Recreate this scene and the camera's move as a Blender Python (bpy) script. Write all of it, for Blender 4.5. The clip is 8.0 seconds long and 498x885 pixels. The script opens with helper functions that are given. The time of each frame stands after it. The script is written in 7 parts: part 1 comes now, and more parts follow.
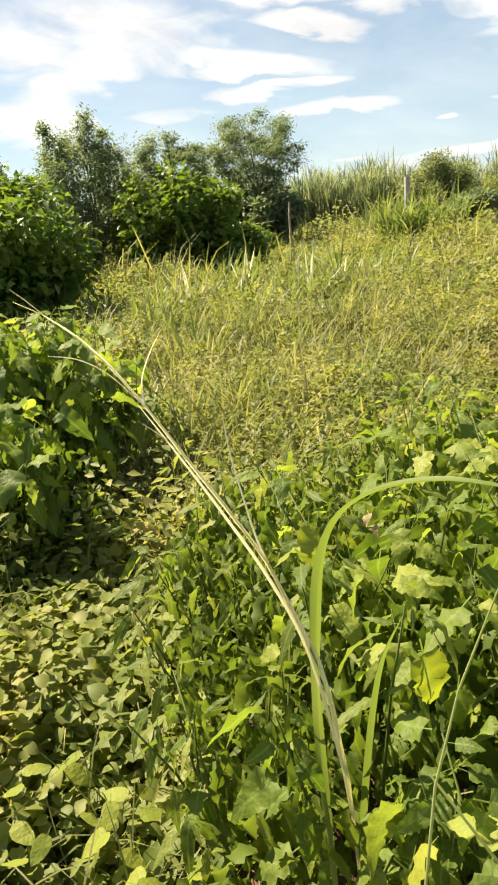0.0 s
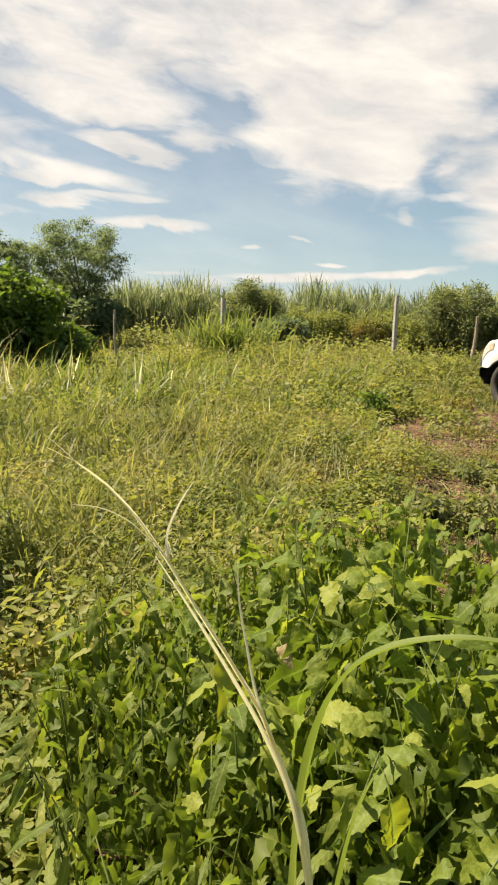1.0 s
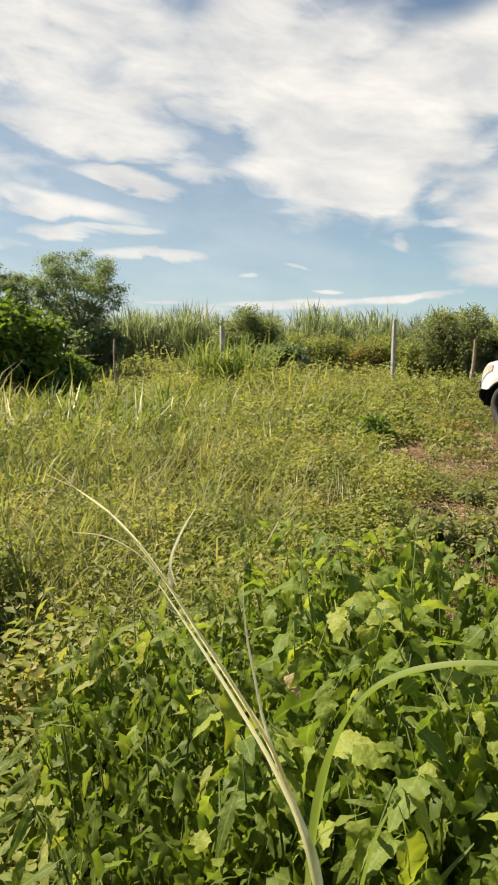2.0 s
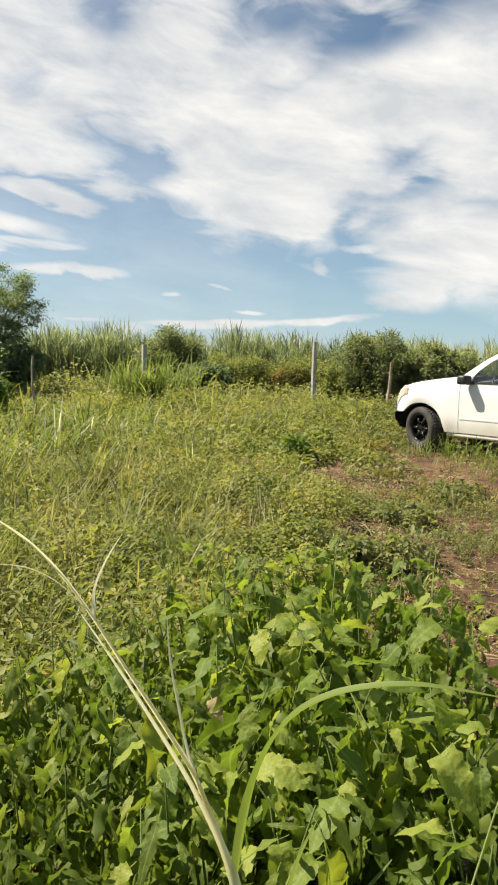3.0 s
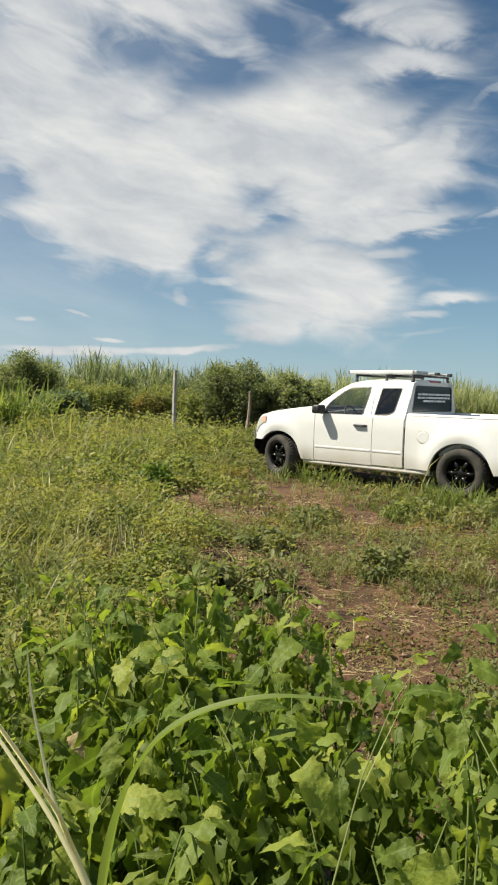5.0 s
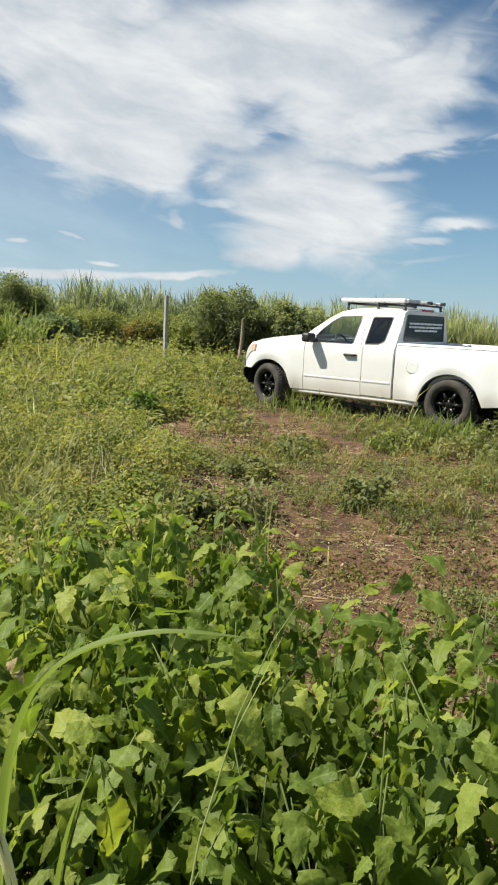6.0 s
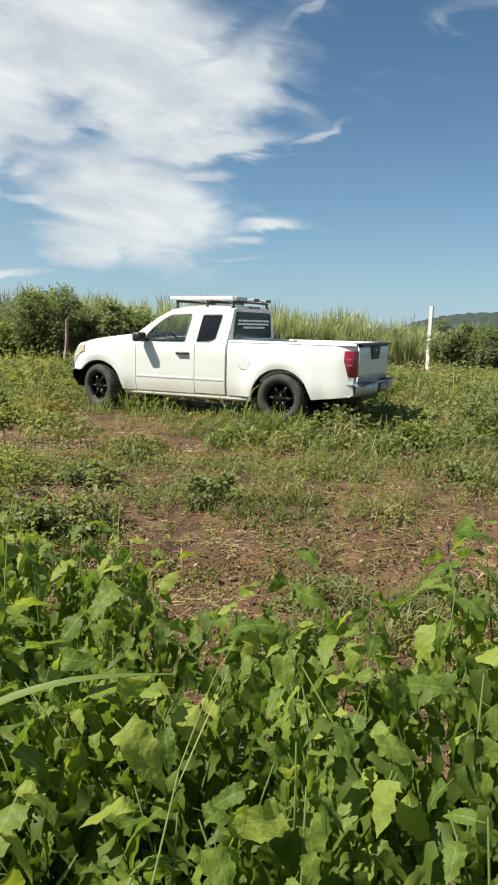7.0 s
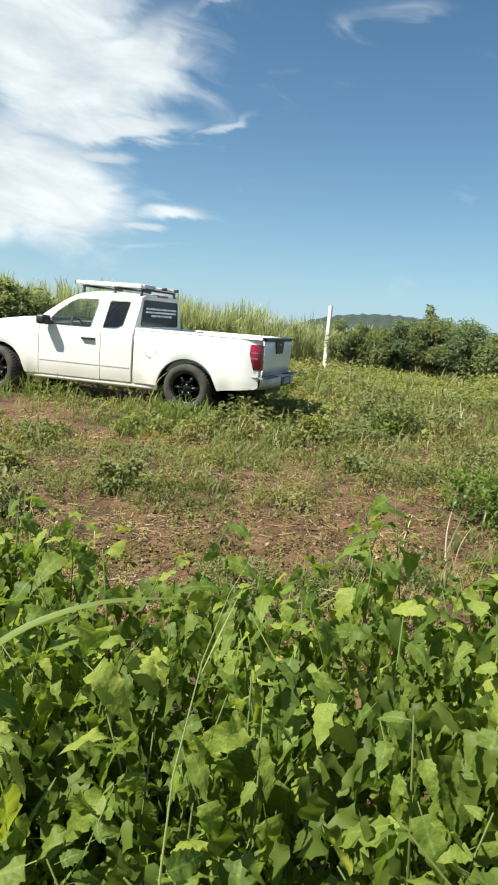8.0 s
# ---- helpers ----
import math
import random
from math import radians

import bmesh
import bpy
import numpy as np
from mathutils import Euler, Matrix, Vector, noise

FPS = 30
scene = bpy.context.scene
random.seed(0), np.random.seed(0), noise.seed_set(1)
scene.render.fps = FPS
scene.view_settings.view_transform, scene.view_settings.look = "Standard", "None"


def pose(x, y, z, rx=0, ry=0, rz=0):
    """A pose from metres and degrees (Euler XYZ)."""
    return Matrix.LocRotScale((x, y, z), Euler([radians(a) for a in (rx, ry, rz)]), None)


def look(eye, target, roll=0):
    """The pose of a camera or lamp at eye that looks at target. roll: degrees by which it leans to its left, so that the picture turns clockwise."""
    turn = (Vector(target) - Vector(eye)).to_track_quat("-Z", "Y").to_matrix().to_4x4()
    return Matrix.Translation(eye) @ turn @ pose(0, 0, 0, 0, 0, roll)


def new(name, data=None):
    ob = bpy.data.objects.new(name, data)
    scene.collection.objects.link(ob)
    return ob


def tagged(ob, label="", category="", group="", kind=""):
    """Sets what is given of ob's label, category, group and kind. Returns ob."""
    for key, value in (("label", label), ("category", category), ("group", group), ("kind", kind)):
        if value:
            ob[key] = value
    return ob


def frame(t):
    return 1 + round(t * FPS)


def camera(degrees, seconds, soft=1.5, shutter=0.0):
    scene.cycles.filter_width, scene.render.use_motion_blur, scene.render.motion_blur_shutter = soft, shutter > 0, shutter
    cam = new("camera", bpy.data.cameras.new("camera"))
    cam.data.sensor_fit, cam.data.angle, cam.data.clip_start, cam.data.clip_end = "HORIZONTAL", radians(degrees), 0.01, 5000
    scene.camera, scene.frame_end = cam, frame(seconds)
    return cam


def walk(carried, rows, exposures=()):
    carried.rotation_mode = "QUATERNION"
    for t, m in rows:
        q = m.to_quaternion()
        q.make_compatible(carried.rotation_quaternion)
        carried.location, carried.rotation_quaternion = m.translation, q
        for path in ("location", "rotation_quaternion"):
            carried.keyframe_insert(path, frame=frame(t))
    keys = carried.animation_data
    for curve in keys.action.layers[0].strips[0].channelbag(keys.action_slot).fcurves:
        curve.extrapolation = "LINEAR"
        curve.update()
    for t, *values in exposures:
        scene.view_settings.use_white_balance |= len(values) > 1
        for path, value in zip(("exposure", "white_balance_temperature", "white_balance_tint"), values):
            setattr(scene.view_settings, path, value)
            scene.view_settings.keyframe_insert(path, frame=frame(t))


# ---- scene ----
cam = camera(40.0, 8.0, 2.1)
PATH = [
    (0, (0.429, -0.044, 1.533), (0.38, 1.853, 0.9), -5.7),
    (0.2, (0.386, -0.03, 1.567), (0.478, 1.924, 1.149), -3.0),
    (0.5, (0.283, 0.027, 1.566), (0.739, 1.957, 1.304), 1.1),
    (1, (0.167, 0.002, 1.606), (0.702, 1.894, 1.238), 1.0),
    (1.2, (0.151, 0.085, 1.556), (0.714, 1.965, 1.17), 2.1),
    (2.3, (0.179, 0.005, 1.608), (0.731, 1.909, 1.343), -1.3),
    (2.5, (0.183, 0.02, 1.603), (0.797, 1.906, 1.346), -1.1),
    (3, (0.162, 0.009, 1.612), (0.914, 1.847, 1.377), 0.9),
    (3.5, (0.182, 0.016, 1.608), (0.689, 1.92, 1.264), -2.1),
    (4, (0.149, 0.017, 1.603), (0.627, 1.922, 1.226), -2.0),
    (4.5, (0.15, 0.022, 1.595), (0.86, 1.858, 1.242), -0.2),
    (4.8, (0.17, -0.007, 1.596), (1.196, 1.701, 1.421), 0.2),
    (5, (0.15, -0.006, 1.606), (1.261, 1.651, 1.462), 1.6),
    (5.2, (0.144, 0.003, 1.596), (1.25, 1.66, 1.428), 3.2),
    (6.3, (0.306, -0.035, 1.605), (1.436, 1.57, 1.219), 0.8),
    (6.5, (0.283, 0.042, 1.602), (1.445, 1.636, 1.27), -1.2),
    (6.8, (0.287, 0.062, 1.597), (1.578, 1.535, 1.194), -1.4),
    (7, (0.259, 0.085, 1.6), (1.738, 1.388, 1.261), 1.2),
    (7.5, (0.085, 0.085, 1.593), (1.727, 1.174, 1.246), 6.3),
    (8, (0.043, 0.07, 1.599), (1.704, 1.128, 1.25), 4.5),
]
EXPOSURES = [(0.0, 1.44, 7600, 12), (0.5, 1.05, 7950, 13), (1.0, 1.06, 7850, 12), (2.5, 0.98, 7200, 10), (3.5, 1.0, 7000, 9), (4.0, 1.07, 7000, 8), (4.5, 1.12, 7100, 8), (5.0, 0.70, 6850, 8), (6.5, 0.86, 6550, 7), (7.0, 0.82, 6500, 6), (7.5, 0.95, 6450, 5), (8.0, 1.05, 6450, 4)]
walk(cam, [(t, look(eye, target, roll)) for t, eye, target, roll in PATH], EXPOSURES)

# ---- world, sun ----
SUN_HEADING, SUN_HEIGHT = -58.0, 53.0


def heading_vector(h, e):
    h, e = radians(h), radians(e)
    return Vector((math.sin(h) * math.cos(e), math.cos(h) * math.cos(e), math.sin(e)))


# clouds: heading, height, half-width, half-height in degrees, tilt, weight
CLOUD_BANK = [
    (23.8, 14.6, 9.6, 5.0, -10, 1.25), (31.7, 18.8, 9.6, 4.0, 2, 0.95), (17.7, 21.4, 10.2, 6.2, 0, 0.8), (3.7, 20.6, 9.7, 7.1, 4, 0.75), (4.3, 15.4, 9.4, 1.8, -7, 0.7), (12.0, 13.2, 2.9, 0.9, -9, 0.6),
    # the bank at heading -82 is unseen, added to whiten the door window's reflection
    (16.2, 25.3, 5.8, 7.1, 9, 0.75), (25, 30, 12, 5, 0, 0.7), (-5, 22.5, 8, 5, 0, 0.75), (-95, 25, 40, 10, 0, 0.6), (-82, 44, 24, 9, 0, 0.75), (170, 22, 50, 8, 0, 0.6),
]
CLOUD_FRONT = [
    (39.0, 8.9, 6.2, 3.6, -7, 1.2), (35.4, 5.0, 2.9, 1.2, 1, 0.8), (42.4, 16.5, 7.8, 3.6, 19, 1.1), (45.2, 13.5, 4.9, 1.0, 8, 0.8), (45.4, 27.5, 5.1, 1.6, -12, 0.66), (46.4, 24.9, 4.2, 0.9, -10, 0.7),
    (35.5, 13.2, 5.5, 2.0, 0, 0.7), (31, 25, 7, 4, 0, 0.42), (31.6, 9.0, 2.9, 0.5, 1, 0.6), (47.5, 18.2, 3.3, 1.2, 46, 0.75), (37.6, 20.6, 11.7, 4.6, 4, 0.85), (47.5, 13.6, 2.0, 0.7, 11, 0.6), (44.2, 11.5, 2.6, 0.5, 1, 0.6), (44.0, 9.2, 2.6, 0.4, 6, 0.6),
]
CLOUD_STREAKS = [
    (6.3, 12.5, 3.9, 0.7, -10, 0.9), (0.2, 10.0, 4.6, 0.7, 0, 0.8), (5.2, 8.5, 4.6, 0.6, -1, 0.8), (7.8, 7.0, 5.2, 0.5, -2, 0.8), (27.4, 7.8, 0.8, 0.6, -2, 0.5), (-10.5, 12.4, 9.8, 3.8, 1, 0.72), (-14.5, 7.6, 4.6, 2.6, 6, 0.65),
    (1.7, 10.4, 8.2, 1.0, -9, 0.7), (1.5, 8.6, 7.2, 0.5, 0, 0.7), (-5.0, 7.5, 4.3, 0.6, -1, 0.6),
]
CLOUD_WISPS = [
    (19.1, 3.0, 7.2, 0.4, 1, 0.9), (27.4, 3.4, 5.2, 0.3, 5, 0.8), (19.6, 5.9, 1.3, 0.2, -11, 0.75), (22.1, 4.0, 1.4, 0.2, -6, 0.75), (15.5, 5.5, 0.9, 0.2, 0, 0.6), (9.0, 3.2, 2.1, 0.2, 0, 0.65), (49.6, 7.9, 2.6, 0.6, 3, 0.8),
    (47.3, 6.7, 1.9, 0.3, -3, 0.6), (53.2, 14.5, 3.0, 0.4, 23, 0.45), (66.5, 22.4, 3.9, 1.0, 4, 0.4), (48.3, 5.3, 3.3, 0.2, 6, 0.4), (52.2, 22.5, 3.1, 0.5, 34, 0.4), (12.7, 2.4, 2.9, 0.5, 1, 0.6),
]
# blue gaps that break the banks
CLOUD_GAPS = [
    (13.9, 15.0, 2.0, 0.9, 0, -0.28), (12.0, 24.8, 3.1, 1.4, 1, -0.25), (22.2, 24.4, 2.9, 1.9, 27, -0.25), (32.2, 23.8, 3.6, 1.2, -6, -0.25), (33.9, 13.4, 4.9, 0.6, 7, -0.35), (30.0, 11.9, 0.8, 2.9, -3, -0.15), (26.5, 16.9, 2.0, 0.9, -33, -0.12),
    (44.9, 20.0, 5.1, 0.7, 28, -0.30), (38.9, 12.9, 4.4, 0.8, 0, -0.15), (30.7, 23.4, 3.1, 1.2, 2, -0.10), (45.6, 23.0, 3.1, 1.2, 6, -0.30), (35.6, 26.8, 2.1, 2.9, 0, -0.12), (30.1, 10.5, 0.9, 1.7, 32, -0.25), (-5.2, 9.0, 3.4, 0.8, -9, -0.30),
]
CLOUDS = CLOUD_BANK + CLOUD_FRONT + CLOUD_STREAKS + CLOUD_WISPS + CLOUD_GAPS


def make_world():
    world = bpy.data.worlds.new("sky")
    scene.world = world
    world.use_nodes = True
    nt = world.node_tree
    nt.nodes.clear()
    N = lambda kind: nt.nodes.new(kind)
    L = nt.links.new

    def op(kind, a, b=None, c=None, clamp=False):
        n = N("ShaderNodeMath")
        n.operation, n.use_clamp = kind, clamp
        for k, v in enumerate((a, b, c)):
            if v is None:
                continue
            if isinstance(v, (int, float)):
                n.inputs[k].default_value = v
            else:
                L(v, n.inputs[k])
        return n.outputs[0]

    out, bg = N("ShaderNodeOutputWorld"), N("ShaderNodeBackground")
    sky = N("ShaderNodeTexSky")
    sky.sky_type, sky.sun_disc = "NISHITA", False
    sky.sun_elevation, sky.sun_rotation = radians(SUN_HEIGHT), radians(SUN_HEADING)
    sky.air_density, sky.dust_density, sky.ozone_density = 1.0, 0.15, 1.8
    tc = N("ShaderNodeTexCoord")
    sep = N("ShaderNodeSeparateXYZ")
    L(tc.outputs["Generated"], sep.inputs[0])
    x, y, z = sep.outputs
    h = op("MULTIPLY", op("ARCTAN2", x, y), 180 / math.pi)
    e = op("MULTIPLY", op("ARCSINE", z), 180 / math.pi)
    # streaky coordinates for the ragged edges
    comb = N("ShaderNodeCombineXYZ")
    L(op("ADD", op("MULTIPLY", h, 0.055), op("MULTIPLY", e, 0.05)), comb.inputs[0])
    L(op("MULTIPLY", e, 0.13), comb.inputs[1])

    def fbm(scale, detail, rough, dist):
        n = N("ShaderNodeTexNoise")
        n.inputs["Scale"].default_value, n.inputs["Detail"].default_value = scale, detail
        n.inputs["Roughness"].default_value, n.inputs["Distortion"].default_value = rough, dist
        L(comb.outputs[0], n.inputs["Vector"])
        return n.outputs[0]

    warp = fbm(1.6, 4, 0.55, 0.4)
    grain = fbm(3.2, 7, 0.52, 0.7)
    hw = op("ADD", h, op("MULTIPLY", op("SUBTRACT", warp, 0.5), 5.0))
    calm = op("MINIMUM", op("MULTIPLY_ADD", e, 0.055, 0.08), 1.0)
    ew = op("ADD", e, op("MULTIPLY", op("MULTIPLY", op("SUBTRACT", grain, 0.5), 3.6), calm))
    total = None
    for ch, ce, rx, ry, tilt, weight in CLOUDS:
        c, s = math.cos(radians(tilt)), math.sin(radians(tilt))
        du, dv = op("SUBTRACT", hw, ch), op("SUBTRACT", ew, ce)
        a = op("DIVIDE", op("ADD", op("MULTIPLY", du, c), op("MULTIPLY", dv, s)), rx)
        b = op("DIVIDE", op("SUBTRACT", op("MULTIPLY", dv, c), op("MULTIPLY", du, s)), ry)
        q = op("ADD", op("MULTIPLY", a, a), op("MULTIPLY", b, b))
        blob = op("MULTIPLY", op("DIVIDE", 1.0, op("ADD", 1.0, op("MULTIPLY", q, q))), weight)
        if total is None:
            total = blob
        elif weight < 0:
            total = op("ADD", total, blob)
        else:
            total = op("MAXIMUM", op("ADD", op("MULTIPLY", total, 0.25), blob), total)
    dens = op("ADD", total, op("MULTIPLY", op("SUBTRACT", grain, 0.5), 1.0))
    ramp = N("ShaderNodeMapRange")
    ramp.interpolation_type = "SMOOTHSTEP"
    ramp.inputs["From Min"].default_value, ramp.inputs["From Max"].default_value = 0.12, 0.92
    L(dens, ramp.inputs["Value"])
    shade = N("ShaderNodeMapRange")
    shade.inputs["From Min"].default_value, shade.inputs["From Max"].default_value = 0.35, 0.75
    shade.inputs["To Min"].default_value, shade.inputs["To Max"].default_value = 0.0, 1.0
    L(fbm(2.3, 5, 0.6, 0.3), shade.inputs["Value"])
    tone = N("ShaderNodeMix")
    tone.data_type = "RGBA"
    tone.inputs["A"].default_value = (6.6, 7.1, 7.8, 1)
    tone.inputs["B"].default_value = (10.3, 10.4, 10.5, 1)
    L(shade.outputs[0], tone.inputs["Factor"])
    mix = N("ShaderNodeMix")
    mix.data_type = "RGBA"
    veil = op("DIVIDE", 0.27, op("ADD", 1.0, op("POWER", 2.718, op("DIVIDE", op("SUBTRACT", h, 27.0), 5.0))))
    veil = op("MULTIPLY", veil, op("ADD", 0.45, op("MULTIPLY", warp, 1.1)))
    L(op("MAXIMUM", op("MULTIPLY", ramp.outputs[0], 0.93), veil), mix.inputs["Factor"])
    tint = N("ShaderNodeMix")
    tint.data_type, tint.blend_type = "RGBA", "MULTIPLY"
    tint.inputs["Factor"].default_value = 1.0
    tint.inputs["B"].default_value = (0.65, 0.87, 0.96, 1)
    L(sky.outputs[0], tint.inputs["A"])
    # pale haze low over the land
    haze = N("ShaderNodeMix")
    haze.data_type = "RGBA"
    haze.inputs["B"].default_value = (4.6, 6.4, 9.0, 1)
    L(op("MULTIPLY", op("POWER", 2.718, op("MULTIPLY", op("MAXIMUM", e, 0.0), -0.14)), 0.66), haze.inputs["Factor"])
    L(tint.outputs["Result"], haze.inputs["A"])
    L(haze.outputs["Result"], mix.inputs["A"])
    L(tone.outputs["Result"], mix.inputs["B"])
    L(mix.outputs["Result"], bg.inputs["Color"])
    bg.inputs["Strength"].default_value = 0.052
    L(bg.outputs[0], out.inputs["Surface"])


make_world()
sun = new("sun", bpy.data.lights.new("sun", "SUN"))
sun.data.energy, sun.data.angle, sun.data.color = 5.0, radians(0.53), (1.0, 0.94, 0.80)
sun.matrix_world = look(heading_vector(SUN_HEADING, SUN_HEIGHT) * 60, (0, 0, 0))


# ---- materials ----
def start_material(name):
    m = bpy.data.materials.new(name)
    m.use_nodes = True
    m.node_tree.nodes.clear()
    return m, m.node_tree.nodes.new, m.node_tree.links.new


def ramp_node(N, stops):
    r = N("ShaderNodeValToRGB")
    while len(r.color_ramp.elements) < len(stops):
        r.color_ramp.elements.new(0.5)
    for el, (p, c) in zip(r.color_ramp.elements, stops):
        el.position, el.color = p, (*c, 1)
    return r


def surface(name, stops, rough=0.6, scale=6.0, detail=6, bump=0.2, bump_scale=40.0, metallic=0.0, coat=0.0, dust=None):
    """Two scales of noise through a colour ramp, and fine relief."""
    m, N, L = start_material(name)
    out, p, tc = N("ShaderNodeOutputMaterial"), N("ShaderNodeBsdfPrincipled"), N("ShaderNodeTexCoord")
    n1, n2 = N("ShaderNodeTexNoise"), N("ShaderNodeTexNoise")
    n1.inputs["Scale"].default_value, n1.inputs["Detail"].default_value = scale, detail
    n2.inputs["Scale"].default_value, n2.inputs["Detail"].default_value = bump_scale, 4
    L(tc.outputs["Object"], n1.inputs["Vector"])
    L(tc.outputs["Object"], n2.inputs["Vector"])
    r = ramp_node(N, stops)
    mx = N("ShaderNodeMath")
    mx.operation = "MULTIPLY_ADD"
    mx.inputs[1].default_value = 0.3
    L(n2.outputs[0], mx.inputs[0])
    sub = N("ShaderNodeMath")
    sub.operation = "SUBTRACT"
    sub.inputs[1].default_value = 0.15
    L(n1.outputs[0], sub.inputs[0])
    L(sub.outputs[0], mx.inputs[2])
    L(mx.outputs[0], r.inputs[0])
    color = r.outputs[0]
    if dust:
        # road dust that lies on the lower part of the thing
        sp, mr, mc = N("ShaderNodeSeparateXYZ"), N("ShaderNodeMapRange"), N("ShaderNodeMix")
        L(tc.outputs["Object"], sp.inputs[0])
        jig = N("ShaderNodeMath")
        jig.operation = "MULTIPLY_ADD"
        jig.inputs[1].default_value = 0.5
        L(n1.outputs[0], jig.inputs[0])
        L(sp.outputs[2], jig.inputs[2])
        mr.inputs["From Min"].default_value, mr.inputs["From Max"].default_value = dust[1], dust[2]
        mr.inputs["To Min"].default_value, mr.inputs["To Max"].default_value = dust[3], 0.0
        L(jig.outputs[0], mr.inputs["Value"])
        mc.data_type = "RGBA"
        L(mr.outputs[0], mc.inputs["Factor"])
        L(color, mc.inputs["A"])
        mc.inputs["B"].default_value = (*dust[0], 1)
        color = mc.outputs["Result"]
    L(color, p.inputs["Base Color"])
    p.inputs["Roughness"].default_value, p.inputs["Metallic"].default_value = rough, metallic
    p.inputs["Coat Weight"].default_value = coat
    if bump:
        b = N("ShaderNodeBump")
        b.inputs["Strength"].default_value, b.inputs["Distance"].default_value = bump, 0.01
        L(n2.outputs[0], b.inputs["Height"])
        L(b.outputs[0], p.inputs["Normal"])
    L(p.outputs[0], out.inputs["Surface"])
    return m


def foliage(name, stops, single=False, through_light=0.4, rough=0.5, veins=0.0, glow=(1.58, 1.62, 0.85)):
    """A leaf that varies from piece to piece, lets light through and has veins and blotches."""
    m, N, L = start_material(name)
    out, p, tr = N("ShaderNodeOutputMaterial"), N("ShaderNodeBsdfPrincipled"), N("ShaderNodeBsdfTranslucent")
    if single:
        rnd = N("ShaderNodeObjectInfo").outputs["Random"]
    else:
        rnd = N("ShaderNodeNewGeometry").outputs["Random Per Island"]
    tc = N("ShaderNodeTexCoord")
    n1 = N("ShaderNodeTexNoise")
    n1.inputs["Scale"].default_value, n1.inputs["Detail"].default_value = (28.0 if single else 1.9), 4
    L(tc.outputs["Object"], n1.inputs["Vector"])
    mx = N("ShaderNodeMath")
    mx.operation = "MULTIPLY_ADD"
    mx.inputs[1].default_value = 0.45 if single else 1.5
    L(n1.outputs[0], mx.inputs[0])
    sub = N("ShaderNodeMath")
    sub.operation = "MULTIPLY_ADD"
    sub.inputs[1].default_value, sub.inputs[2].default_value = (0.8, -0.12) if single else (0.36, -0.43)
    L(rnd, sub.inputs[0])
    L(sub.outputs[0], mx.inputs[2])
    r = ramp_node(N, stops)
    L(mx.outputs[0], r.inputs[0])
    color = r.outputs[0]
    if veins:
        # side veins that run off the midrib
        uv, sp = N("ShaderNodeUVMap"), N("ShaderNodeSeparateXYZ")
        L(uv.outputs[0], sp.inputs[0])
        ab = N("ShaderNodeMath")
        ab.operation = "ABSOLUTE"
        L(sp.outputs[0], ab.inputs[0])
        ad = N("ShaderNodeMath")
        ad.operation = "MULTIPLY_ADD"
        ad.inputs[1].default_value = -0.45
        L(ab.outputs[0], ad.inputs[0])
        L(sp.outputs[1], ad.inputs[2])
        mu = N("ShaderNodeMath")
        mu.operation = "MULTIPLY"
        mu.inputs[1].default_value = 44.0
        L(ad.outputs[0], mu.inputs[0])
        si = N("ShaderNodeMath")
        si.operation = "SINE"
        L(mu.outputs[0], si.inputs[0])
        b = N("ShaderNodeBump")
        b.inputs["Strength"].default_value, b.inputs["Distance"].default_value = 1.7 * veins, 0.004
        crinkle, hs = N("ShaderNodeTexNoise"), N("ShaderNodeMath")
        crinkle.inputs["Scale"].default_value, crinkle.inputs["Detail"].default_value = 7.0, 3
        L(tc.outputs["Object"], crinkle.inputs["Vector"])
        hs.operation = "MULTIPLY_ADD"
        hs.inputs[1].default_value = 8.0
        L(crinkle.outputs[0], hs.inputs[0])
        soft = N("ShaderNodeMath")
        soft.operation = "MULTIPLY"
        soft.inputs[1].default_value = 0.35
        L(si.outputs[0], soft.inputs[0])
        L(soft.outputs[0], hs.inputs[2])
        L(hs.outputs[0], b.inputs["Height"])
        L(b.outputs[0], p.inputs["Normal"])
        lite = N("ShaderNodeMapRange")
        lite.inputs["From Min"].default_value, lite.inputs["From Max"].default_value = 0.08, 0.02
        L(ab.outputs[0], lite.inputs["Value"])
        mc = N("ShaderNodeMix")
        mc.data_type, mc.blend_type = "RGBA", "MIX"
        f = N("ShaderNodeMath")
        f.operation = "MULTIPLY"
        f.inputs[1].default_value = 0.45
        L(lite.outputs[0], f.inputs[0])
        L(f.outputs[0], mc.inputs["Factor"])
        L(color, mc.inputs["A"])
        mc.inputs["B"].default_value = (0.25, 0.33, 0.09, 1)
        color = mc.outputs["Result"]
    L(color, p.inputs["Base Color"])
    p.inputs["Roughness"].default_value = rough
    p.inputs["Specular IOR Level"].default_value = 0.3
    g = N("ShaderNodeMix")
    g.data_type, g.blend_type = "RGBA", "MULTIPLY"
    g.inputs["Factor"].default_value = 1.0
    L(color, g.inputs["A"])
    g.inputs["B"].default_value = (*glow, 1)
    L(g.outputs["Result"], tr.inputs["Color"])
    ms = N("ShaderNodeMixShader")
    ms.inputs[0].default_value = through_light
    L(p.outputs[0], ms.inputs[1])
    L(tr.outputs[0], ms.inputs[2])
    L(ms.outputs[0], out.inputs["Surface"])
    return m


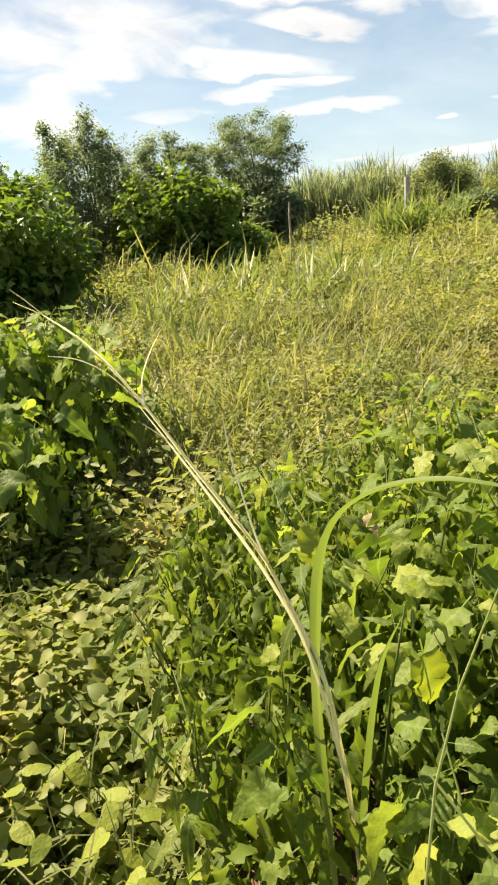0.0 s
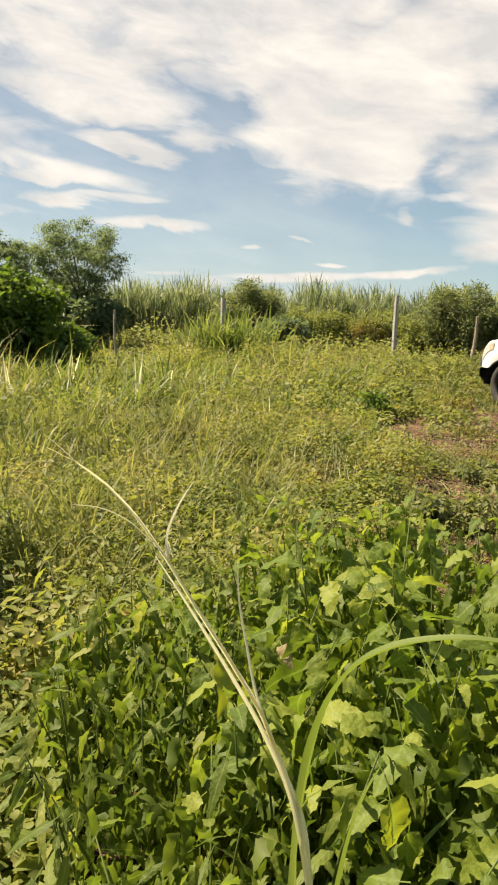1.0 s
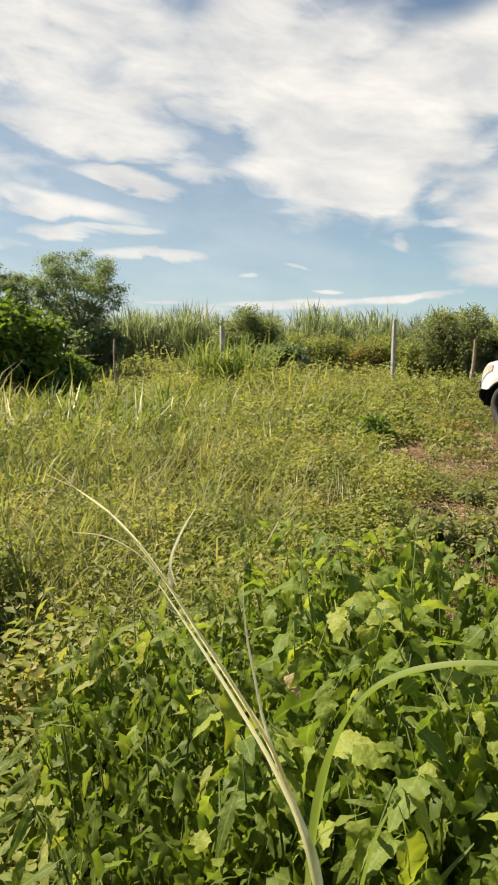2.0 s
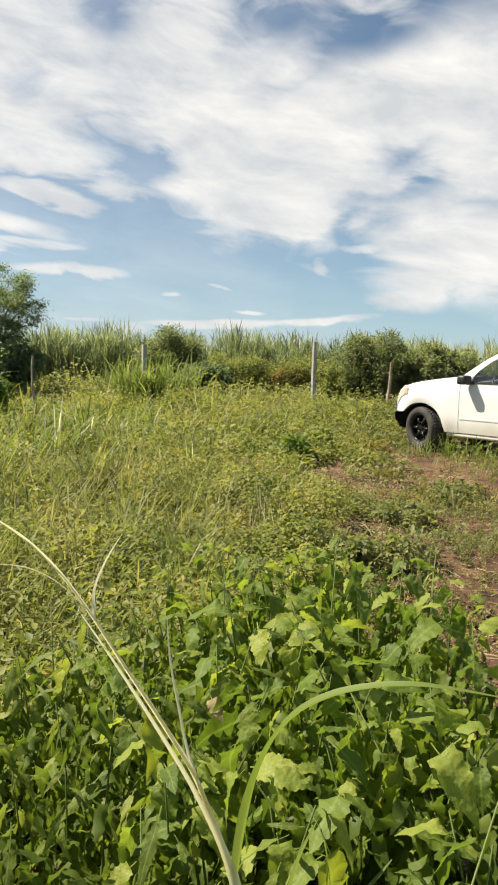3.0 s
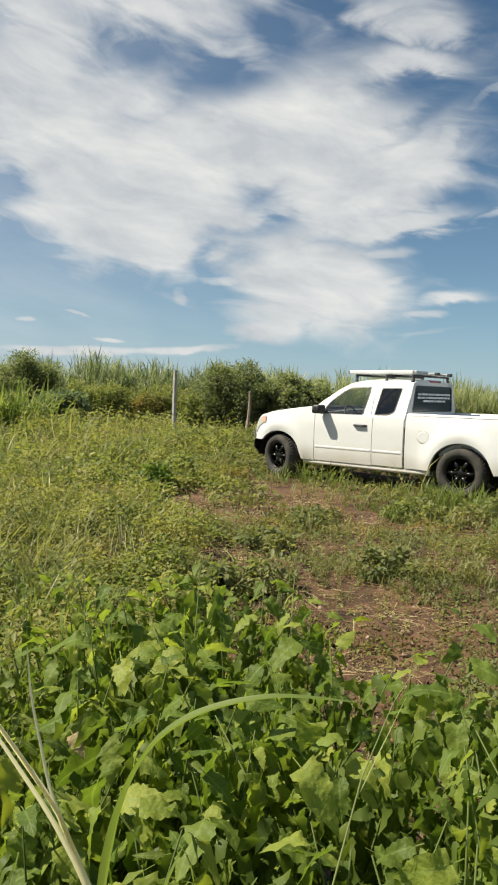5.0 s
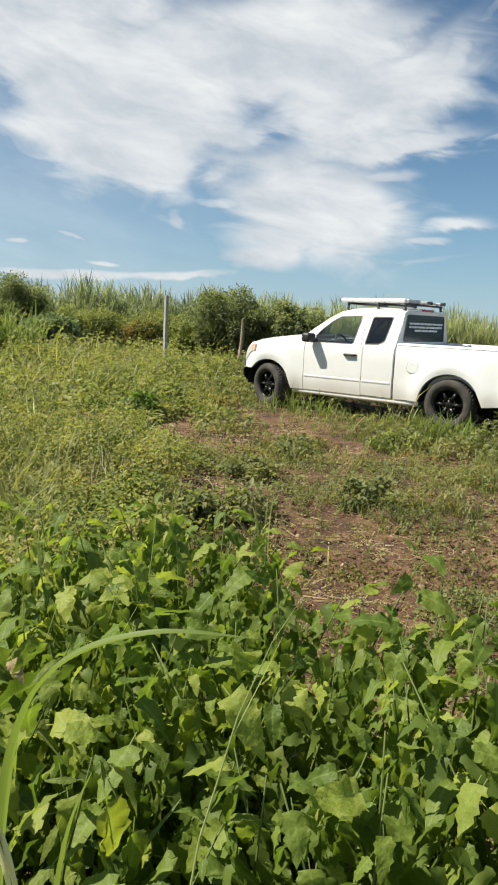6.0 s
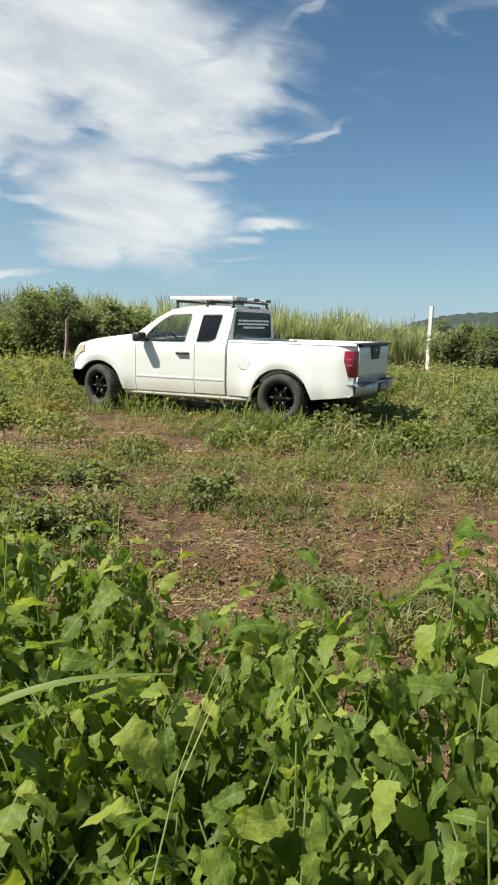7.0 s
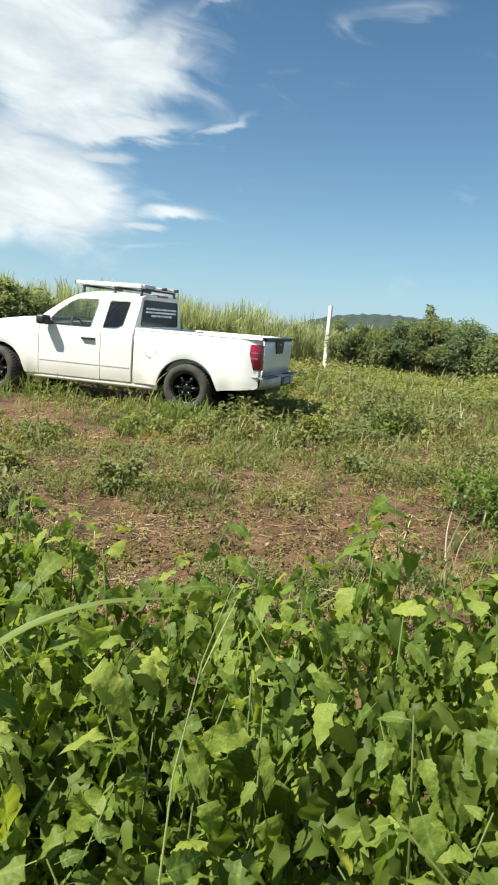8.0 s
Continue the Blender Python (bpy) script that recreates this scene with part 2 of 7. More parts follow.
def glass(name, tint, rough=0.02, gloss=0.06):
    m, N, L = start_material(name)
    out, gl, tp, ms, lw, cube, sum_ = (N("ShaderNodeOutputMaterial"), N("ShaderNodeBsdfGlossy"), N("ShaderNodeBsdfTransparent"), N("ShaderNodeMixShader"), N("ShaderNodeLayerWeight"), N("ShaderNodeMath"), N("ShaderNodeMath"))
    gl.inputs["Roughness"].default_value = rough
    tp.inputs["Color"].default_value = (*tint, 1)
    lw.inputs["Blend"].default_value = 0.5
    cube.operation, sum_.operation = "POWER", "MULTIPLY_ADD"
    cube.inputs[1].default_value = 4.0
    sum_.inputs[1].default_value, sum_.inputs[2].default_value = 0.8, gloss
    L(lw.outputs["Facing"], cube.inputs[0])
    L(cube.outputs[0], sum_.inputs[0])
    L(sum_.outputs[0], ms.inputs[0])
    L(tp.outputs[0], ms.inputs[1])
    L(gl.outputs[0], ms.inputs[2])
    L(ms.outputs[0], out.inputs["Surface"])
    return m


SOIL = surface("soil", [(0.25, (0.030, 0.0142, 0.008)), (0.45, (0.072, 0.035, 0.0185)), (0.62, (0.122, 0.063, 0.034)), (0.8, (0.180, 0.112, 0.066))], 0.95, 3.5, 10, 1.0, 22.0)
STONE = surface("field_stone", [(0.3, (0.16, 0.10, 0.07)), (0.7, (0.40, 0.30, 0.22))], 0.9, 20, 5, 0.4, 90)
STRAW = foliage("straw", [(0.1, (0.12, 0.07, 0.035)), (0.45, (0.23, 0.155, 0.08)), (0.75, (0.36, 0.28, 0.155)), (0.95, (0.52, 0.44, 0.28))], False, 0.15, 0.7)
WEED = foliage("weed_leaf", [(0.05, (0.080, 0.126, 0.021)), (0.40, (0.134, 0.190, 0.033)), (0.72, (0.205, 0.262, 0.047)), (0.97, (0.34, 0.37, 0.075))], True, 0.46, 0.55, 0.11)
# darker copy of the weed leaf: shade between the plants is put into it
WEED_SHADE = foliage("weed_leaf_shade", [(0.05, (0.058, 0.092, 0.017)), (0.50, (0.11, 0.155, 0.028)), (0.90, (0.175, 0.215, 0.042))], False, 0.43, 0.55)
YELLOW_LEAF = foliage("yellowed_leaf", [(0.1, (0.21, 0.26, 0.035)), (0.9, (0.33, 0.34, 0.05))], True, 0.42, 0.5, 0.12)
BROWN_LEAF = foliage("withered_leaf", [(0.1, (0.24, 0.17, 0.08)), (0.9, (0.34, 0.26, 0.14))], True, 0.3, 0.6, 0.1)
STEM = foliage("weed_stem", [(0.1, (0.075, 0.11, 0.026)), (0.9, (0.14, 0.17, 0.045))], False, 0.1, 0.6)
COVER = foliage("ground_cover", [(0.00, (0.095, 0.136, 0.033)), (0.30, (0.168, 0.205, 0.052)), (0.60, (0.247, 0.264, 0.076)), (0.82, (0.326, 0.305, 0.103)), (0.93, (0.273, 0.202, 0.089)), (1.00, (0.326, 0.246, 0.130))], False, 0.42, 0.55)
GRASS = foliage("grass_blade", [(0.00, (0.093, 0.127, 0.032)), (0.40, (0.163, 0.191, 0.051)), (0.75, (0.262, 0.245, 0.096)), (0.95, (0.459, 0.353, 0.239))], False, 0.40, 0.5)
# lighter copy of the grass: sun on the left field is put into it
GRASS_SUN = foliage("thin_grass_sun_tone", [(0.0, (0.116, 0.140, 0.043)), (0.45, (0.200, 0.215, 0.076)), (0.8, (0.326, 0.300, 0.140)), (1.0, (0.546, 0.453, 0.292))], False, 0.45, 0.5)
SHORT_HERB = foliage("grey_herb", [(0.00, (0.093, 0.122, 0.050)), (0.40, (0.159, 0.181, 0.075)), (0.75, (0.249, 0.245, 0.110)), (0.97, (0.360, 0.304, 0.160))], False, 0.42, 0.55)
FAR_WEED = foliage("far_weed", [(0.0, (0.145, 0.18, 0.062)), (0.5, (0.235, 0.26, 0.095)), (0.9, (0.33, 0.33, 0.14))], False, 0.43, 0.55)
GRASS_DRY = foliage("grass_dry", [(0.0, (0.20, 0.20, 0.06)), (0.5, (0.34, 0.31, 0.12)), (0.9, (0.54, 0.48, 0.25))], False, 0.35, 0.6)
SEDGE = foliage("tall_grass", [(0.00, (0.103, 0.155, 0.034)), (0.50, (0.175, 0.225, 0.063)), (0.90, (0.371, 0.370, 0.182))], False, 0.40, 0.45)
SEDGE_BLADE = foliage("tall_grass_blade", [(0.00, (0.103, 0.155, 0.034)), (0.50, (0.175, 0.225, 0.063)), (0.90, (0.371, 0.370, 0.182))], True, 0.40, 0.45)
# distance haze is put into this greyed cane colour
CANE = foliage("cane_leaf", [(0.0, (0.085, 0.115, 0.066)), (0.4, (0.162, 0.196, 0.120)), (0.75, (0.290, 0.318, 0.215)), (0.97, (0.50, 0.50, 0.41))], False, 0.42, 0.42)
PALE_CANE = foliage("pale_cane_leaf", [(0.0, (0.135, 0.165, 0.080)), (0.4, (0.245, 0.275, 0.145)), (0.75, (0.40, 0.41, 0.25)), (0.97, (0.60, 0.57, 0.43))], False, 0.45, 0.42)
BUSH = foliage("bush_leaf", [(0.00, (0.056, 0.100, 0.022)), (0.50, (0.108, 0.170, 0.033)), (0.85, (0.20, 0.25, 0.050)), (0.99, (0.30, 0.32, 0.07))], False, 0.42, 0.42)
# haze over the far edge is put into these two greyer, bluer greens
TREE = foliage("tree_leaf", [(0.0, (0.088, 0.130, 0.080)), (0.5, (0.158, 0.205, 0.126)), (0.9, (0.255, 0.292, 0.185))], False, 0.46, 0.5)
OLIVE = foliage("scrub_leaf", [(0.00, (0.095, 0.125, 0.062)), (0.50, (0.17, 0.200, 0.10)), (0.90, (0.28, 0.29, 0.165))], False, 0.46, 0.5)
BARK = surface("bark", [(0.3, (0.07, 0.05, 0.035)), (0.7, (0.20, 0.16, 0.12))], 0.9, 12, 6, 0.6, 60)
HEART = foliage("vine_leaf", [(0.1, (0.19, 0.24, 0.04)), (0.9, (0.30, 0.33, 0.06))], True, 0.44, 0.55, 0.1)
LANCE_LEAF = foliage("narrow_weed_leaf", [(0.05, (0.078, 0.114, 0.021)), (0.45, (0.128, 0.170, 0.033)), (0.75, (0.185, 0.222, 0.046)), (0.97, (0.29, 0.30, 0.075))], True, 0.44, 0.55, 0.11)
HERB = foliage("field_herb", [(0.00, (0.089, 0.126, 0.037)), (0.35, (0.176, 0.207, 0.059)), (0.62, (0.263, 0.271, 0.084)), (0.80, (0.336, 0.305, 0.113)), (0.92, (0.294, 0.207, 0.097)), (1.00, (0.347, 0.256, 0.140))], False, 0.42, 0.55)
HERB_GREEN = foliage("short_grass", [(0.00, (0.090, 0.116, 0.037)), (0.50, (0.175, 0.186, 0.066)), (0.90, (0.329, 0.284, 0.138))], False, 0.38, 0.5)
GREEN_STALK = foliage("green_stalk", [(0.0, (0.26, 0.31, 0.13)), (0.5, (0.36, 0.40, 0.19)), (0.95, (0.48, 0.50, 0.28))], False, 0.4, 0.5)
STALK = foliage("pale_stalk", [(0.0, (0.60, 0.58, 0.43)), (0.5, (0.68, 0.66, 0.51)), (0.95, (0.75, 0.73, 0.60))], False, 0.6, 0.5, 0.0, (1.5, 1.45, 1.15))
CONCRETE = surface("post_concrete", [(0.3, (0.28, 0.27, 0.24)), (0.7, (0.45, 0.44, 0.40))], 0.9, 7, 6, 0.4, 70)
WHITEWASH = surface("post_whitewash", [(0.3, (0.58, 0.57, 0.53)), (0.7, (0.74, 0.73, 0.70))], 0.9, 7, 6, 0.3, 70)
WOOD = surface("weathered_wood", [(0.3, (0.20, 0.15, 0.10)), (0.7, (0.42, 0.35, 0.27))], 0.9, 9, 6, 0.5, 50)
RUSTY = foliage("rusty_herb", [(0.0, (0.10, 0.115, 0.036)), (0.4, (0.19, 0.17, 0.060)), (0.75, (0.27, 0.20, 0.080)), (1.0, (0.32, 0.22, 0.095))], False, 0.4, 0.55)
HILL = surface("hill_scrub", [(0.3, (0.018, 0.030, 0.026)), (0.7, (0.036, 0.054, 0.042))], 0.95, 0.15, 8, 0.0, 1.0)
PAINT = surface("white_paint", [(0.3, (0.66, 0.665, 0.67)), (0.7, (0.72, 0.725, 0.735))], 0.34, 1.5, 4, 0.0, 30, 0.0, 0.2, ((0.52, 0.42, 0.30), 0.55, 0.95, 0.45))
RUBBER = surface("tyre_rubber", [(0.3, (0.026, 0.025, 0.023)), (0.7, (0.070, 0.063, 0.054))], 0.88, 8, 5, 0.3, 80)
BLACK = surface("black_plastic", [(0.3, (0.015, 0.015, 0.016)), (0.7, (0.03, 0.03, 0.03))], 0.5, 8, 4, 0.1, 90)
RIM = surface("black_steel_rim", [(0.3, (0.012, 0.012, 0.013)), (0.7, (0.03, 0.03, 0.03))], 0.25, 9, 4, 0.0, 50, 0.6)
CHROME = surface("chrome", [(0.3, (0.55, 0.55, 0.54)), (0.7, (0.70, 0.70, 0.69))], 0.16, 5, 4, 0.05, 60, 1.0)
ALLOY = surface("aluminium", [(0.3, (0.45, 0.45, 0.45)), (0.7, (0.62, 0.62, 0.62))], 0.4, 7, 4, 0.05, 60, 0.8)
RED = surface("red_lens", [(0.3, (0.19, 0.006, 0.026)), (0.7, (0.30, 0.010, 0.042))], 0.12, 14, 3, 0.0, 60, 0.0, 0.5)
PALE_RED = surface("pale_red_lens", [(0.3, (0.42, 0.07, 0.09)), (0.7, (0.55, 0.12, 0.14))], 0.15, 14, 3, 0.0, 60)
BUMPER = surface("dull_bumper", [(0.3, (0.36, 0.35, 0.33)), (0.7, (0.58, 0.57, 0.55))], 0.4, 5, 5, 0.1, 60, 0.35)
CLEAR = surface("lamp_lens", [(0.3, (0.60, 0.60, 0.58)), (0.7, (0.75, 0.75, 0.72))], 0.1, 14, 3, 0.0, 60, 0.3, 0.5)
AMBER = surface("amber_lens", [(0.3, (0.62, 0.30, 0.20)), (0.7, (0.70, 0.38, 0.28))], 0.15, 14, 3, 0.0, 60)
SEAT = surface("seat_cloth", [(0.3, (0.30, 0.30, 0.27)), (0.7, (0.42, 0.42, 0.38))], 0.9, 12, 4, 0.2, 120)
GLASS = glass("side_glass", (0.92, 0.97, 0.93), 0.03, 0.09)
DARK_GLASS = glass("tinted_glass", (0.06, 0.052, 0.05), 0.03, 0.08)
# opaque pane: the sky's reflection is put into its blue-grey colour
REAR_GLASS = surface("rear_window_sky_tone", [(0.3, (0.012, 0.024, 0.044)), (0.7, (0.020, 0.036, 0.06))], 0.2, 3, 4, 0.0, 60)
DECAL = surface("white_decal", [(0.3, (0.55, 0.57, 0.58)), (0.7, (0.68, 0.70, 0.70))], 0.6, 30, 3, 0.0, 60)


# ---- mesh helpers ----
rng = np.random.default_rng(7)


def fast_mesh(name, V, F, uv=None, smooth=False):
    """A mesh from arrays; F has three or four columns, uv has a row for each vertex."""
    me = bpy.data.meshes.new(name)
    n, m, k = len(V), len(F), F.shape[1]
    me.vertices.add(n)
    me.vertices.foreach_set("co", np.ascontiguousarray(V, dtype=np.float32).ravel())
    me.loops.add(m * k)
    me.loops.foreach_set("vertex_index", np.ascontiguousarray(F, dtype=np.int32).ravel())
    me.polygons.add(m)
    me.polygons.foreach_set("loop_start", np.arange(0, m * k, k, dtype=np.int32))
    if uv is not None:
        layer = me.uv_layers.new(name="UVMap")
        layer.data.foreach_set("uv", np.ascontiguousarray(uv[F.ravel()], dtype=np.float32).ravel())
    if smooth:
        me.polygons.foreach_set("use_smooth", np.ones(m, dtype=bool))
    me.update(calc_edges=True)
    return me


def from_bm(name, bm, material, smooth=False):
    me = bpy.data.meshes.new(name)
    bmesh.ops.recalc_face_normals(bm, faces=bm.faces[:])
    if smooth:
        for f in bm.faces:
            f.smooth = True
    bm.to_mesh(me)
    bm.free()
    me.materials.append(material)
    return me


def part(name, bm, material, parent, label="", smooth=False, at=None):
    """Links a bmesh as one mesh object under a thing or a part."""
    ob = new(name, from_bm(name, bm, material, smooth))
    ob.parent = parent
    if at is not None:
        ob.matrix_basis = at
    return tagged(ob, label)


def put_mesh(name, me, material, parent=None, label=""):
    if material is not None and not me.materials:
        me.materials.append(material)
    ob = new(name, me)
    ob.parent = parent
    return tagged(ob, label)


def turn(yaw, pitch, roll):
    """Rotation matrices (n,3,3): roll about x, then pitch the x axis up, then yaw about z."""
    cy, sy, cp, sp, cr, sr = np.cos(yaw), np.sin(yaw), np.cos(pitch), np.sin(pitch), np.cos(roll), np.sin(roll)
    o, i = np.zeros_like(cy), np.ones_like(cy)
    Z = np.stack([cy, -sy, o, sy, cy, o, o, o, i], -1).reshape(-1, 3, 3)
    Y = np.stack([cp, o, -sp, o, i, o, sp, o, cp], -1).reshape(-1, 3, 3)
    X = np.stack([i, o, o, o, cr, -sr, o, sr, cr], -1).reshape(-1, 3, 3)
    return Z @ Y @ X


def scatter(template, P, yaw, pitch, roll, size, stretch=None):
    """Copies of a template (V, F) at places P as one pair of arrays."""
    V, F = template[0], template[1]
    R = turn(yaw, pitch, roll)
    S = np.asarray(size).reshape(-1, 1) * (np.ones((1, 3)) if stretch is None else stretch)
    W = np.einsum("nij,nkj->nki", R, V[None] * S[:, None, :]) + P[:, None, :]
    G = F[None] + (np.arange(len(P)) * len(V))[:, None, None]
    return W.reshape(-1, 3), G.reshape(-1, F.shape[1])


def merge(pairs):
    Vs, Fs, k = [], [], 0
    for V, F in pairs:
        Vs.append(V)
        Fs.append(F + k)
        k += len(V)
    return np.concatenate(Vs), np.concatenate(Fs)


def leaf(n, width, serration=0.0, fold=0.25, droop=0.35, wave=0.0, blunt=0.5):
    """A leaf of length 1 along x: three points a station, folded on its midrib and drooping. Returns V, F, uv."""
    V, uv = [], []
    for i in range(n + 1):
        s = i / n
        w = width * 0.5 * (max(s, 0.0) ** blunt) * ((1 - s) ** 0.8) * 1.95
        if serration and 0 < i < n:
            w *= 1 + serration * (1 if i % 2 else -1)
        x, z = s * (1 - 0.12 * droop * s), -droop * s * s
        back = 0.10 * (1 - s) * (1 if 0 < i < n else 0)
        lift = fold * w
        for side in (-1, 0, 1):
            V.append((x - (back if side else 0), side * w, z + (lift + wave * math.sin(9 * s + side) * w if side else 0)))
            uv.append((side * 0.5, s))
    F = []
    for i in range(n):
        a, b = 3 * i, 3 * i + 3
        F += [(a, b, b + 1, a + 1), (a + 1, b + 1, b + 2, a + 2)]
    return np.array(V), np.array(F), np.array(uv)


def toothed_leaf(n, width, teeth, fold, droop, crumple, seed, base=0.7):
    """An ovate leaf of length 1 along x, five points a station, toothed, crumpled, with a long tip. Returns V, F, uv."""
    q = np.random.default_rng(seed)
    ph = q.uniform(0, 6.28, 6)
    bend = q.normal(0, 0.10)
    V, uv = [], []
    for i in range(n + 1):
        s = i / n
        w = width * 0.5 * s ** base * (1 - s) ** 1.0 * 1.88
        if 0 < i < n:
            w *= 1 + teeth * (1 if i % 2 else -1) + q.normal(0, 0.03)
        x, z = s - 0.10 * droop * s * s, -droop * s ** 1.8
        for u in (-1, -0.55, 0, 0.55, 1):
            a = abs(u)
            dz = fold * w * a * (1.35 - 0.6 * a) + crumple * w * a * (math.sin(13 * s + ph[0] + 2.0 * u) + 0.7 * math.sin(23 * s + ph[1] - 3 * u)) + 0.35 * crumple * width * math.sin(8 * s + ph[2]) * s
            V.append((x - 0.07 * a * (1 - s) * (1 if 0 < i < n else 0), u * w + bend * s * s, z + dz + q.normal(0, 0.006) * (1 if a else 0)))
            uv.append((u * 0.5, s))
    F = []
    for i in range(n):
        for k in range(4):
            p = 5 * i + k
            F.append((p, p + 5, p + 6, p + 1))
    return np.array(V), np.array(F), np.array(uv)


def blade(n, width, bend, lean=0.0, taper=0.7):
    """A grass blade of length 1 that rises along z and bends towards x. Creased down its middle by its two-quad width."""
    V, x, z, step = [], 0.0, 0.0, 1.0 / n
    for i in range(n + 1):
        s = i / n
        a = lean + bend * s
        w = width * 0.5 * (1 - s ** 2) ** taper
        V += [(x, -w, z), (x, w, z)]
        x += math.sin(a) * step
        z += math.cos(a) * step
    F = [(2 * i, 2 * i + 1, 2 * i + 3, 2 * i + 2) for i in range(n)]
    return np.array(V), np.array(F)


def tube(bm, pts, radii, sides=7, cap=True):
    """A tapered tube through points."""
    rings = []
    for i, p in enumerate(pts):
        a, b = Vector(pts[max(i - 1, 0)]), Vector(pts[min(i + 1, len(pts) - 1)])
        q = (b - a).normalized().to_track_quat("Z", "Y")
        rings.append([bm.verts.new(Vector(p) + q @ Vector((math.cos(k * math.tau / sides), math.sin(k * math.tau / sides), 0)) * radii[i]) for k in range(sides)])
    for r0, r1 in zip(rings, rings[1:]):
        for k in range(sides):
            bm.faces.new((r0[k], r0[(k + 1) % sides], r1[(k + 1) % sides], r1[k]))
    if cap:
        bm.faces.new(rings[0][::-1])
        bm.faces.new(rings[-1])
    return bm


def block(bm, lo, hi, bevel=0.0):
    lo, hi = Vector(lo), Vector(hi)
    res = bmesh.ops.create_cube(bm, size=1.0, matrix=Matrix.LocRotScale((lo + hi) / 2, None, hi - lo))
    if bevel:
        edges = list({e for v in res["verts"] for e in v.link_edges})
        bmesh.ops.bevel(bm, geom=edges, offset=bevel, segments=2, profile=0.6, affect="EDGES")
    return bm


def loft(bm, rings, close=False):
    """Faces between successive rows of points."""
    rows = [[bm.verts.new(p) for p in r] for r in rings]
    for a, b in zip(rows, rows[1:]):
        for k in range(len(a) - (0 if close else 1)):
            j = (k + 1) % len(a)
            bm.faces.new((a[k], a[j], b[j], b[k]))
    return rows


# ---- ground ----
def slope_share(x, y):
    h = np.degrees(np.arctan2(x, y))
    return 0.42 + 0.58 / (1 + np.exp((h - 32) / 7.0))


def ground_height(x, y):
    x, y = np.asarray(x, dtype=float), np.asarray(y, dtype=float)
    r = np.hypot(x, y)
    rise = np.clip(r - 2.2, 0, 24) * 0.028 * slope_share(x, y)
    lumps = 0.05 * np.sin(0.9 * x + 1.3) * np.sin(0.8 * y + 0.4) + 0.025 * np.sin(2.3 * x - 1.1 * y) + 0.012 * np.sin(5.1 * x + 4.3 * y + 1)
    lumps = lumps * np.clip((r - 1.0) / 3.0, 0, 1) * np.clip((90 - r) / 40, 0, 1)
    z = rise + lumps
    # level stand under the truck
    c, s = math.cos(radians(105.6)), math.sin(radians(105.6))
    u, v = (x - 8.498) * c + (y - 6.246) * s - 1.3, -(x - 8.498) * s + (y - 6.246) * c
    d = np.hypot(np.clip(np.abs(u) - 2.3, 0, None), np.clip(np.abs(v) - 0.8, 0, None))
    w = np.clip(1 - d / 1.6, 0, 1) ** 2
    return z * (1 - w) + 0.245 * w


# bare patches: x, y, half-lengths, turn in degrees
BARE = [(4.95, 2.1, 1.0, 0.48, -35), (3.65, 3.4, 0.85, 0.42, -50), (6.35, 8.1, 1.3, 0.6, 65), (4.75, 8.0, 0.9, 0.5, 55), (6.0, 5.8, 0.8, 0.36, 80), (4.2, 6.75, 0.6, 0.33, 20),
        (7.75, 2.65, 0.4, 0.2, 20), (6.1, 7.3, 0.95, 0.34, 70), (5.1, 6.9, 0.7, 0.3, 30), (6.6, 5.0, 0.4, 0.2, 10), (4.5, 5.1, 0.55, 0.26, -20), (3.75, 5.3, 0.65, 0.36, 40), (8.9, 2.2, 0.5, 0.2, 10), (5.7, 3.4, 0.5, 0.25, -30), (6.1, 16.6, 1.4, 0.4, 0), (2.95, 2.6, 0.4, 0.28, 15), (5.4, 2.5, 0.5, 0.25, 0)]


def bareness(x, y, margin=1.0):
    """How bare the soil is, 0 to 1; a margin over 1 widens the patches."""
    b = np.zeros_like(x)
    for cx, cy, a, c, deg in BARE:
        u, v = x - cx, y - cy
        k, s = math.cos(radians(deg)), math.sin(radians(deg))
        q = ((u * k + v * s) / (a * margin)) ** 2 + ((v * k - u * s) / (c * margin)) ** 2
        q = q * (1 + 0.35 * np.sin(4.1 * x + 1.7) * np.sin(3.7 * y))
        b = np.maximum(b, np.clip(1.45 - q, 0, 1))
    return b


def trodden(x, y):
    """Plants stay low in a worn margin round the bare soil."""
    return 1 - 0.5 * bareness(x, y, 1.45)


def under_truck(x, y):
    c, s = math.cos(radians(105.6)), math.sin(radians(105.6))
    u, v = (x - 8.498) * c + (y - 6.246) * s, -(x - 8.498) * s + (y - 6.246) * c
    return (u > -1.0) & (u < 3.6) & (np.abs(v) < 0.72)


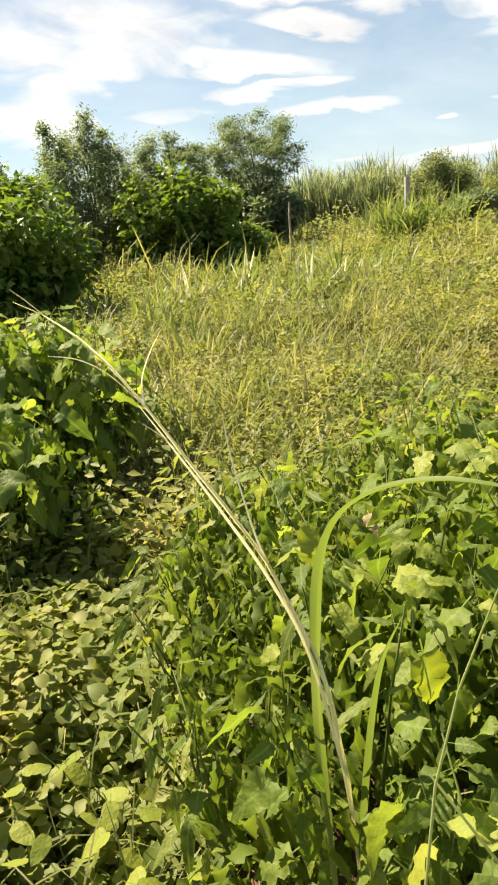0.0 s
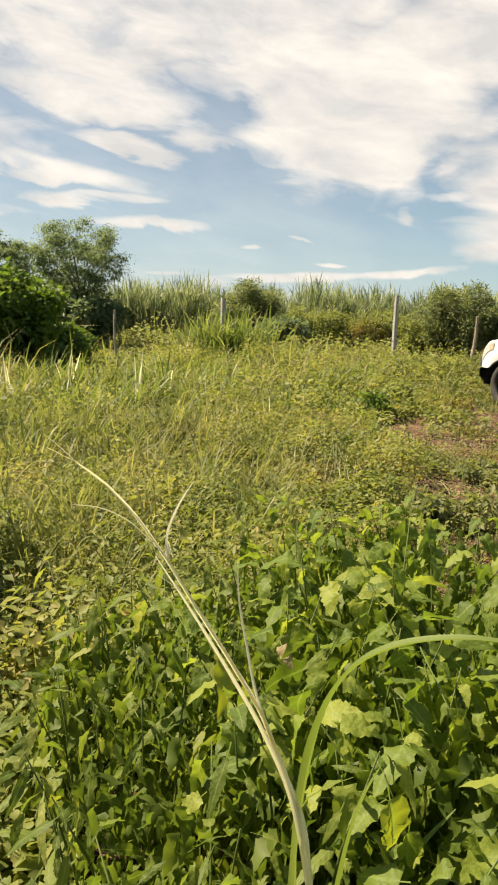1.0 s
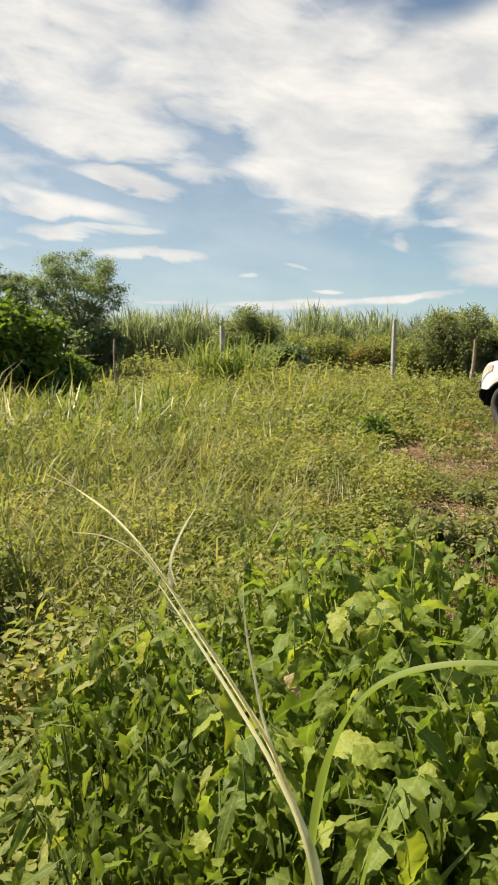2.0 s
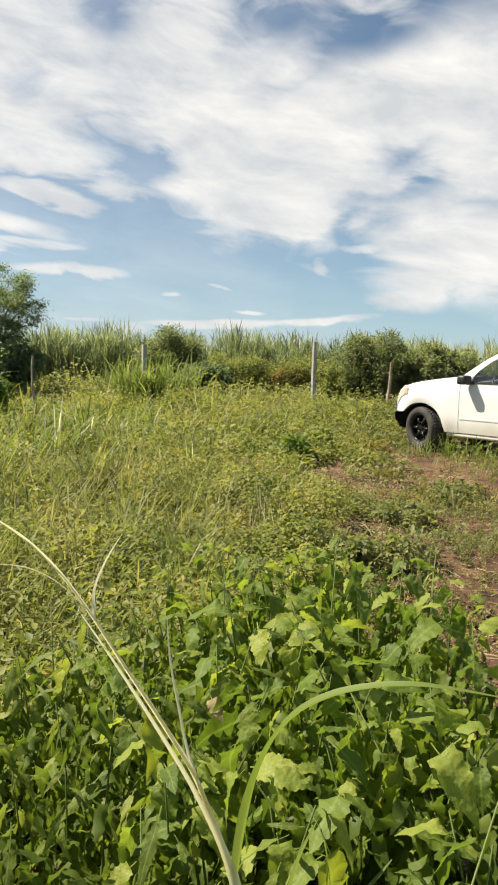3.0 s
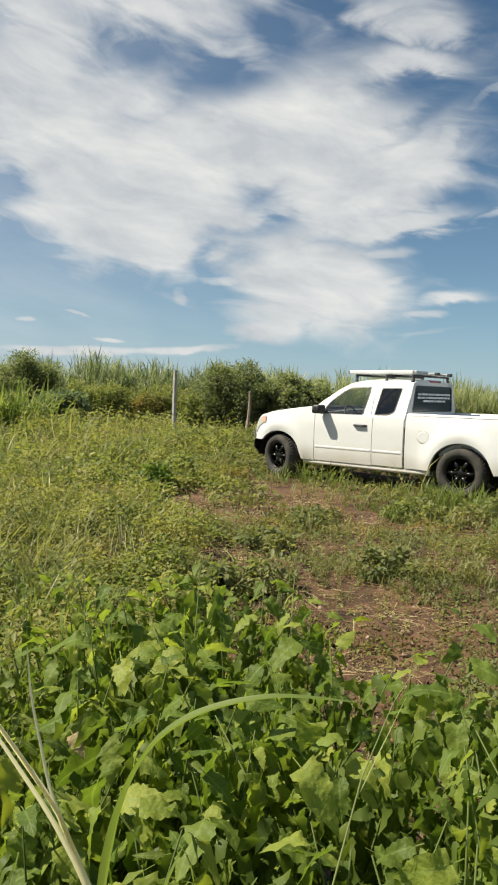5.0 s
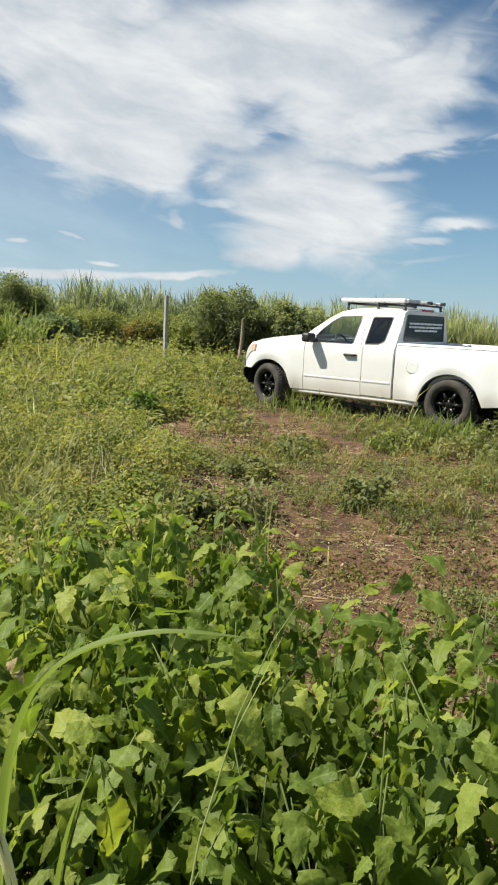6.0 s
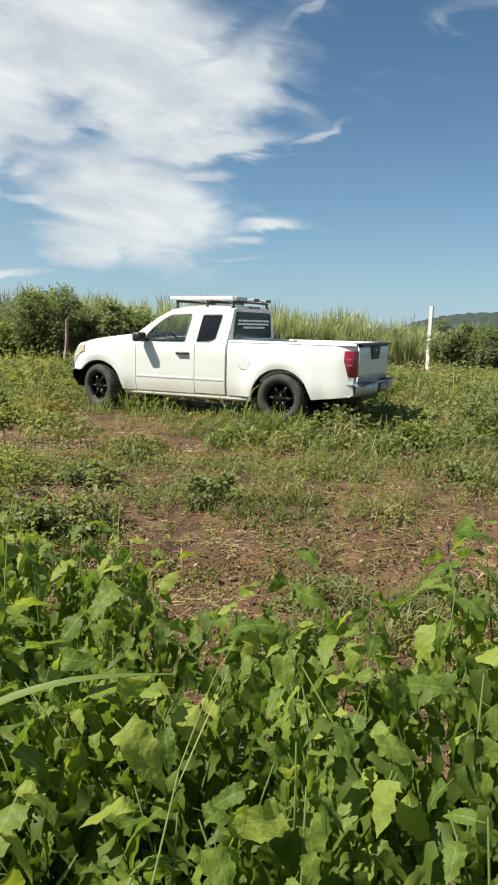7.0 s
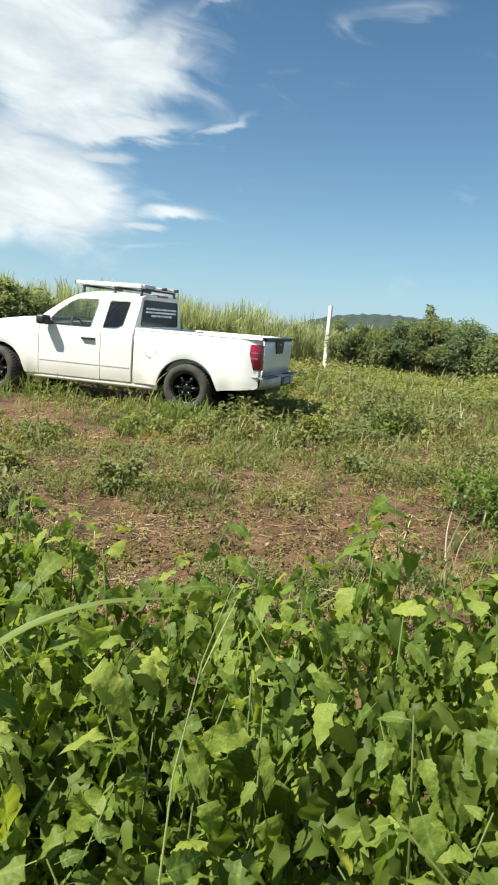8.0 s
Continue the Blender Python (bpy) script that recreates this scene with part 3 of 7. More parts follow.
def make_ground():
    radii = np.concatenate([[0.0], np.geomspace(0.25, 30, 130), np.geomspace(33, 2500, 26)])
    turns = np.linspace(0, math.tau, 301)[:-1]
    X = radii[:, None] * np.sin(turns)[None]
    Y = radii[:, None] * np.cos(turns)[None]
    Z = ground_height(X, Y)
    r = np.hypot(X, Y)
    rough = 0.018 * np.sin(17 * X + 3 * np.sin(9 * Y)) * np.sin(15 * Y + 2 * np.sin(11 * X)) + 0.01 * np.sin(37 * X + 5) * np.sin(41 * Y)
    Z = Z + rough * np.clip((16 - r) / 8, 0, 1)
    V = np.stack([X, Y, Z], -1).reshape(-1, 3)
    n = len(turns)
    i, k = np.meshgrid(np.arange(len(radii) - 1), np.arange(n), indexing="ij")
    j = (k + 1) % n
    F = np.stack([i * n + k, (i + 1) * n + k, (i + 1) * n + j, i * n + j], -1).reshape(-1, 4)[:, ::-1]
    me = fast_mesh("ground", V, F, smooth=True)
    tagged(put_mesh("ground", me, SOIL), "reddish brown bare field soil with lumps and litter", "ground", kind="structure")


make_ground()


def on_ground(x, y):
    return np.stack([x, y, ground_height(x, y)], -1)


def patchy(x, y, scale, seed):
    """Smooth uneven noise about 0.5, made of waves that run all ways."""
    q = np.random.default_rng(int(seed * 10) + 900)
    total = 0.0
    for k in range(7):
        a, f = q.uniform(0, math.tau), scale * q.uniform(0.5, 1.5)
        total = total + np.sin(f * (x * math.cos(a) + y * math.sin(a)) + q.uniform(0, math.tau))
    return np.clip(0.5 + 0.125 * total, 0.0, 1.0)


# ---- the pickup truck ----
def truck_width(x, z):
    w = 0.885 - 0.10 * max(0.0, (x - 3.25) / 0.45) ** 2 - 0.11 * max(0.0, (-0.72 - x) / 0.38) ** 2
    w -= 0.05 * max(0.0, (0.62 - z) / 0.25) ** 2 * 0.6 + 0.03 * max(0.0, (z - 0.92) / 0.25) ** 2
    for cx in (0.03, 3.14):
        d = math.hypot((x - cx), (z - 0.45))
        w += 0.035 * math.exp(-((d - 0.46) / 0.13) ** 2)
    return w


def arch(x, cx, low):
    """The lower edge of a side panel beside a wheel."""
    a, b = 0.44, 0.405
    u = (x - cx) / a
    return max(low, 0.42 + b * math.sqrt(1 - u * u)) if abs(u) < 1 else low


def side_panel(x0, x1, low, high, side, n=22, rows=9, lip=0.05):
    """A curved steel side panel with its edges turned inwards."""
    bm = bmesh.new()
    rings = []
    for i in range(n + 1):
        x = x0 + (x1 - x0) * i / n
        zb, zt = low(x), high(x)
        col = []
        for k in range(rows + 1):
            z = zb + (zt - zb) * k / rows
            col.append((x, side * truck_width(x, z), z))
        first, last = col[0], col[-1]
        rings.append([(x, first[1] - side * lip, first[2] + 0.004)] + col + [(x, last[1] - side * lip, last[2] - 0.006)])
    ends = []
    for r, dx in ((rings[0], 0.003), (rings[-1], -0.003)):
        ends.append([(p[0] + dx, p[1] - side * lip, p[2]) for p in r])
    rows_made = loft(bm, [ends[0]] + rings + [ends[1]])
    border = {v for r in rows_made[1:-1] for v in (r[1], r[-2])} | set(rows_made[1]) | set(rows_made[-2])
    for e in bm.edges:
        if e.verts[0] in border and e.verts[1] in border:
            e.smooth = False
    return bm


def flat_with_holes(outline, holes, place, thick):
    """A sheet in (u, v) with openings, laid into space by place(u, v, depth), with its thickness."""
    bm = bmesh.new()
    loops = []
    for pts in [outline] + holes:
        vs = [bm.verts.new((u, v, 0)) for u, v in pts]
        loops.append(vs)
        for a, b in zip(vs, vs[1:] + vs[:1]):
            bm.edges.new((a, b))
    bmesh.ops.triangle_fill(bm, use_beauty=True, use_dissolve=False, edges=bm.edges[:])
    res = bmesh.ops.extrude_face_region(bm, geom=bm.faces[:])
    for v in res["geom"]:
        if isinstance(v, bmesh.types.BMVert):
            v.co.z = 1.0
    for v in bm.verts:
        v.co = place(v.co.x, v.co.y, thick * v.co.z)
    return bm


def inset_loop(pts, d):
    """The loop moved inwards by d (outwards if negative)."""
    cx, cy = sum(p[0] for p in pts) / len(pts), sum(p[1] for p in pts) / len(pts)
    res = []
    for u, v in pts:
        l = math.hypot(u - cx, v - cy)
        res.append((u + (cx - u) * d / l, v + (cy - v) * d / l))
    return res


def pane(pts, place, depth):
    bm = bmesh.new()
    bm.faces.new([bm.verts.new(place(u, v, depth)) for u, v in pts])
    return bm


def lathe(profile, n=40):
    """Turns (radius, y) round the y axis."""
    bm = bmesh.new()
    loft(bm, [[(r * math.cos(k * math.tau / n), y, r * math.sin(k * math.tau / n)) for k in range(n)] for r, y in profile], close=True)
    return bm


def make_wheel(truck, x, side, lean=0.0):
    hub = Matrix.Translation((x, side * 0.79, 0.415)) @ pose(0, 0, 0, 0, 0, lean + (0 if side > 0 else 180))
    tyre_profile = [(0.215, 0.085), (0.235, 0.112), (0.275, 0.126), (0.315, 0.118), (0.335, 0.10), (0.346, 0.06), (0.348, 0.0), (0.346, -0.06), (0.335, -0.10), (0.315, -0.118), (0.235, -0.112), (0.215, -0.085)]
    bm = lathe(tyre_profile, 56)
    for k in range(44):
        a = k * math.tau / 44
        for s in (-1, 1):
            m = Matrix.Rotation(-a, 4, "Y") @ Matrix.Translation((0.346, s * 0.055, 0)) @ pose(0, 0, 0, 18 * s)
            bmesh.ops.create_cube(bm, size=1.0, matrix=m @ Matrix.Diagonal((0.003, 0.075, 0.026, 1)))
    wheel = part("wheel", lathe([(0.218, 0.088), (0.205, 0.095), (0.196, 0.07), (0.19, 0.02), (0.19, -0.08), (0.02, -0.08)], 40), RIM, truck, "black steel wheel", True, hub)
    part("tyre", bm, RUBBER, wheel, "dusty black off-road tyre", True)
    for k in range(6):
        bm = bmesh.new()
        tube(bm, [(0.055, 0.055, 0), (0.12, 0.062, 0), (0.192, 0.045, 0)], [0.03, 0.026, 0.034], 6)
        part("spoke", bm, RIM, wheel, smooth=True, at=pose(0, 0, 0, 0, 60 * k, 0))
    part("hub_cap", lathe([(0.07, 0.03), (0.066, 0.06), (0.045, 0.075), (0.0005, 0.078)], 24), RIM, wheel, smooth=True)
    for k in range(6):
        a = radians(60 * k + 30)
        bm = bmesh.new()
        tube(bm, [(0.088 * math.cos(a), 0.03, 0.088 * math.sin(a)), (0.088 * math.cos(a), 0.062, 0.088 * math.sin(a))], [0.011, 0.009], 6)
        part("lug_nut", bm, CHROME, wheel, "bright steel wheel nut")


def make_truck():
    truck = new("pickup_truck")
    tagged(truck, "white extended-cab pickup truck with black steel wheels parked on grass", "truck")
    rail = lambda x: 1.185 - 0.012 * max(0, -0.3 - x)
    belt = lambda x: 1.125 + 0.02 * (x - 0.9) / 1.6
    hood = lambda x: 1.20 - 0.115 * max(0.0, (x - 2.5) / 1.0) ** 1.5 - 0.35 * max(0.0, (x - 3.50) / 0.3) ** 2
    low_bed = lambda x: arch(x, 0.03, 0.41 + 0.12 * max(0.0, -x - 0.3))
    for side in (1, -1):
        part("bed_side", side_panel(-1.0, 0.868, low_bed, rail, side, 40), PAINT, truck, smooth=True)
        part("rear_door", side_panel(0.902, 1.402, lambda x: 0.415, belt, side, 10), PAINT, truck, smooth=True)
        part("front_door", side_panel(1.412, 2.44, lambda x: 0.405, belt, side, 16), PAINT, truck, smooth=True)
        part("fender", side_panel(2.45, 3.70, lambda x: arch(x, 3.14, 0.40) if x < 3.3 else max(arch(x, 3.14, 0.40), 0.66), hood, side, 34), PAINT, truck, smooth=True)
        bm = bmesh.new()
        loft(bm, [[(x, side * y, z) for x in (2.66, 1.7, 0.48)] for y, z in ((0.84, 0.40), (0.86, 0.365), (0.84, 0.335), (0.70, 0.335))])
        part("sill", bm, PAINT, truck, "dusty white sill under the doors", True)
        for x0, x1 in ((0.93, 1.39), (1.43, 2.42)):
            bm = bmesh.new()
            n = 8
            loft(bm, [[(x0 + (x1 - x0) * i / n, side * (truck_width(x0 + (x1 - x0) * i / n, z) + d), z) for i in range(n + 1)] for z, d in ((0.60, 0.0), (0.604, 0.003), (0.634, 0.005), (0.64, 0.001))])
            part("moulding", bm, PAINT, truck, "white rubbing strip along the door", True)
        # wheel arches, dark inside
        for cx in (0.03, 3.14):
            bm = bmesh.new()
            loft(bm, [[(cx + 0.45 * math.cos(a), side * y, 0.40 + 0.415 * math.sin(a)) for a in [math.pi * k / 16 for k in range(17)]] for y in (0.86, 0.45)])
            part("wheel_arch", bm, BLACK, truck, "black wheel arch liner", True)
    # greenhouse
    def cab_side(side):
        return lambda u, v, d: Vector((u, side * (0.868 - 0.40 * max(0.0, v - 1.10) - 0.12 * max(0.0, v - 1.5) - d), v))

    outline = [(0.895, 1.11), (0.89, 1.40), (0.875, 1.60), (0.90, 1.645), (1.1, 1.66), (1.4, 1.66), (1.75, 1.645), (1.93, 1.615), (2.12, 1.51), (2.33, 1.36), (2.53, 1.205), (2.56, 1.11)]
    win = [(2.29, 1.155), (2.285, 1.24), (2.2, 1.345), (2.02, 1.49), (1.91, 1.553), (1.56, 1.568), (1.545, 1.5), (1.585, 1.155), (1.62, 1.14), (2.27, 1.138)]
    qwin = [(1.375, 1.545), (1.355, 1.56), (1.05, 1.565), (1.035, 1.545), (1.075, 1.21), (1.10, 1.185), (1.18, 1.15), (1.39, 1.145), (1.405, 1.16)]
    for side in (1, -1):
        place = cab_side(side)
        part("cab_pillar", flat_with_holes(outline, [win, qwin], place, 0.035), PAINT, truck)
        for loop, name, mat in ((win, "front_door_window", GLASS), (qwin, "rear_quarter_window", DARK_GLASS)):
            frame_part = part(name, flat_with_holes(inset_loop(loop, -0.004), [inset_loop(loop, 0.02)], place, 0.012), BLACK, truck, "black rubber window seal")
            p = part("pane", pane(inset_loop(loop, 0.015), place, 0.01), mat, frame_part, "grey tinted side glass")
            p.visible_shadow = False
        # door seam up the cab side
        bm = bmesh.new()
        tube(bm, [place(1.452, 1.13, -0.001), place(1.465, 1.35, -0.001), place(1.455, 1.57, -0.001), place(1.47, 1.62, -0.001)], [0.004] * 4, 5)
        part("door_seam", bm, BLACK, truck, "dark gap between the doors")
    bm = bmesh.new()
    rings = []
    for x, dz in ((0.865, -0.03), (0.90, 0.0), (1.1, 0.022), (1.4, 0.03), (1.7, 0.018), (1.86, -0.004), (1.965, -0.05)):
        hw = 0.868 - 0.40 * 0.545 - 0.12 * 0.145
        rings.append([(x, -hw + 2 * hw * k / 12, 1.652 + dz + 0.03 * (1 - (2 * k / 12 - 1) ** 2) - 0.02 * abs(2 * k / 12 - 1) ** 6) for k in range(13)])
    loft(bm, rings)
    part("roof", bm, PAINT, truck, smooth=True)
    ws = lambda u, v, d: Vector((2.53 - 0.57 * v - 0.05 * u * u, u * (0.80 - 0.16 * v), 1.20 + 0.41 * v + 0.03 * (1 - u * u) * v))
    glass_ob = part("windscreen", pane([(-1, 0), (-0.5, 0), (0, 0), (0.5, 0), (1, 0), (1, 1), (0.5, 1), (0, 1), (-0.5, 1), (-1, 1)], ws, 0), GLASS, truck, "clear windscreen")
    glass_ob.visible_shadow = False
    # back wall of the cab with the rear window
    back = lambda u, v, d: Vector((0.888 - 0.02 * (v - 1.1) + d, u, v))
    bo = [(-0.85, 1.0), (0.85, 1.0), (0.84, 1.12), (0.66, 1.63), (0.55, 1.665), (0, 1.68), (-0.55, 1.665), (-0.66, 1.63), (-0.84, 1.12)]
    bw = [(-0.66, 1.235), (-0.62, 1.215), (0.62, 1.215), (0.66, 1.235), (0.60, 1.58), (0.56, 1.60), (-0.56, 1.60), (-0.60, 1.58)]
    part("cab_back", flat_with_holes(bo, [bw], back, 0.03), PAINT, truck)
    rw = part("rear_window", flat_with_holes(inset_loop(bw, -0.004), [inset_loop(bw, 0.018)], lambda u, v, d: back(u, v, d - 0.006), 0.012), BLACK, truck, "black rear window seal")
    rp = part("pane", pane(inset_loop(bw, 0.016), back, 0.0), REAR_GLASS, rw, "dark rear glass with reflected sky put into its blue-grey")
    rp.visible_shadow = False
    # lines of lettering too small to read
    lines = [(1.475, 0.55, 38), (1.425, 0.54, 36), (1.375, 0.38, 24)]
    for z, half, count in lines:
        u, k = -half, 0
        while u < half - 0.04:
            wide = min((0.17, 0.06, 0.12, 0.21, 0.09)[(k + count) % 5], half - u)
            bm = bmesh.new()
            block(bm, (0.868, u, z - 0.014), (0.871, u + wide, z + 0.014))
            part("lettering", bm, DECAL, rw, "word of small white lettering")
            u += wide + 0.022
            k += 1
    bm = bmesh.new()
    block(bm, (0.84, -0.16, 1.655), (0.92, 0.16, 1.688), 0.008)
    part("brake_light", bm, RED, truck, "red high brake light")
    # hood and front
    bm = bmesh.new()
    rings = []
    for i in range(15):
        x = 2.47 + 1.26 * i / 14
        hw = truck_width(x, hood(x)) - 0.035
        rings.append([(x, -hw + 2 * hw * k / 14, hood(x) + 0.005 + 0.055 * (1 - (2 * k / 14 - 1) ** 4)) for k in range(15)])
    loft(bm, rings)
    part("hood", bm, PAINT, truck, smooth=True)
    bm = bmesh.new()
    rings = []
    for z, dx in ((0.90, -0.11), (0.895, -0.03), (0.86, 0.02), (0.79, 0.055), (0.68, 0.06)):
        rings.append([(3.70 + dx + 0.13 * (1 - (2 * k / 14 - 1) ** 2), -0.78 + 1.56 * k / 14, z) for k in range(15)])
    loft(bm, rings)
    grille = part("front_panel", bm, PAINT, truck, smooth=True)
    for k in range(3):
        bm = bmesh.new()
        block(bm, (3.84, -0.34, 0.80 + 0.075 * k), (3.90, 0.34, 0.84 + 0.075 * k), 0.01)
        part("grille_bar", bm, BLACK, grille, "black grille bar")
    bm = bmesh.new()
    rings = []
    for z, dx, hw in ((0.675, 0.0, 0.82), (0.64, 0.05, 0.855), (0.52, 0.05, 0.855), (0.40, -0.05, 0.80), (0.37, -0.2, 0.76)):
        rings.append([(3.76 + dx + 0.10 * (1 - (2 * k / 18 - 1) ** 2) - 0.12 * abs(2 * k / 18 - 1) ** 6, -hw + 2 * hw * k / 18, z) for k in range(19)])
    loft(bm, rings)
    part("front_bumper", bm, BLACK, truck, "black plastic front bumper", True)
    for side in (1, -1):
        bm = bmesh.new()
        rings = [[(x, side * (truck_width(x, hood(x) - d) + 0.012), hood(x) - d) for x in (3.42, 3.50, 3.58, 3.65, 3.70)] for d in (0.03, 0.08, 0.15)]
        loft(bm, rings)
        lamp = part("headlight", bm, CLEAR, truck, "clear headlight lens", True)
        bm = bmesh.new()
        loft(bm, [[(x, side * (truck_width(x, hood(x) - d) + 0.017), hood(x) - d) for x in (3.43, 3.47, 3.51)] for d in (0.045, 0.135)])
        part("indicator", bm, AMBER, lamp, "amber side indicator")
        # mirror
        bm = bmesh.new()
        block(bm, (2.22, side * 0.905, 1.14) if side > 0 else (2.22, -1.10, 1.14), (2.36, 1.10, 1.275) if side > 0 else (2.36, -0.905, 1.275), 0.035)
        mir = part("wing_mirror", bm, BLACK, truck, "black wing mirror", True)
        bm = bmesh.new()
        tube(bm, [(2.26, side * 0.83, 1.17), (2.28, side * 0.95, 1.165)], [0.03, 0.035], 8)
        part("mirror_arm", bm, BLACK, mir)
        # handles
        for x0, x1 in ((1.50, 1.72),):
            bm = bmesh.new()
            y = truck_width(1.6, 0.98)
            tube(bm, [(x0, side * (y - 0.005), 0.985), (x0 + 0.03, side * (y + 0.028), 0.985), (x1 - 0.03, side * (y + 0.028), 0.985), (x1, side * (y - 0.005), 0.985)], [0.014, 0.017, 0.017, 0.014], 8)
            part("door_handle", bm, BLACK, truck, "black door handle", True)
        # tail lamps
        bm = bmesh.new()
        rings = []
        for z, grow in ((1.10, 0.0), (1.085, 0.016), (0.97, 0.02), (0.80, 0.018), (0.755, 0.0)):
            cut = 0.05 * max(0.0, (0.95 - z) / 0.15)
            rings.append([(-0.875 - cut, side * (truck_width(-0.875, z) + grow * 0.6), z), (-0.93, side * (truck_width(-0.93, z) + grow), z), (-1.0, side * (truck_width(-1.0, z) + grow), z), (-1.03, side * 0.775, z), (-1.035, side * 0.73, z)])
        loft(bm, rings)
        lamp = part("tail_light", bm, RED, truck, "red tail light with paler bands", True)
        for z0, z1 in ((0.905, 0.925), (0.985, 1.0)):
            bm = bmesh.new()
            loft(bm, [[(x, side * (truck_width(x, z) + 0.0205), z) for x in (-0.90, -0.94, -0.985)] for z in (z0, z1)])
            part("lamp_band", bm, PALE_RED, lamp, "paler red band")
    bm = bmesh.new()
    loft(bm, [[(0.585 + 0.09 * math.cos(k * math.tau / 20) * s, truck_width(0.585, 0.87) + d, 0.87 + 0.085 * math.sin(k * math.tau / 20) * s) for k in range(20)] for s, d in ((1.0, -0.004), (0.985, 0.006), (0.9, 0.009))], close=True)
    bm.faces.new([bm.verts.new((0.585 + 0.081 * math.cos(k * math.tau / 20), truck_width(0.585, 0.87) + 0.009, 0.87 + 0.0765 * math.sin(k * math.tau / 20))) for k in range(20)])
    part("fuel_flap", bm, PAINT, truck, "round white fuel flap", True)
    bm = bmesh.new()
    tube(bm, [(0.585 + 0.094 * math.cos(k * math.tau / 20), truck_width(0.585, 0.87) + 0.001, 0.87 + 0.089 * math.sin(k * math.tau / 20)) for k in range(21)], [0.0035] * 21, 5, False)
    part("flap_gap", bm, CONCRETE, truck, "thin grey gap round the fuel flap")
    for side in (1, -1):
        bm = bmesh.new()
        tube(bm, [(x, side * (truck_width(x, rail(x) - 0.012) + 0.0015), rail(x) - 0.012) for x in (-0.99, -0.5, 0.0, 0.5, 0.86)], [0.005] * 5, 5)
        part("rail_gap", bm, BLACK, truck, "dark line under the bed rail")
    # cargo bed
    bm = bmesh.new()
    for lo, hi in (((-1.05, -0.74, 0.62), (0.86, 0.74, 0.66)), ((0.82, -0.80, 0.62), (0.86, 0.80, 1.17)), ((-1.02, 0.74, 0.64), (0.86, 0.77, 1.17)), ((-1.02, -0.77, 0.64), (0.86, -0.74, 1.17))):
        block(bm, lo, hi)
    part("cargo_bed", bm, PAINT, truck, "white inside of the cargo bed")
    for side in (1, -1):
        bm = bmesh.new()
        loft(bm, [[(x, side * y, z) for x in (-1.03, -0.4, 0.3, 0.86)] for y, z in ((0.76, 1.165), (0.765, 1.192), (0.80, 1.198), (0.855, 1.19), (0.862, 1.17))])
        part("bed_rail", bm, PAINT, truck, smooth=True)
    bm = bmesh.new()
    loft(bm, [[(x, y, z) for y in [-0.735 + 1.47 * k / 10 for k in range(11)]] for x, z in ((-1.0, 0.68), (-1.085, 0.66), (-1.095, 0.80), (-1.10, 1.0), (-1.095, 1.14), (-1.08, 1.165), (-1.0, 1.165))])
    gate = part("tailgate", bm, PAINT, truck, smooth=True, at=Matrix.Translation((0.06, 0, 0)))
    bm = bmesh.new()
    loft(bm, [[(x, y, z) for y in (-0.76, -0.7, 0, 0.7, 0.76)] for x, z in ((-1.13, 1.168), (-1.125, 1.195), (-1.02, 1.205), (-1.0, 1.17), (-1.12, 1.16))])
    part("tailgate_cap", bm, BLACK, gate, "dark plastic cap along the tailgate")
    bm = bmesh.new()
    pts = [(-0.24, 1.155), (0.20, 1.155), (0.14, 0.975), (-0.18, 0.975)]
    loft(bm, [[(-1.118, y, z) for y, z in pts], [(-1.095, y * 1.04, z) for y, z in pts]], close=True)
    bm.faces.new([bm.verts.new((-1.118, y, z)) for y, z in pts])
    hand = part("tailgate_handle", bm, BLACK, gate, "dark blue-black handle panel")
    bm = bmesh.new()
    block(bm, (-1.124, -0.05, 1.09), (-1.117, 0.01, 1.115), 0.003)
    part("badge", bm, ALLOY, hand, "small grey badge")
    bm = bmesh.new()
    block(bm, (-1.106, 0.36, 0.735), (-1.098, 0.66, 0.765))
    part("nameplate", bm, ALLOY, gate, "thin grey nameplate")
    # step bumper
    bm = bmesh.new()
    rings = []
    for x, z in ((-1.08, 0.66), (-1.20, 0.665), (-1.235, 0.64), (-1.23, 0.54), (-1.15, 0.49), (-1.05, 0.50)):
        rings.append([(x + 0.14 * abs(2 * k / 16 - 1) ** 4, -0.86 + 1.72 * k / 16, z) for k in range(17)])
    loft(bm, rings)
    bumper = part("rear_bumper", bm, BUMPER, truck, "dull grey rear step bumper", True, Matrix.Translation((0.05, 0, 0)))
    for y0, y1, z0, z1 in ((-0.80, -0.28, 0.662, 0.674), (0.28, 0.80, 0.662, 0.674)):
        bm = bmesh.new()
        block(bm, (-1.20, y0, z0), (-1.09, y1, z1), 0.004)
        part("step_pad", bm, BLACK, bumper, "black ribbed step pad")
    bm = bmesh.new()
    block(bm, (-1.243, -0.26, 0.53), (-1.225, 0.26, 0.655), 0.006)
    part("plate_recess", bm, BLACK, bumper, "black number plate recess")
    bm = bmesh.new()
    block(bm, (-1.249, -0.16, 0.555), (-1.243, 0.16, 0.64), 0.002)
    part("number_plate", bm, CONCRETE, bumper, "pale number plate")
    # underside and cabin
    bm = bmesh.new()
    block(bm, (-1.0, -0.42, 0.40), (3.45, 0.42, 0.60))
    for x in (0.03, 3.14):
        tube(bm, [(x, -0.75, 0.42), (x, 0.75, 0.42)], [0.05, 0.05], 8)
    part("chassis", bm, BLACK, truck, "dark dusty chassis")
    bm = bmesh.new()
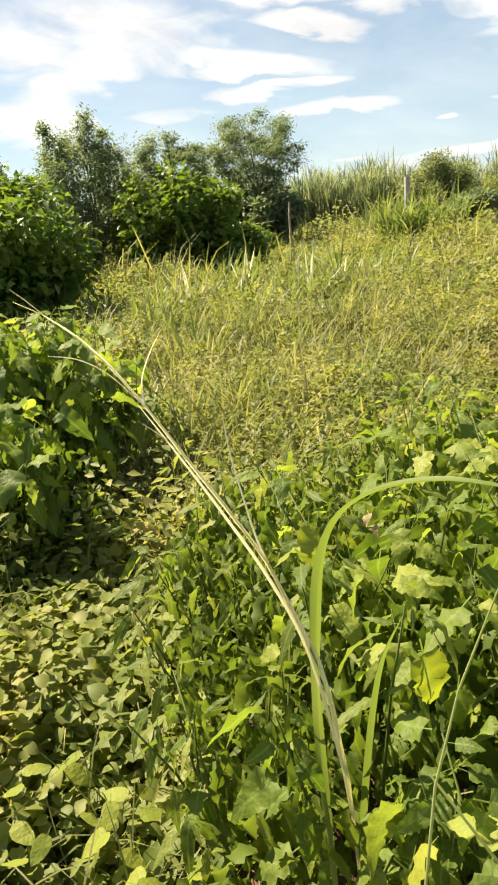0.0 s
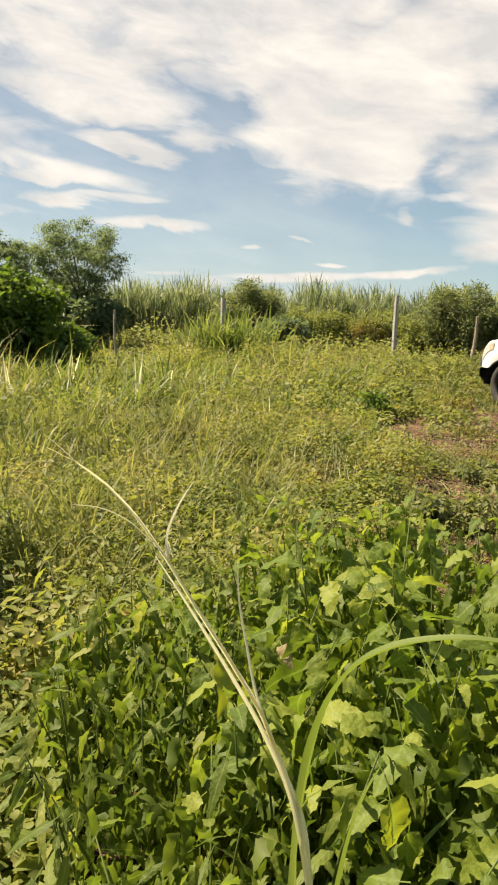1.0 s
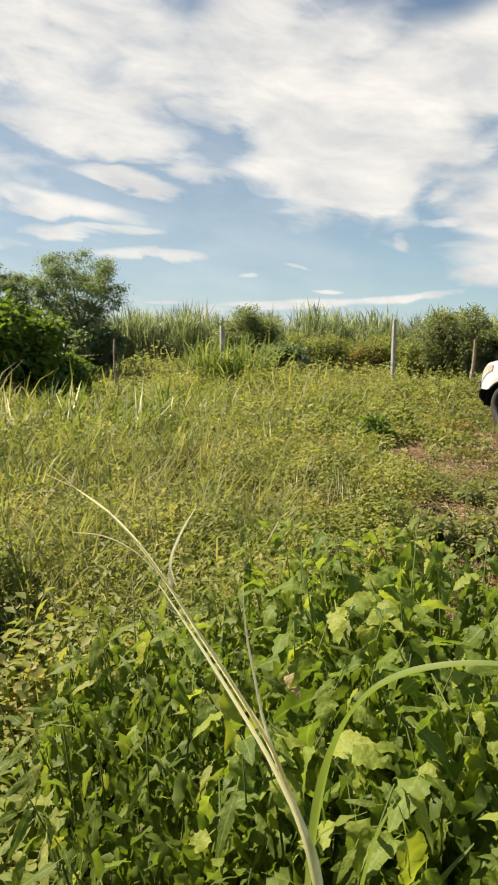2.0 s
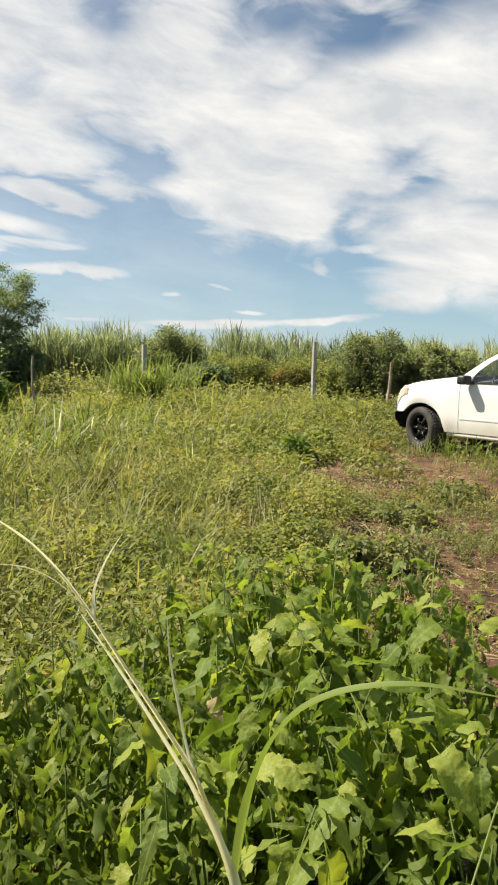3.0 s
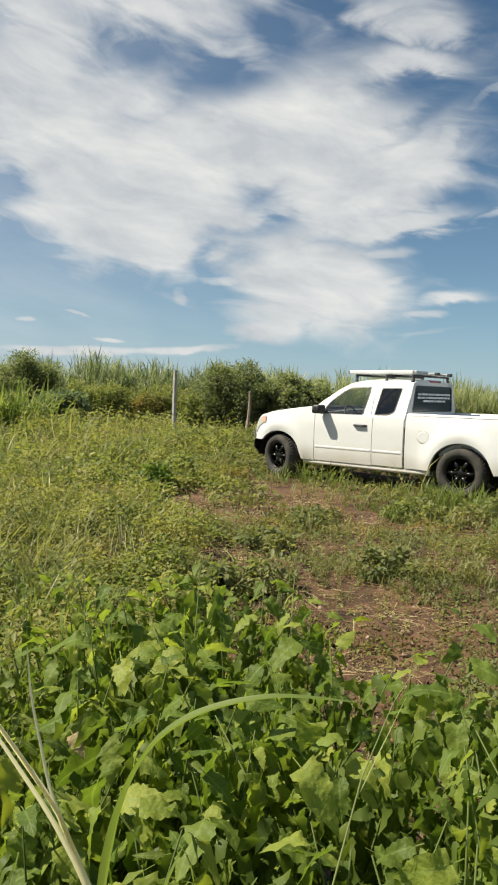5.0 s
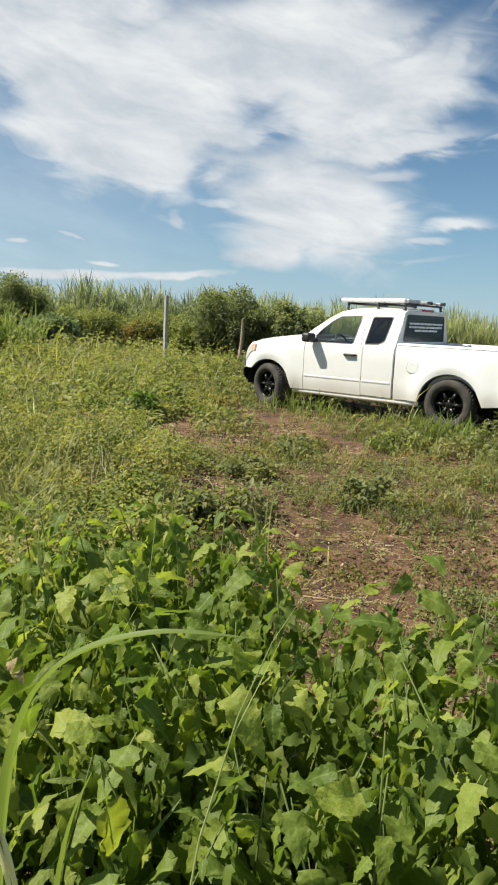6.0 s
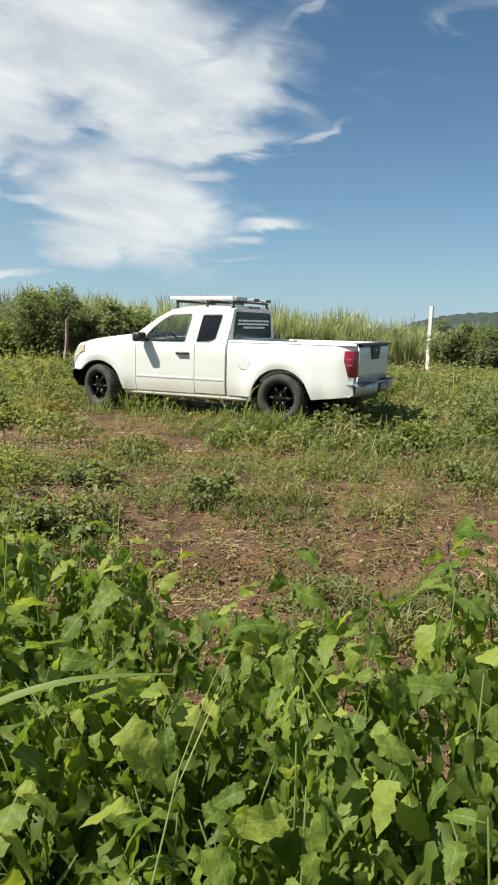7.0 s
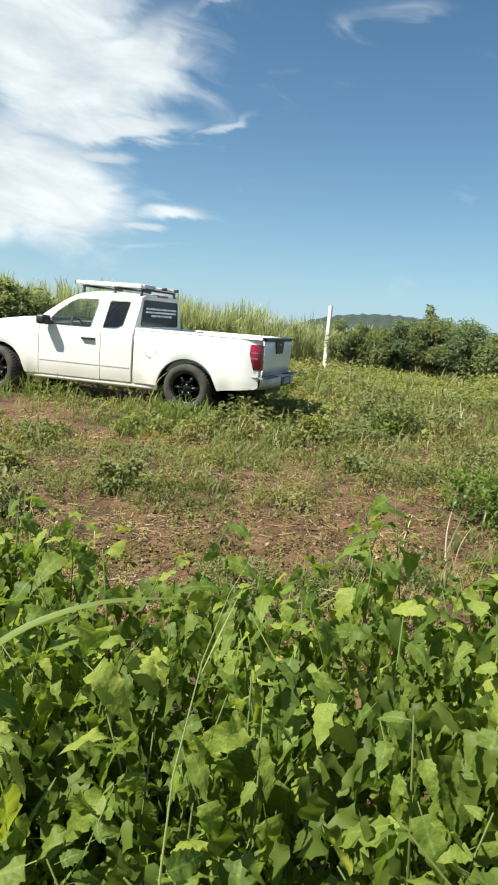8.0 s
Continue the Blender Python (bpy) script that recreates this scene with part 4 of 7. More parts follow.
    for lo, hi in (((0.93, -0.80, 0.50), (2.5, 0.80, 0.56)), ((2.2, -0.80, 0.56), (2.5, 0.80, 1.16)), ((0.93, -0.80, 0.56), (1.12, 0.80, 1.12))):
        block(bm, lo, hi, 0.02)
    part("dashboard", bm, BLACK, truck, "black dashboard and cab floor")
    for y in (0.38, -0.38):
        bm = bmesh.new()
        block(bm, (1.35, y - 0.24, 0.56), (1.85, y + 0.24, 0.80), 0.05)
        loft(bm, [[(1.34 - 0.16 * s + 0.05 * math.cos(k * math.tau / 12), y + (0.23 - 0.05 * s) * math.sin(k * math.tau / 12), 0.78 + 0.50 * s) for k in range(12)] for s in (0, 0.3, 0.7, 1.0)], close=True)
        loft(bm, [[(1.16 + 0.04 * math.cos(k * math.tau / 12) * w, y + 0.12 * w * math.sin(k * math.tau / 12), 1.28 + 0.2 * s) for k in range(12)] for s, w in ((0, 0.7), (0.2, 1), (0.8, 1), (1.0, 0.4))], close=True)
        part("seat", bm, SEAT, truck, "dark grey cloth seat", True)
    bm = bmesh.new()
    ringpts = [Vector((2.08 + 0.07 * math.sin(a), 0.38 + 0.18 * math.cos(a), 1.10 + 0.165 * math.sin(a))) for a in [k * math.tau / 20 for k in range(21)]]
    tube(bm, ringpts, [0.014] * 21, 6, False)
    tube(bm, [(2.08, 0.22, 1.10), (2.1, 0.38, 1.09), (2.08, 0.54, 1.10)], [0.016] * 3, 6)
    tube(bm, [(2.1, 0.38, 1.09), (2.3, 0.38, 1.0)], [0.03, 0.03], 8)
    part("steering_wheel", bm, BLACK, truck, "black steering wheel", True)
    # roof rack
    for x in (1.88, 1.36, 0.93):
        bm = bmesh.new()
        tube(bm, [(x, -0.60, 1.745), (x, 0.60, 1.745)], [0.016, 0.016], 8)
        bar = part("rack_bar", bm, BLACK, truck, "black roof rack cross bar")
        for y in (-0.56, 0.56):
            bm = bmesh.new()
            tube(bm, [(x, y * 1.06, 1.655), (x + 0.005, y * 1.03, 1.70), (x, y, 1.75)], [0.03, 0.02, 0.026], 8)
            part("rack_foot", bm, BLACK, bar, "black rack foot")
    for side in (1, -1):
        for x in (0.03, 3.14):
            make_wheel(truck, x, side, -13.0 if x > 1 else 0.0)
    truck.matrix_basis = pose(8.498, 6.246, 0.184, 0, 0, 105.6)
    return truck


make_truck()
TRUCK = pose(8.498, 6.246, 0.184, 0, 0, 105.6)


def make_roof_load():
    """A long white case and a ladder laid on the roof rack."""
    case = new("cargo_case")
    tagged(case, "long flat white plastic case lying on the roof rack", "case")
    bm = bmesh.new()
    block(bm, (0.98, 0.10, 1.763), (2.08, 0.50, 1.826), 0.02)
    part("shell", bm, PAINT, case)
    bm = bmesh.new()
    block(bm, (0.93, 0.12, 1.765), (0.98, 0.48, 1.818), 0.01)
    part("end_cap", bm, ALLOY, case, "grey end cap")
    bm = bmesh.new()
    block(bm, (2.08, 0.14, 1.766), (2.12, 0.46, 1.82), 0.01)
    part("end_cap", bm, BLACK, case, "black end cap")
    case.matrix_basis = TRUCK.copy()
    ladder = new("folding_ladder")
    tagged(ladder, "aluminium ladder tied flat on the roof rack", "ladder")
    for y in (-0.42, 0.02):
        bm = bmesh.new()
        block(bm, (0.84, y - 0.03, 1.763), (1.95, y + 0.03, 1.803), 0.008)
        part("side_rail", bm, ALLOY, ladder)
    for k in range(5):
        bm = bmesh.new()
        tube(bm, [(0.92 + 0.23 * k, -0.42, 1.783), (0.92 + 0.23 * k, 0.02, 1.783)], [0.014, 0.014], 8)
        part("rung", bm, ALLOY, ladder)
    for y in (-0.42, 0.02):
        bm = bmesh.new()
        block(bm, (0.80, y - 0.034, 1.76), (0.86, y + 0.034, 1.806), 0.008)
        part("foot_cap", bm, BLACK, ladder, "black rubber foot")
    ladder.matrix_basis = TRUCK.copy()


make_roof_load()


# ---- fence posts ----
def fence_post(x, y, top, wide, material, label, tilt=(0, 0), square=True):
    z0 = float(ground_height(x, y))
    bm = bmesh.new()
    h = top - z0
    n = 6
    if square:
        rings = []
        for i in range(n + 1):
            s = i / n
            w = wide / 2 * (1 - 0.12 * s)
            dx, dy = 0.006 * math.sin(3 * s + x), 0.006 * math.cos(4 * s + y)
            c = 0.22 * w
            rings.append([(sx * w + dx - (c * sx if k else 0), sy * w + dy - (0 if k else c * sy), -0.3 + (h + 0.3) * s) for sx, sy, k in ((1, 1, 0), (1, 1, 1), (-1, 1, 1), (-1, 1, 0), (-1, -1, 0), (-1, -1, 1), (1, -1, 1), (1, -1, 0))])
        rows = loft(bm, rings, close=True)
        bm.faces.new(rows[-1])
    else:
        pts = [(0.04 * math.sin(5 * s + x), 0.03 * math.cos(4 * s + x), -0.3 + (h + 0.3) * s) for s in [i / n for i in range(n + 1)]]
        tube(bm, pts, [wide / 2 * (1 - 0.25 * i / n) * (1 + 0.12 * math.sin(7 * i)) for i in range(n + 1)], 8)
    ob = new("fence_post", from_bm("fence_post", bm, material))
    ob.matrix_basis = pose(x, y, z0, tilt[0], tilt[1], 12)
    return tagged(ob, label, "post", "posts of the old fence")


fence_post(4.50, 18.09, 2.02, 0.13, CONCRETE, "short pale concrete fence post standing in tall grass")
fence_post(8.90, 16.78, 2.17, 0.10, CONCRETE, "pale grey concrete fence post standing in weeds", (0, 0.6))
fence_post(11.36, 16.85, 1.66, 0.11, WOOD, "crooked weathered wooden fence post before a bush", (0, 4), False)
fence_post(20.83, 10.54, 2.30, 0.13, WHITEWASH, "whitewashed concrete fence post leaning slightly", (0, 1.5))
fence_post(1.30, 13.35, 1.66, 0.055, WOOD, "thin weathered wooden stake in tall grass", (2, -2), False)


# ---- plants that stand alone ----
def clump_leaves(rings_rng, centres, radii, n, size, template, flat=0.75, inner=0.55, outer=1.12):
    """Leaves on and in the outer part of clumps, facing outwards and upwards."""
    c = rings_rng.integers(0, len(centres), n)
    d = rings_rng.normal(size=(n, 3))
    d /= np.linalg.norm(d, axis=1)[:, None]
    rad = radii[c] * rings_rng.uniform(inner, outer, n)
    P = centres[c] + d * rad[:, None] * np.array([1, 1, flat])
    yaw = np.arctan2(d[:, 1], d[:, 0]) + rings_rng.normal(0, 0.9, n)
    pitch = np.clip(d[:, 2] * 0.7 - 0.15 + rings_rng.normal(0, 0.5, n), -1.4, 1.4)
    roll = rings_rng.normal(0, 0.7, n)
    return scatter(template, P, yaw, pitch, roll, rings_rng.uniform(0.6, 1.25, n) * size)


BROAD = leaf(2, 0.74, 0.0, 0.3, 0.3)


def heart_leaf(width, fold, droop):
    """A small heart-shaped leaf of length 1 along x with two lobes at its stalk and a short tip."""
    rows = ((0.0, -0.10, 0.50), (0.12, -0.06, 0.88), (0.34, 0.0, 1.0), (0.58, 0.0, 0.80), (0.80, 0.0, 0.42), (1.0, 0.0, 0.0))
    V = []
    for s, back, share in rows:
        w = 0.5 * width * share
        for side in (-1, 0, 1):
            V.append((s + (back if side else 0.0), side * w, -droop * s * s + (fold * w if side else 0.0)))
    F = []
    for i in range(len(rows) - 1):
        a, b = 3 * i, 3 * i + 3
        F += [(a, b, b + 1, a + 1), (a + 1, b + 1, b + 2, a + 2)]
    return np.array(V), np.array(F)


ROUND = heart_leaf(0.92, 0.28, 0.35)


def diamond(width, lift, droop):
    """The simplest folded leaf."""
    return np.array([(0, 0, 0), (0.42, -width / 2, lift), (1, 0, -droop), (0.42, width / 2, lift)], dtype=float), np.array([(0, 2, 1), (0, 3, 2)])


SPRAY, OVAL, FROND = diamond(0.36, 0.06, 0.2), diamond(0.66, 0.12, 0.25), diamond(0.34, 0.03, 0.3)


def woody(name, label, category, x, y, half, height, low, leaves, size, template, material, seed, clumps=26, spread=0.34, flat=0.8, trunk=0.05, spikes=0, group=""):
    """A bush or tree: limbs that reach clumps of many small leaves inside an uneven dome."""
    g = np.random.default_rng(seed)
    base = float(ground_height(x, y))
    cs = []
    while len(cs) < clumps:
        p = g.uniform(-1, 1, 3)
        if np.linalg.norm(p * np.array([1, 1, 1])) < 1 and np.linalg.norm(p) > 0.25:
            cs.append(p)
    cs = np.array(cs)
    mid = (low + height) / 2
    C = np.stack([cs[:, 0] * half[0] * (1 - spread * 0.6), cs[:, 1] * half[1] * (1 - spread * 0.6), mid + cs[:, 2] * (height - low) / 2 * (1 - spread * 0.7)], -1)
    R = g.uniform(0.65, 1.25, clumps) * spread * min(max(half), (height - low) * 0.9)
    for k in range(spikes):
        a = g.uniform(-0.8, 0.8, 2)
        for j in range(3):
            C = np.vstack([C, [a[0] * half[0] * 0.75, a[1] * half[1] * 0.6, height * (0.9 + 0.08 * j)]])
            R = np.append(R, spread * max(half) * (0.42 - 0.1 * j))
    thing = new(name)
    tagged(thing, label, category, group)
    bm = bmesh.new()
    fork = low + 0.15 * (height - low)
    for k in range(3 if trunk < 0.06 else 2):
        dx, dy = g.uniform(-0.12, 0.12, 2)
        tube(bm, [(dx * 0.5, dy * 0.5, -0.1), (dx, dy, fork * 0.5), (dx * 1.6, dy * 1.6, fork)], [trunk * 1.2, trunk, trunk * 0.8], 7)
    part("trunk", bm, BARK, thing, "brown trunk", True)
    for q in C[: 9 if trunk > 0.02 else 4]:
        m = Vector((q[0] * 0.4, q[1] * 0.4, fork + (q[2] - fork) * 0.5))
        if q[2] < fork:
            m.z = fork * 0.8
        bm = bmesh.new()
        tube(bm, [(0, 0, fork * 0.8), m, tuple(q)], [trunk * 0.6, trunk * 0.4, trunk * 0.12], 5)
        part("limb", bm, BARK, thing, smooth=True)
    V, F = clump_leaves(g, C, R, leaves, size, template, flat, 0.0 if template is FROND else 0.45, 2.1 if template is FROND else 1.25)
    put_mesh("crown", fast_mesh("crown", V, F), material, thing, "crown of many small leaves")
    thing.matrix_basis = pose(x, y, base)
    return thing


TREES = "trees and bushes at the field edge"
woody("tree", "feathery grey-green tree with open crown behind cane", "tree", 0.92, 20.3, (1.45, 1.2), 3.80, 1.35, 21000, 0.08, FROND, TREE, 11, 150, 0.115, 0.55, 0.055, 0, TREES)
woody("tree", "small dense tree behind a round bush", "tree", -1.22, 18.0, (1.0, 0.9), 3.3, 0.8, 15000, 0.08, FROND, TREE, 12, 110, 0.13, 0.7, 0.05, 0, TREES)
woody("tree", "dark shrubby tree with thin upright shoots", "tree", -2.8, 14.8, (1.2, 1.0), 3.0, 0.2, 22000, 0.08, FROND, TREE, 13, 140, 0.13, 0.8, 0.06, 0, TREES)
for k, (dx, top, wide) in enumerate(((0.22, 3.68, 0.2), (-0.62, 3.5, 0.16), (-0.35, 3.25, 0.14), (0.5, 3.2, 0.14))):
    woody("sapling", "slender upright shoot rising above shrubs", "tree", -2.8 + dx, 14.7 + 0.1 * k, (wide, wide), top, 2.2, 700, 0.085, FROND, TREE, 131 + k, 9, 0.5, 1.2, 0.012, 0, TREES)
woody("tree", "yellow-green tree top behind darker trees", "tree", -2.25, 18.2, (1.45, 0.9), 3.15, 0.4, 17000, 0.08, FROND, OLIVE, 14, 100, 0.15, 0.8, 0.06, 0, TREES)
woody("bush", "large round bush with broad glossy green leaves", "bush", -0.9, 14.0, (1.3, 1.05), 2.15, 0.1, 8500, 0.16, BROAD, BUSH, 15, 60, 0.22, 0.85, 0.05, 0, TREES)
woody("bush", "big dark bush overgrown with broad-leaved vine", "bush", -3.0, 9.3, (1.42, 1.3), 2.2, 0.05, 9500, 0.14, BROAD, BUSH, 16, 64, 0.24, 0.9, 0.05, 0, TREES)
woody("bush", "tall dark bush beyond the vine-covered one", "bush", -4.6, 12.5, (1.6, 1.4), 2.9, 0.1, 6000, 0.17, BROAD, BUSH, 17, 50, 0.26, 0.9, 0.05, 0, TREES)
woody("bush", "low dark bush at the edge of tall grass", "bush", 0.25, 14.5, (0.75, 0.7), 1.15, 0.05, 3500, 0.12, BROAD, BUSH, 18, 22, 0.30, 0.85, 0.03, 0, TREES)
woody("bush", "dark thicket at the foot of a tree", "bush", 0.8, 19.6, (1.2, 0.9), 1.75, 0.05, 9350, 0.146, OVAL, TREE, 19, 34, 0.28, 0.85, 0.04, 0, TREES)
woody("bush", "olive shrub with thin top shoots beside cane", "bush", 6.35, 22.0, (1.3, 0.8), 2.15, 0.1, 15000, 0.115, SPRAY, OLIVE, 20, 40, 0.24, 0.85, 0.04, 0, TREES)
woody("bush", "low dark scrub under the cane edge", "bush", 6.9, 20.6, (1.0, 0.7), 1.05, 0.05, 6800, 0.123, OVAL, TREE, 21, 24, 0.30, 0.85, 0.03, 0, TREES)
for k, (heading, r, w, top) in enumerate(((17.2, 23.3, 0.9, 1.15), (19.6, 23.6, 1.0, 1.4), (22.0, 23.5, 1.0, 1.3), (24.2, 23.7, 0.9, 1.2), (27.4, 23.4, 1.0, 1.35), (29.2, 23.3, 0.9, 1.2))):
    woody("bush", "pale yellow-green undergrowth in front of sugar cane", "bush", r * math.sin(radians(heading)), r * math.cos(radians(heading)), (w, 0.6), top, 0.0, 4200, 0.11, SPRAY, FAR_WEED, 160 + k, 30, 0.28, 0.95, 0.02, 0, TREES)
woody("bush", "wide grey-green scrub bush behind a wooden post", "bush", 12.6, 19.4, (1.4, 1.0), 2.3, 0.05, 24000, 0.115, SPRAY, OLIVE, 22, 50, 0.25, 0.9, 0.04, 0, TREES)
woody("bush", "dark green scrub bush beside a wooden post", "bush", 14.5, 18.6, (1.35, 1.0), 1.85, 0.05, 22000, 0.10, OVAL, OLIVE, 23, 46, 0.26, 0.85, 0.04, 0, TREES)
woody("bush", "olive shrub with yellow-green top by a concrete post", "bush", 20.0, 9.35, (0.75, 0.7), 1.8, 0.1, 8840, 0.10, SPRAY, OLIVE, 24, 26, 0.26, 0.9, 0.03, 0, TREES)
woody("bush", "low grey-green scrub with hanging leaves", "bush", 20.5, 8.5, (0.95, 0.8), 1.45, 0.05, 11900, 0.10, SPRAY, OLIVE, 25, 34, 0.26, 0.85, 0.03, 0, TREES)
woody("bush", "grey-green scrub along the field edge", "bush", 20.8, 7.8, (0.85, 0.8), 1.72, 0.05, 11900, 0.10, SPRAY, TREE, 29, 34, 0.26, 0.9, 0.03, 0, TREES)
woody("bush", "spreading bush with one thin upright shoot", "bush", 20.95, 6.95, (0.95, 0.9), 2.05, 0.05, 15300, 0.10, SPRAY, OLIVE, 26, 40, 0.24, 0.9, 0.04, 0, TREES)
woody("sapling", "slender upright shoot rising above shrubs", "tree", 20.85, 7.15, (0.1, 0.1), 2.4, 1.6, 180, 0.12, SPRAY, TREE, 30, 6, 0.6, 1.2, 0.012, 0, TREES)
woody("bush", "feathery olive bush at the field edge", "bush", 21.1, 5.9, (1.1, 1.0), 1.9, 0.05, 18700, 0.10, SPRAY, TREE, 27, 44, 0.24, 0.9, 0.04, 0, TREES)
woody("bush", "dark olive bush further along the field edge", "bush", 21.0, 4.6, (1.2, 1.1), 1.68, 0.05, 20230, 0.10, OVAL, OLIVE, 28, 40, 0.26, 0.9, 0.04, 0, TREES)
woody("bush", "olive bush further along the field edge", "bush", 20.4, 2.9, (1.4, 1.2), 1.6, 0.05, 18700, 0.10, OVAL, OLIVE, 31, 40, 0.26, 0.9, 0.04, 0, TREES)

LOW = "low bushy weeds in the field"
for k, (x, y, w, h, n) in enumerate([(5.3, 11.9, 0.6, 0.46, 1500), (4.42, 8.75, 0.28, 0.46, 320), (6.4, 12.6, 0.5, 0.36, 900), (9.7, 3.9, 0.75, 0.58, 2300), (5.9, 1.45, 0.36, 0.52, 700), (8.3, 2.0, 0.5, 0.22, 700),
                                     (3.9, 5.3, 0.5, 0.20, 700), (5.2, 6.2, 0.6, 0.22, 900), (4.5, 4.2, 0.5, 0.20, 700), (3.1, 9.6, 0.6, 0.30, 900), (2.4, 6.2, 0.5, 0.26, 700), (11.5, 4.6, 0.9, 0.45, 1500), (12.4, 7.6, 0.9, 0.45, 1300), (7.0, 13.5, 0.7, 0.36, 1000),
                                     (2.9, 4.2, 0.45, 0.30, 700), (6.9, 2.9, 0.5, 0.2, 700), (10.2, 14.2, 0.8, 0.5, 1400), (13.0, 11.5, 1.0, 0.5, 1500)]):
    woody("weed_clump", "low green bushy weed growing from the soil", "weed", x, y, (w, w * 0.85), h, 0.0, n, 0.06 if k != 1 else 0.12, BROAD if k in (1, 4) else OVAL, BUSH if k in (1, 4) else SHORT_HERB, 40 + k, 22, 0.30, 0.8, 0.012, 0, LOW)

q = np.random.default_rng(650)
for k in range(40):
    r, h = math.sqrt(q.uniform(3.6 ** 2, 14.5 ** 2)), radians(q.uniform(20, 80))
    x, y = r * math.sin(h), r * math.cos(h)
    if float(bareness(np.array(x), np.array(y))) > 0.3 or under_truck(np.array(x), np.array(y)) or math.hypot(x - 7.9, y - 7.6) < 1.6:
        continue
    w, tall = q.uniform(0.25, 0.6), q.uniform(0.12, 0.24) * (1.6 if r > 8 else 0.9)
    woody("weed_clump", "low tangled weed on the trodden field", "weed", x, y, (w, w * 0.8), tall, 0.0, int(1300 * w + 200), 0.038 if r < 8 else 0.06, OVAL, (SHORT_HERB, HERB, FAR_WEED, WEED_SHADE)[int(q.integers(0, 4))], 660 + k, 20, 0.28, 0.8, 0.012, 0, LOW)
for k, (x, y, w, tall) in enumerate(((2.3, 7.3, 0.5, 0.3), (2.8, 8.4, 0.6, 0.36), (2.1, 8.9, 0.5, 0.32), (3.4, 7.7, 0.4, 0.26), (1.5, 6.3, 0.4, 0.28), (3.3, 9.6, 0.5, 0.3), (2.6, 5.6, 0.35, 0.22))):
    woody("weed_clump", "rusty brown-green seeding weed clump", "weed", x, y, (w, w * 0.8), tall, 0.0, 900, 0.045, SPRAY, RUSTY, 720 + k, 24, 0.28, 0.8, 0.012, 0, LOW)


# ---- the sugar cane ----
def make_cane():
    plants = []
    for k in range(5):
        g = np.random.default_rng(60 + k)
        pieces = []
        for j in range(21):
            b = blade(4, 0.034, g.uniform(0.2, 1.8), 0.04, 0.55)
            low = g.uniform(0.15, 0.62)
            pieces.append(scatter(b, np.array([[g.normal(0, 0.06), g.normal(0, 0.06), low]]), np.array([g.uniform(0, 6.28)]), np.array([g.normal(0, 0.12)]), np.array([g.normal(0, 0.15)]), np.array([g.uniform(0.42, 0.62)])))
        for j in range(3):
            a = g.normal(0, 0.09, 2)
            s = np.array([[-.011, 0, 0], [.011, 0, 0], [.009, 0, 0.75], [-.009, 0, 0.75], [0, -.011, 0], [0, .011, 0], [0, .009, 0.75], [0, -.009, 0.75]]) + np.array([a[0], a[1], 0])
            pieces.append((s, np.array([[0, 1, 2, 3], [4, 5, 6, 7]])))
        plants.append(merge(pieces))
    g = np.random.default_rng(71)
    for h0, h1, n, mat, label in ((-9, 37, 180, CANE, "dense tall sugar cane with long arching leaves"), (35, 67, 130, PALE_CANE, "paler, yellower sugar cane with long arching leaves")):
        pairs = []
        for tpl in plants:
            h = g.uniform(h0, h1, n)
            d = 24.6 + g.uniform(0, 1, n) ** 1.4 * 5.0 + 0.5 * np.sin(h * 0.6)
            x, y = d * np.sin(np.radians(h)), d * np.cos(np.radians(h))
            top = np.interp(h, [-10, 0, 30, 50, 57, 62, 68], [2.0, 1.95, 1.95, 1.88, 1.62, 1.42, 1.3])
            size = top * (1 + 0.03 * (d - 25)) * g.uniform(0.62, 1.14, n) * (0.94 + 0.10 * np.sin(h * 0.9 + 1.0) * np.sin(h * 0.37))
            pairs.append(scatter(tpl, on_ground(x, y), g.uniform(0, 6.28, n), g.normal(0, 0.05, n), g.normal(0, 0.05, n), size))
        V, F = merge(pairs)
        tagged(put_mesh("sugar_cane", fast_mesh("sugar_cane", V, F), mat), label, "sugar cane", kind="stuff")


make_cane()


# ---- weeds in the foreground ----
def with_petiole(l):
    V, F, uv = l
    p = np.array([[-0.22, -0.012, 0.05], [-0.22, 0.012, 0.05], [0.02, 0.012, 0.0], [0.02, -0.012, 0.0]])
    return np.vstack([V, p]), np.vstack([F, [[len(V), len(V) + 1, len(V) + 2, len(V) + 3]]]), np.vstack([uv, [[0, 0], [0, 0], [0, 0.02], [0, 0.02]]])


LEAF_MESHES = {}
for kind, mat in (("green", WEED), ("narrow", LANCE_LEAF), ("yellow", YELLOW_LEAF), ("brown", BROWN_LEAF)):
    LEAF_MESHES[kind] = []
    for k in range(6):
        V, F, uv = with_petiole(toothed_leaf(13, (0.62, 0.74, 0.82, 0.56, 0.70, 0.78)[k] * (0.56 if kind == "narrow" else 1.0), (0.11, 0.08, 0.12, 0.09, 0.10, 0.08)[k], (0.12, 0.28, -0.15, 0.45, -0.2, 0.5)[k], (0.30, 0.55, 0.7, 0.45, 0.25, 0.9)[k], (0.16, 0.18, 0.24, 0.20, 0.18, 0.24)[k], 500 + k, 0.65 if kind == "narrow" else 0.42))
        me = fast_mesh("leaf", V, F, uv, True)
        me.materials.append(mat)
        LEAF_MESHES[kind].append(me)


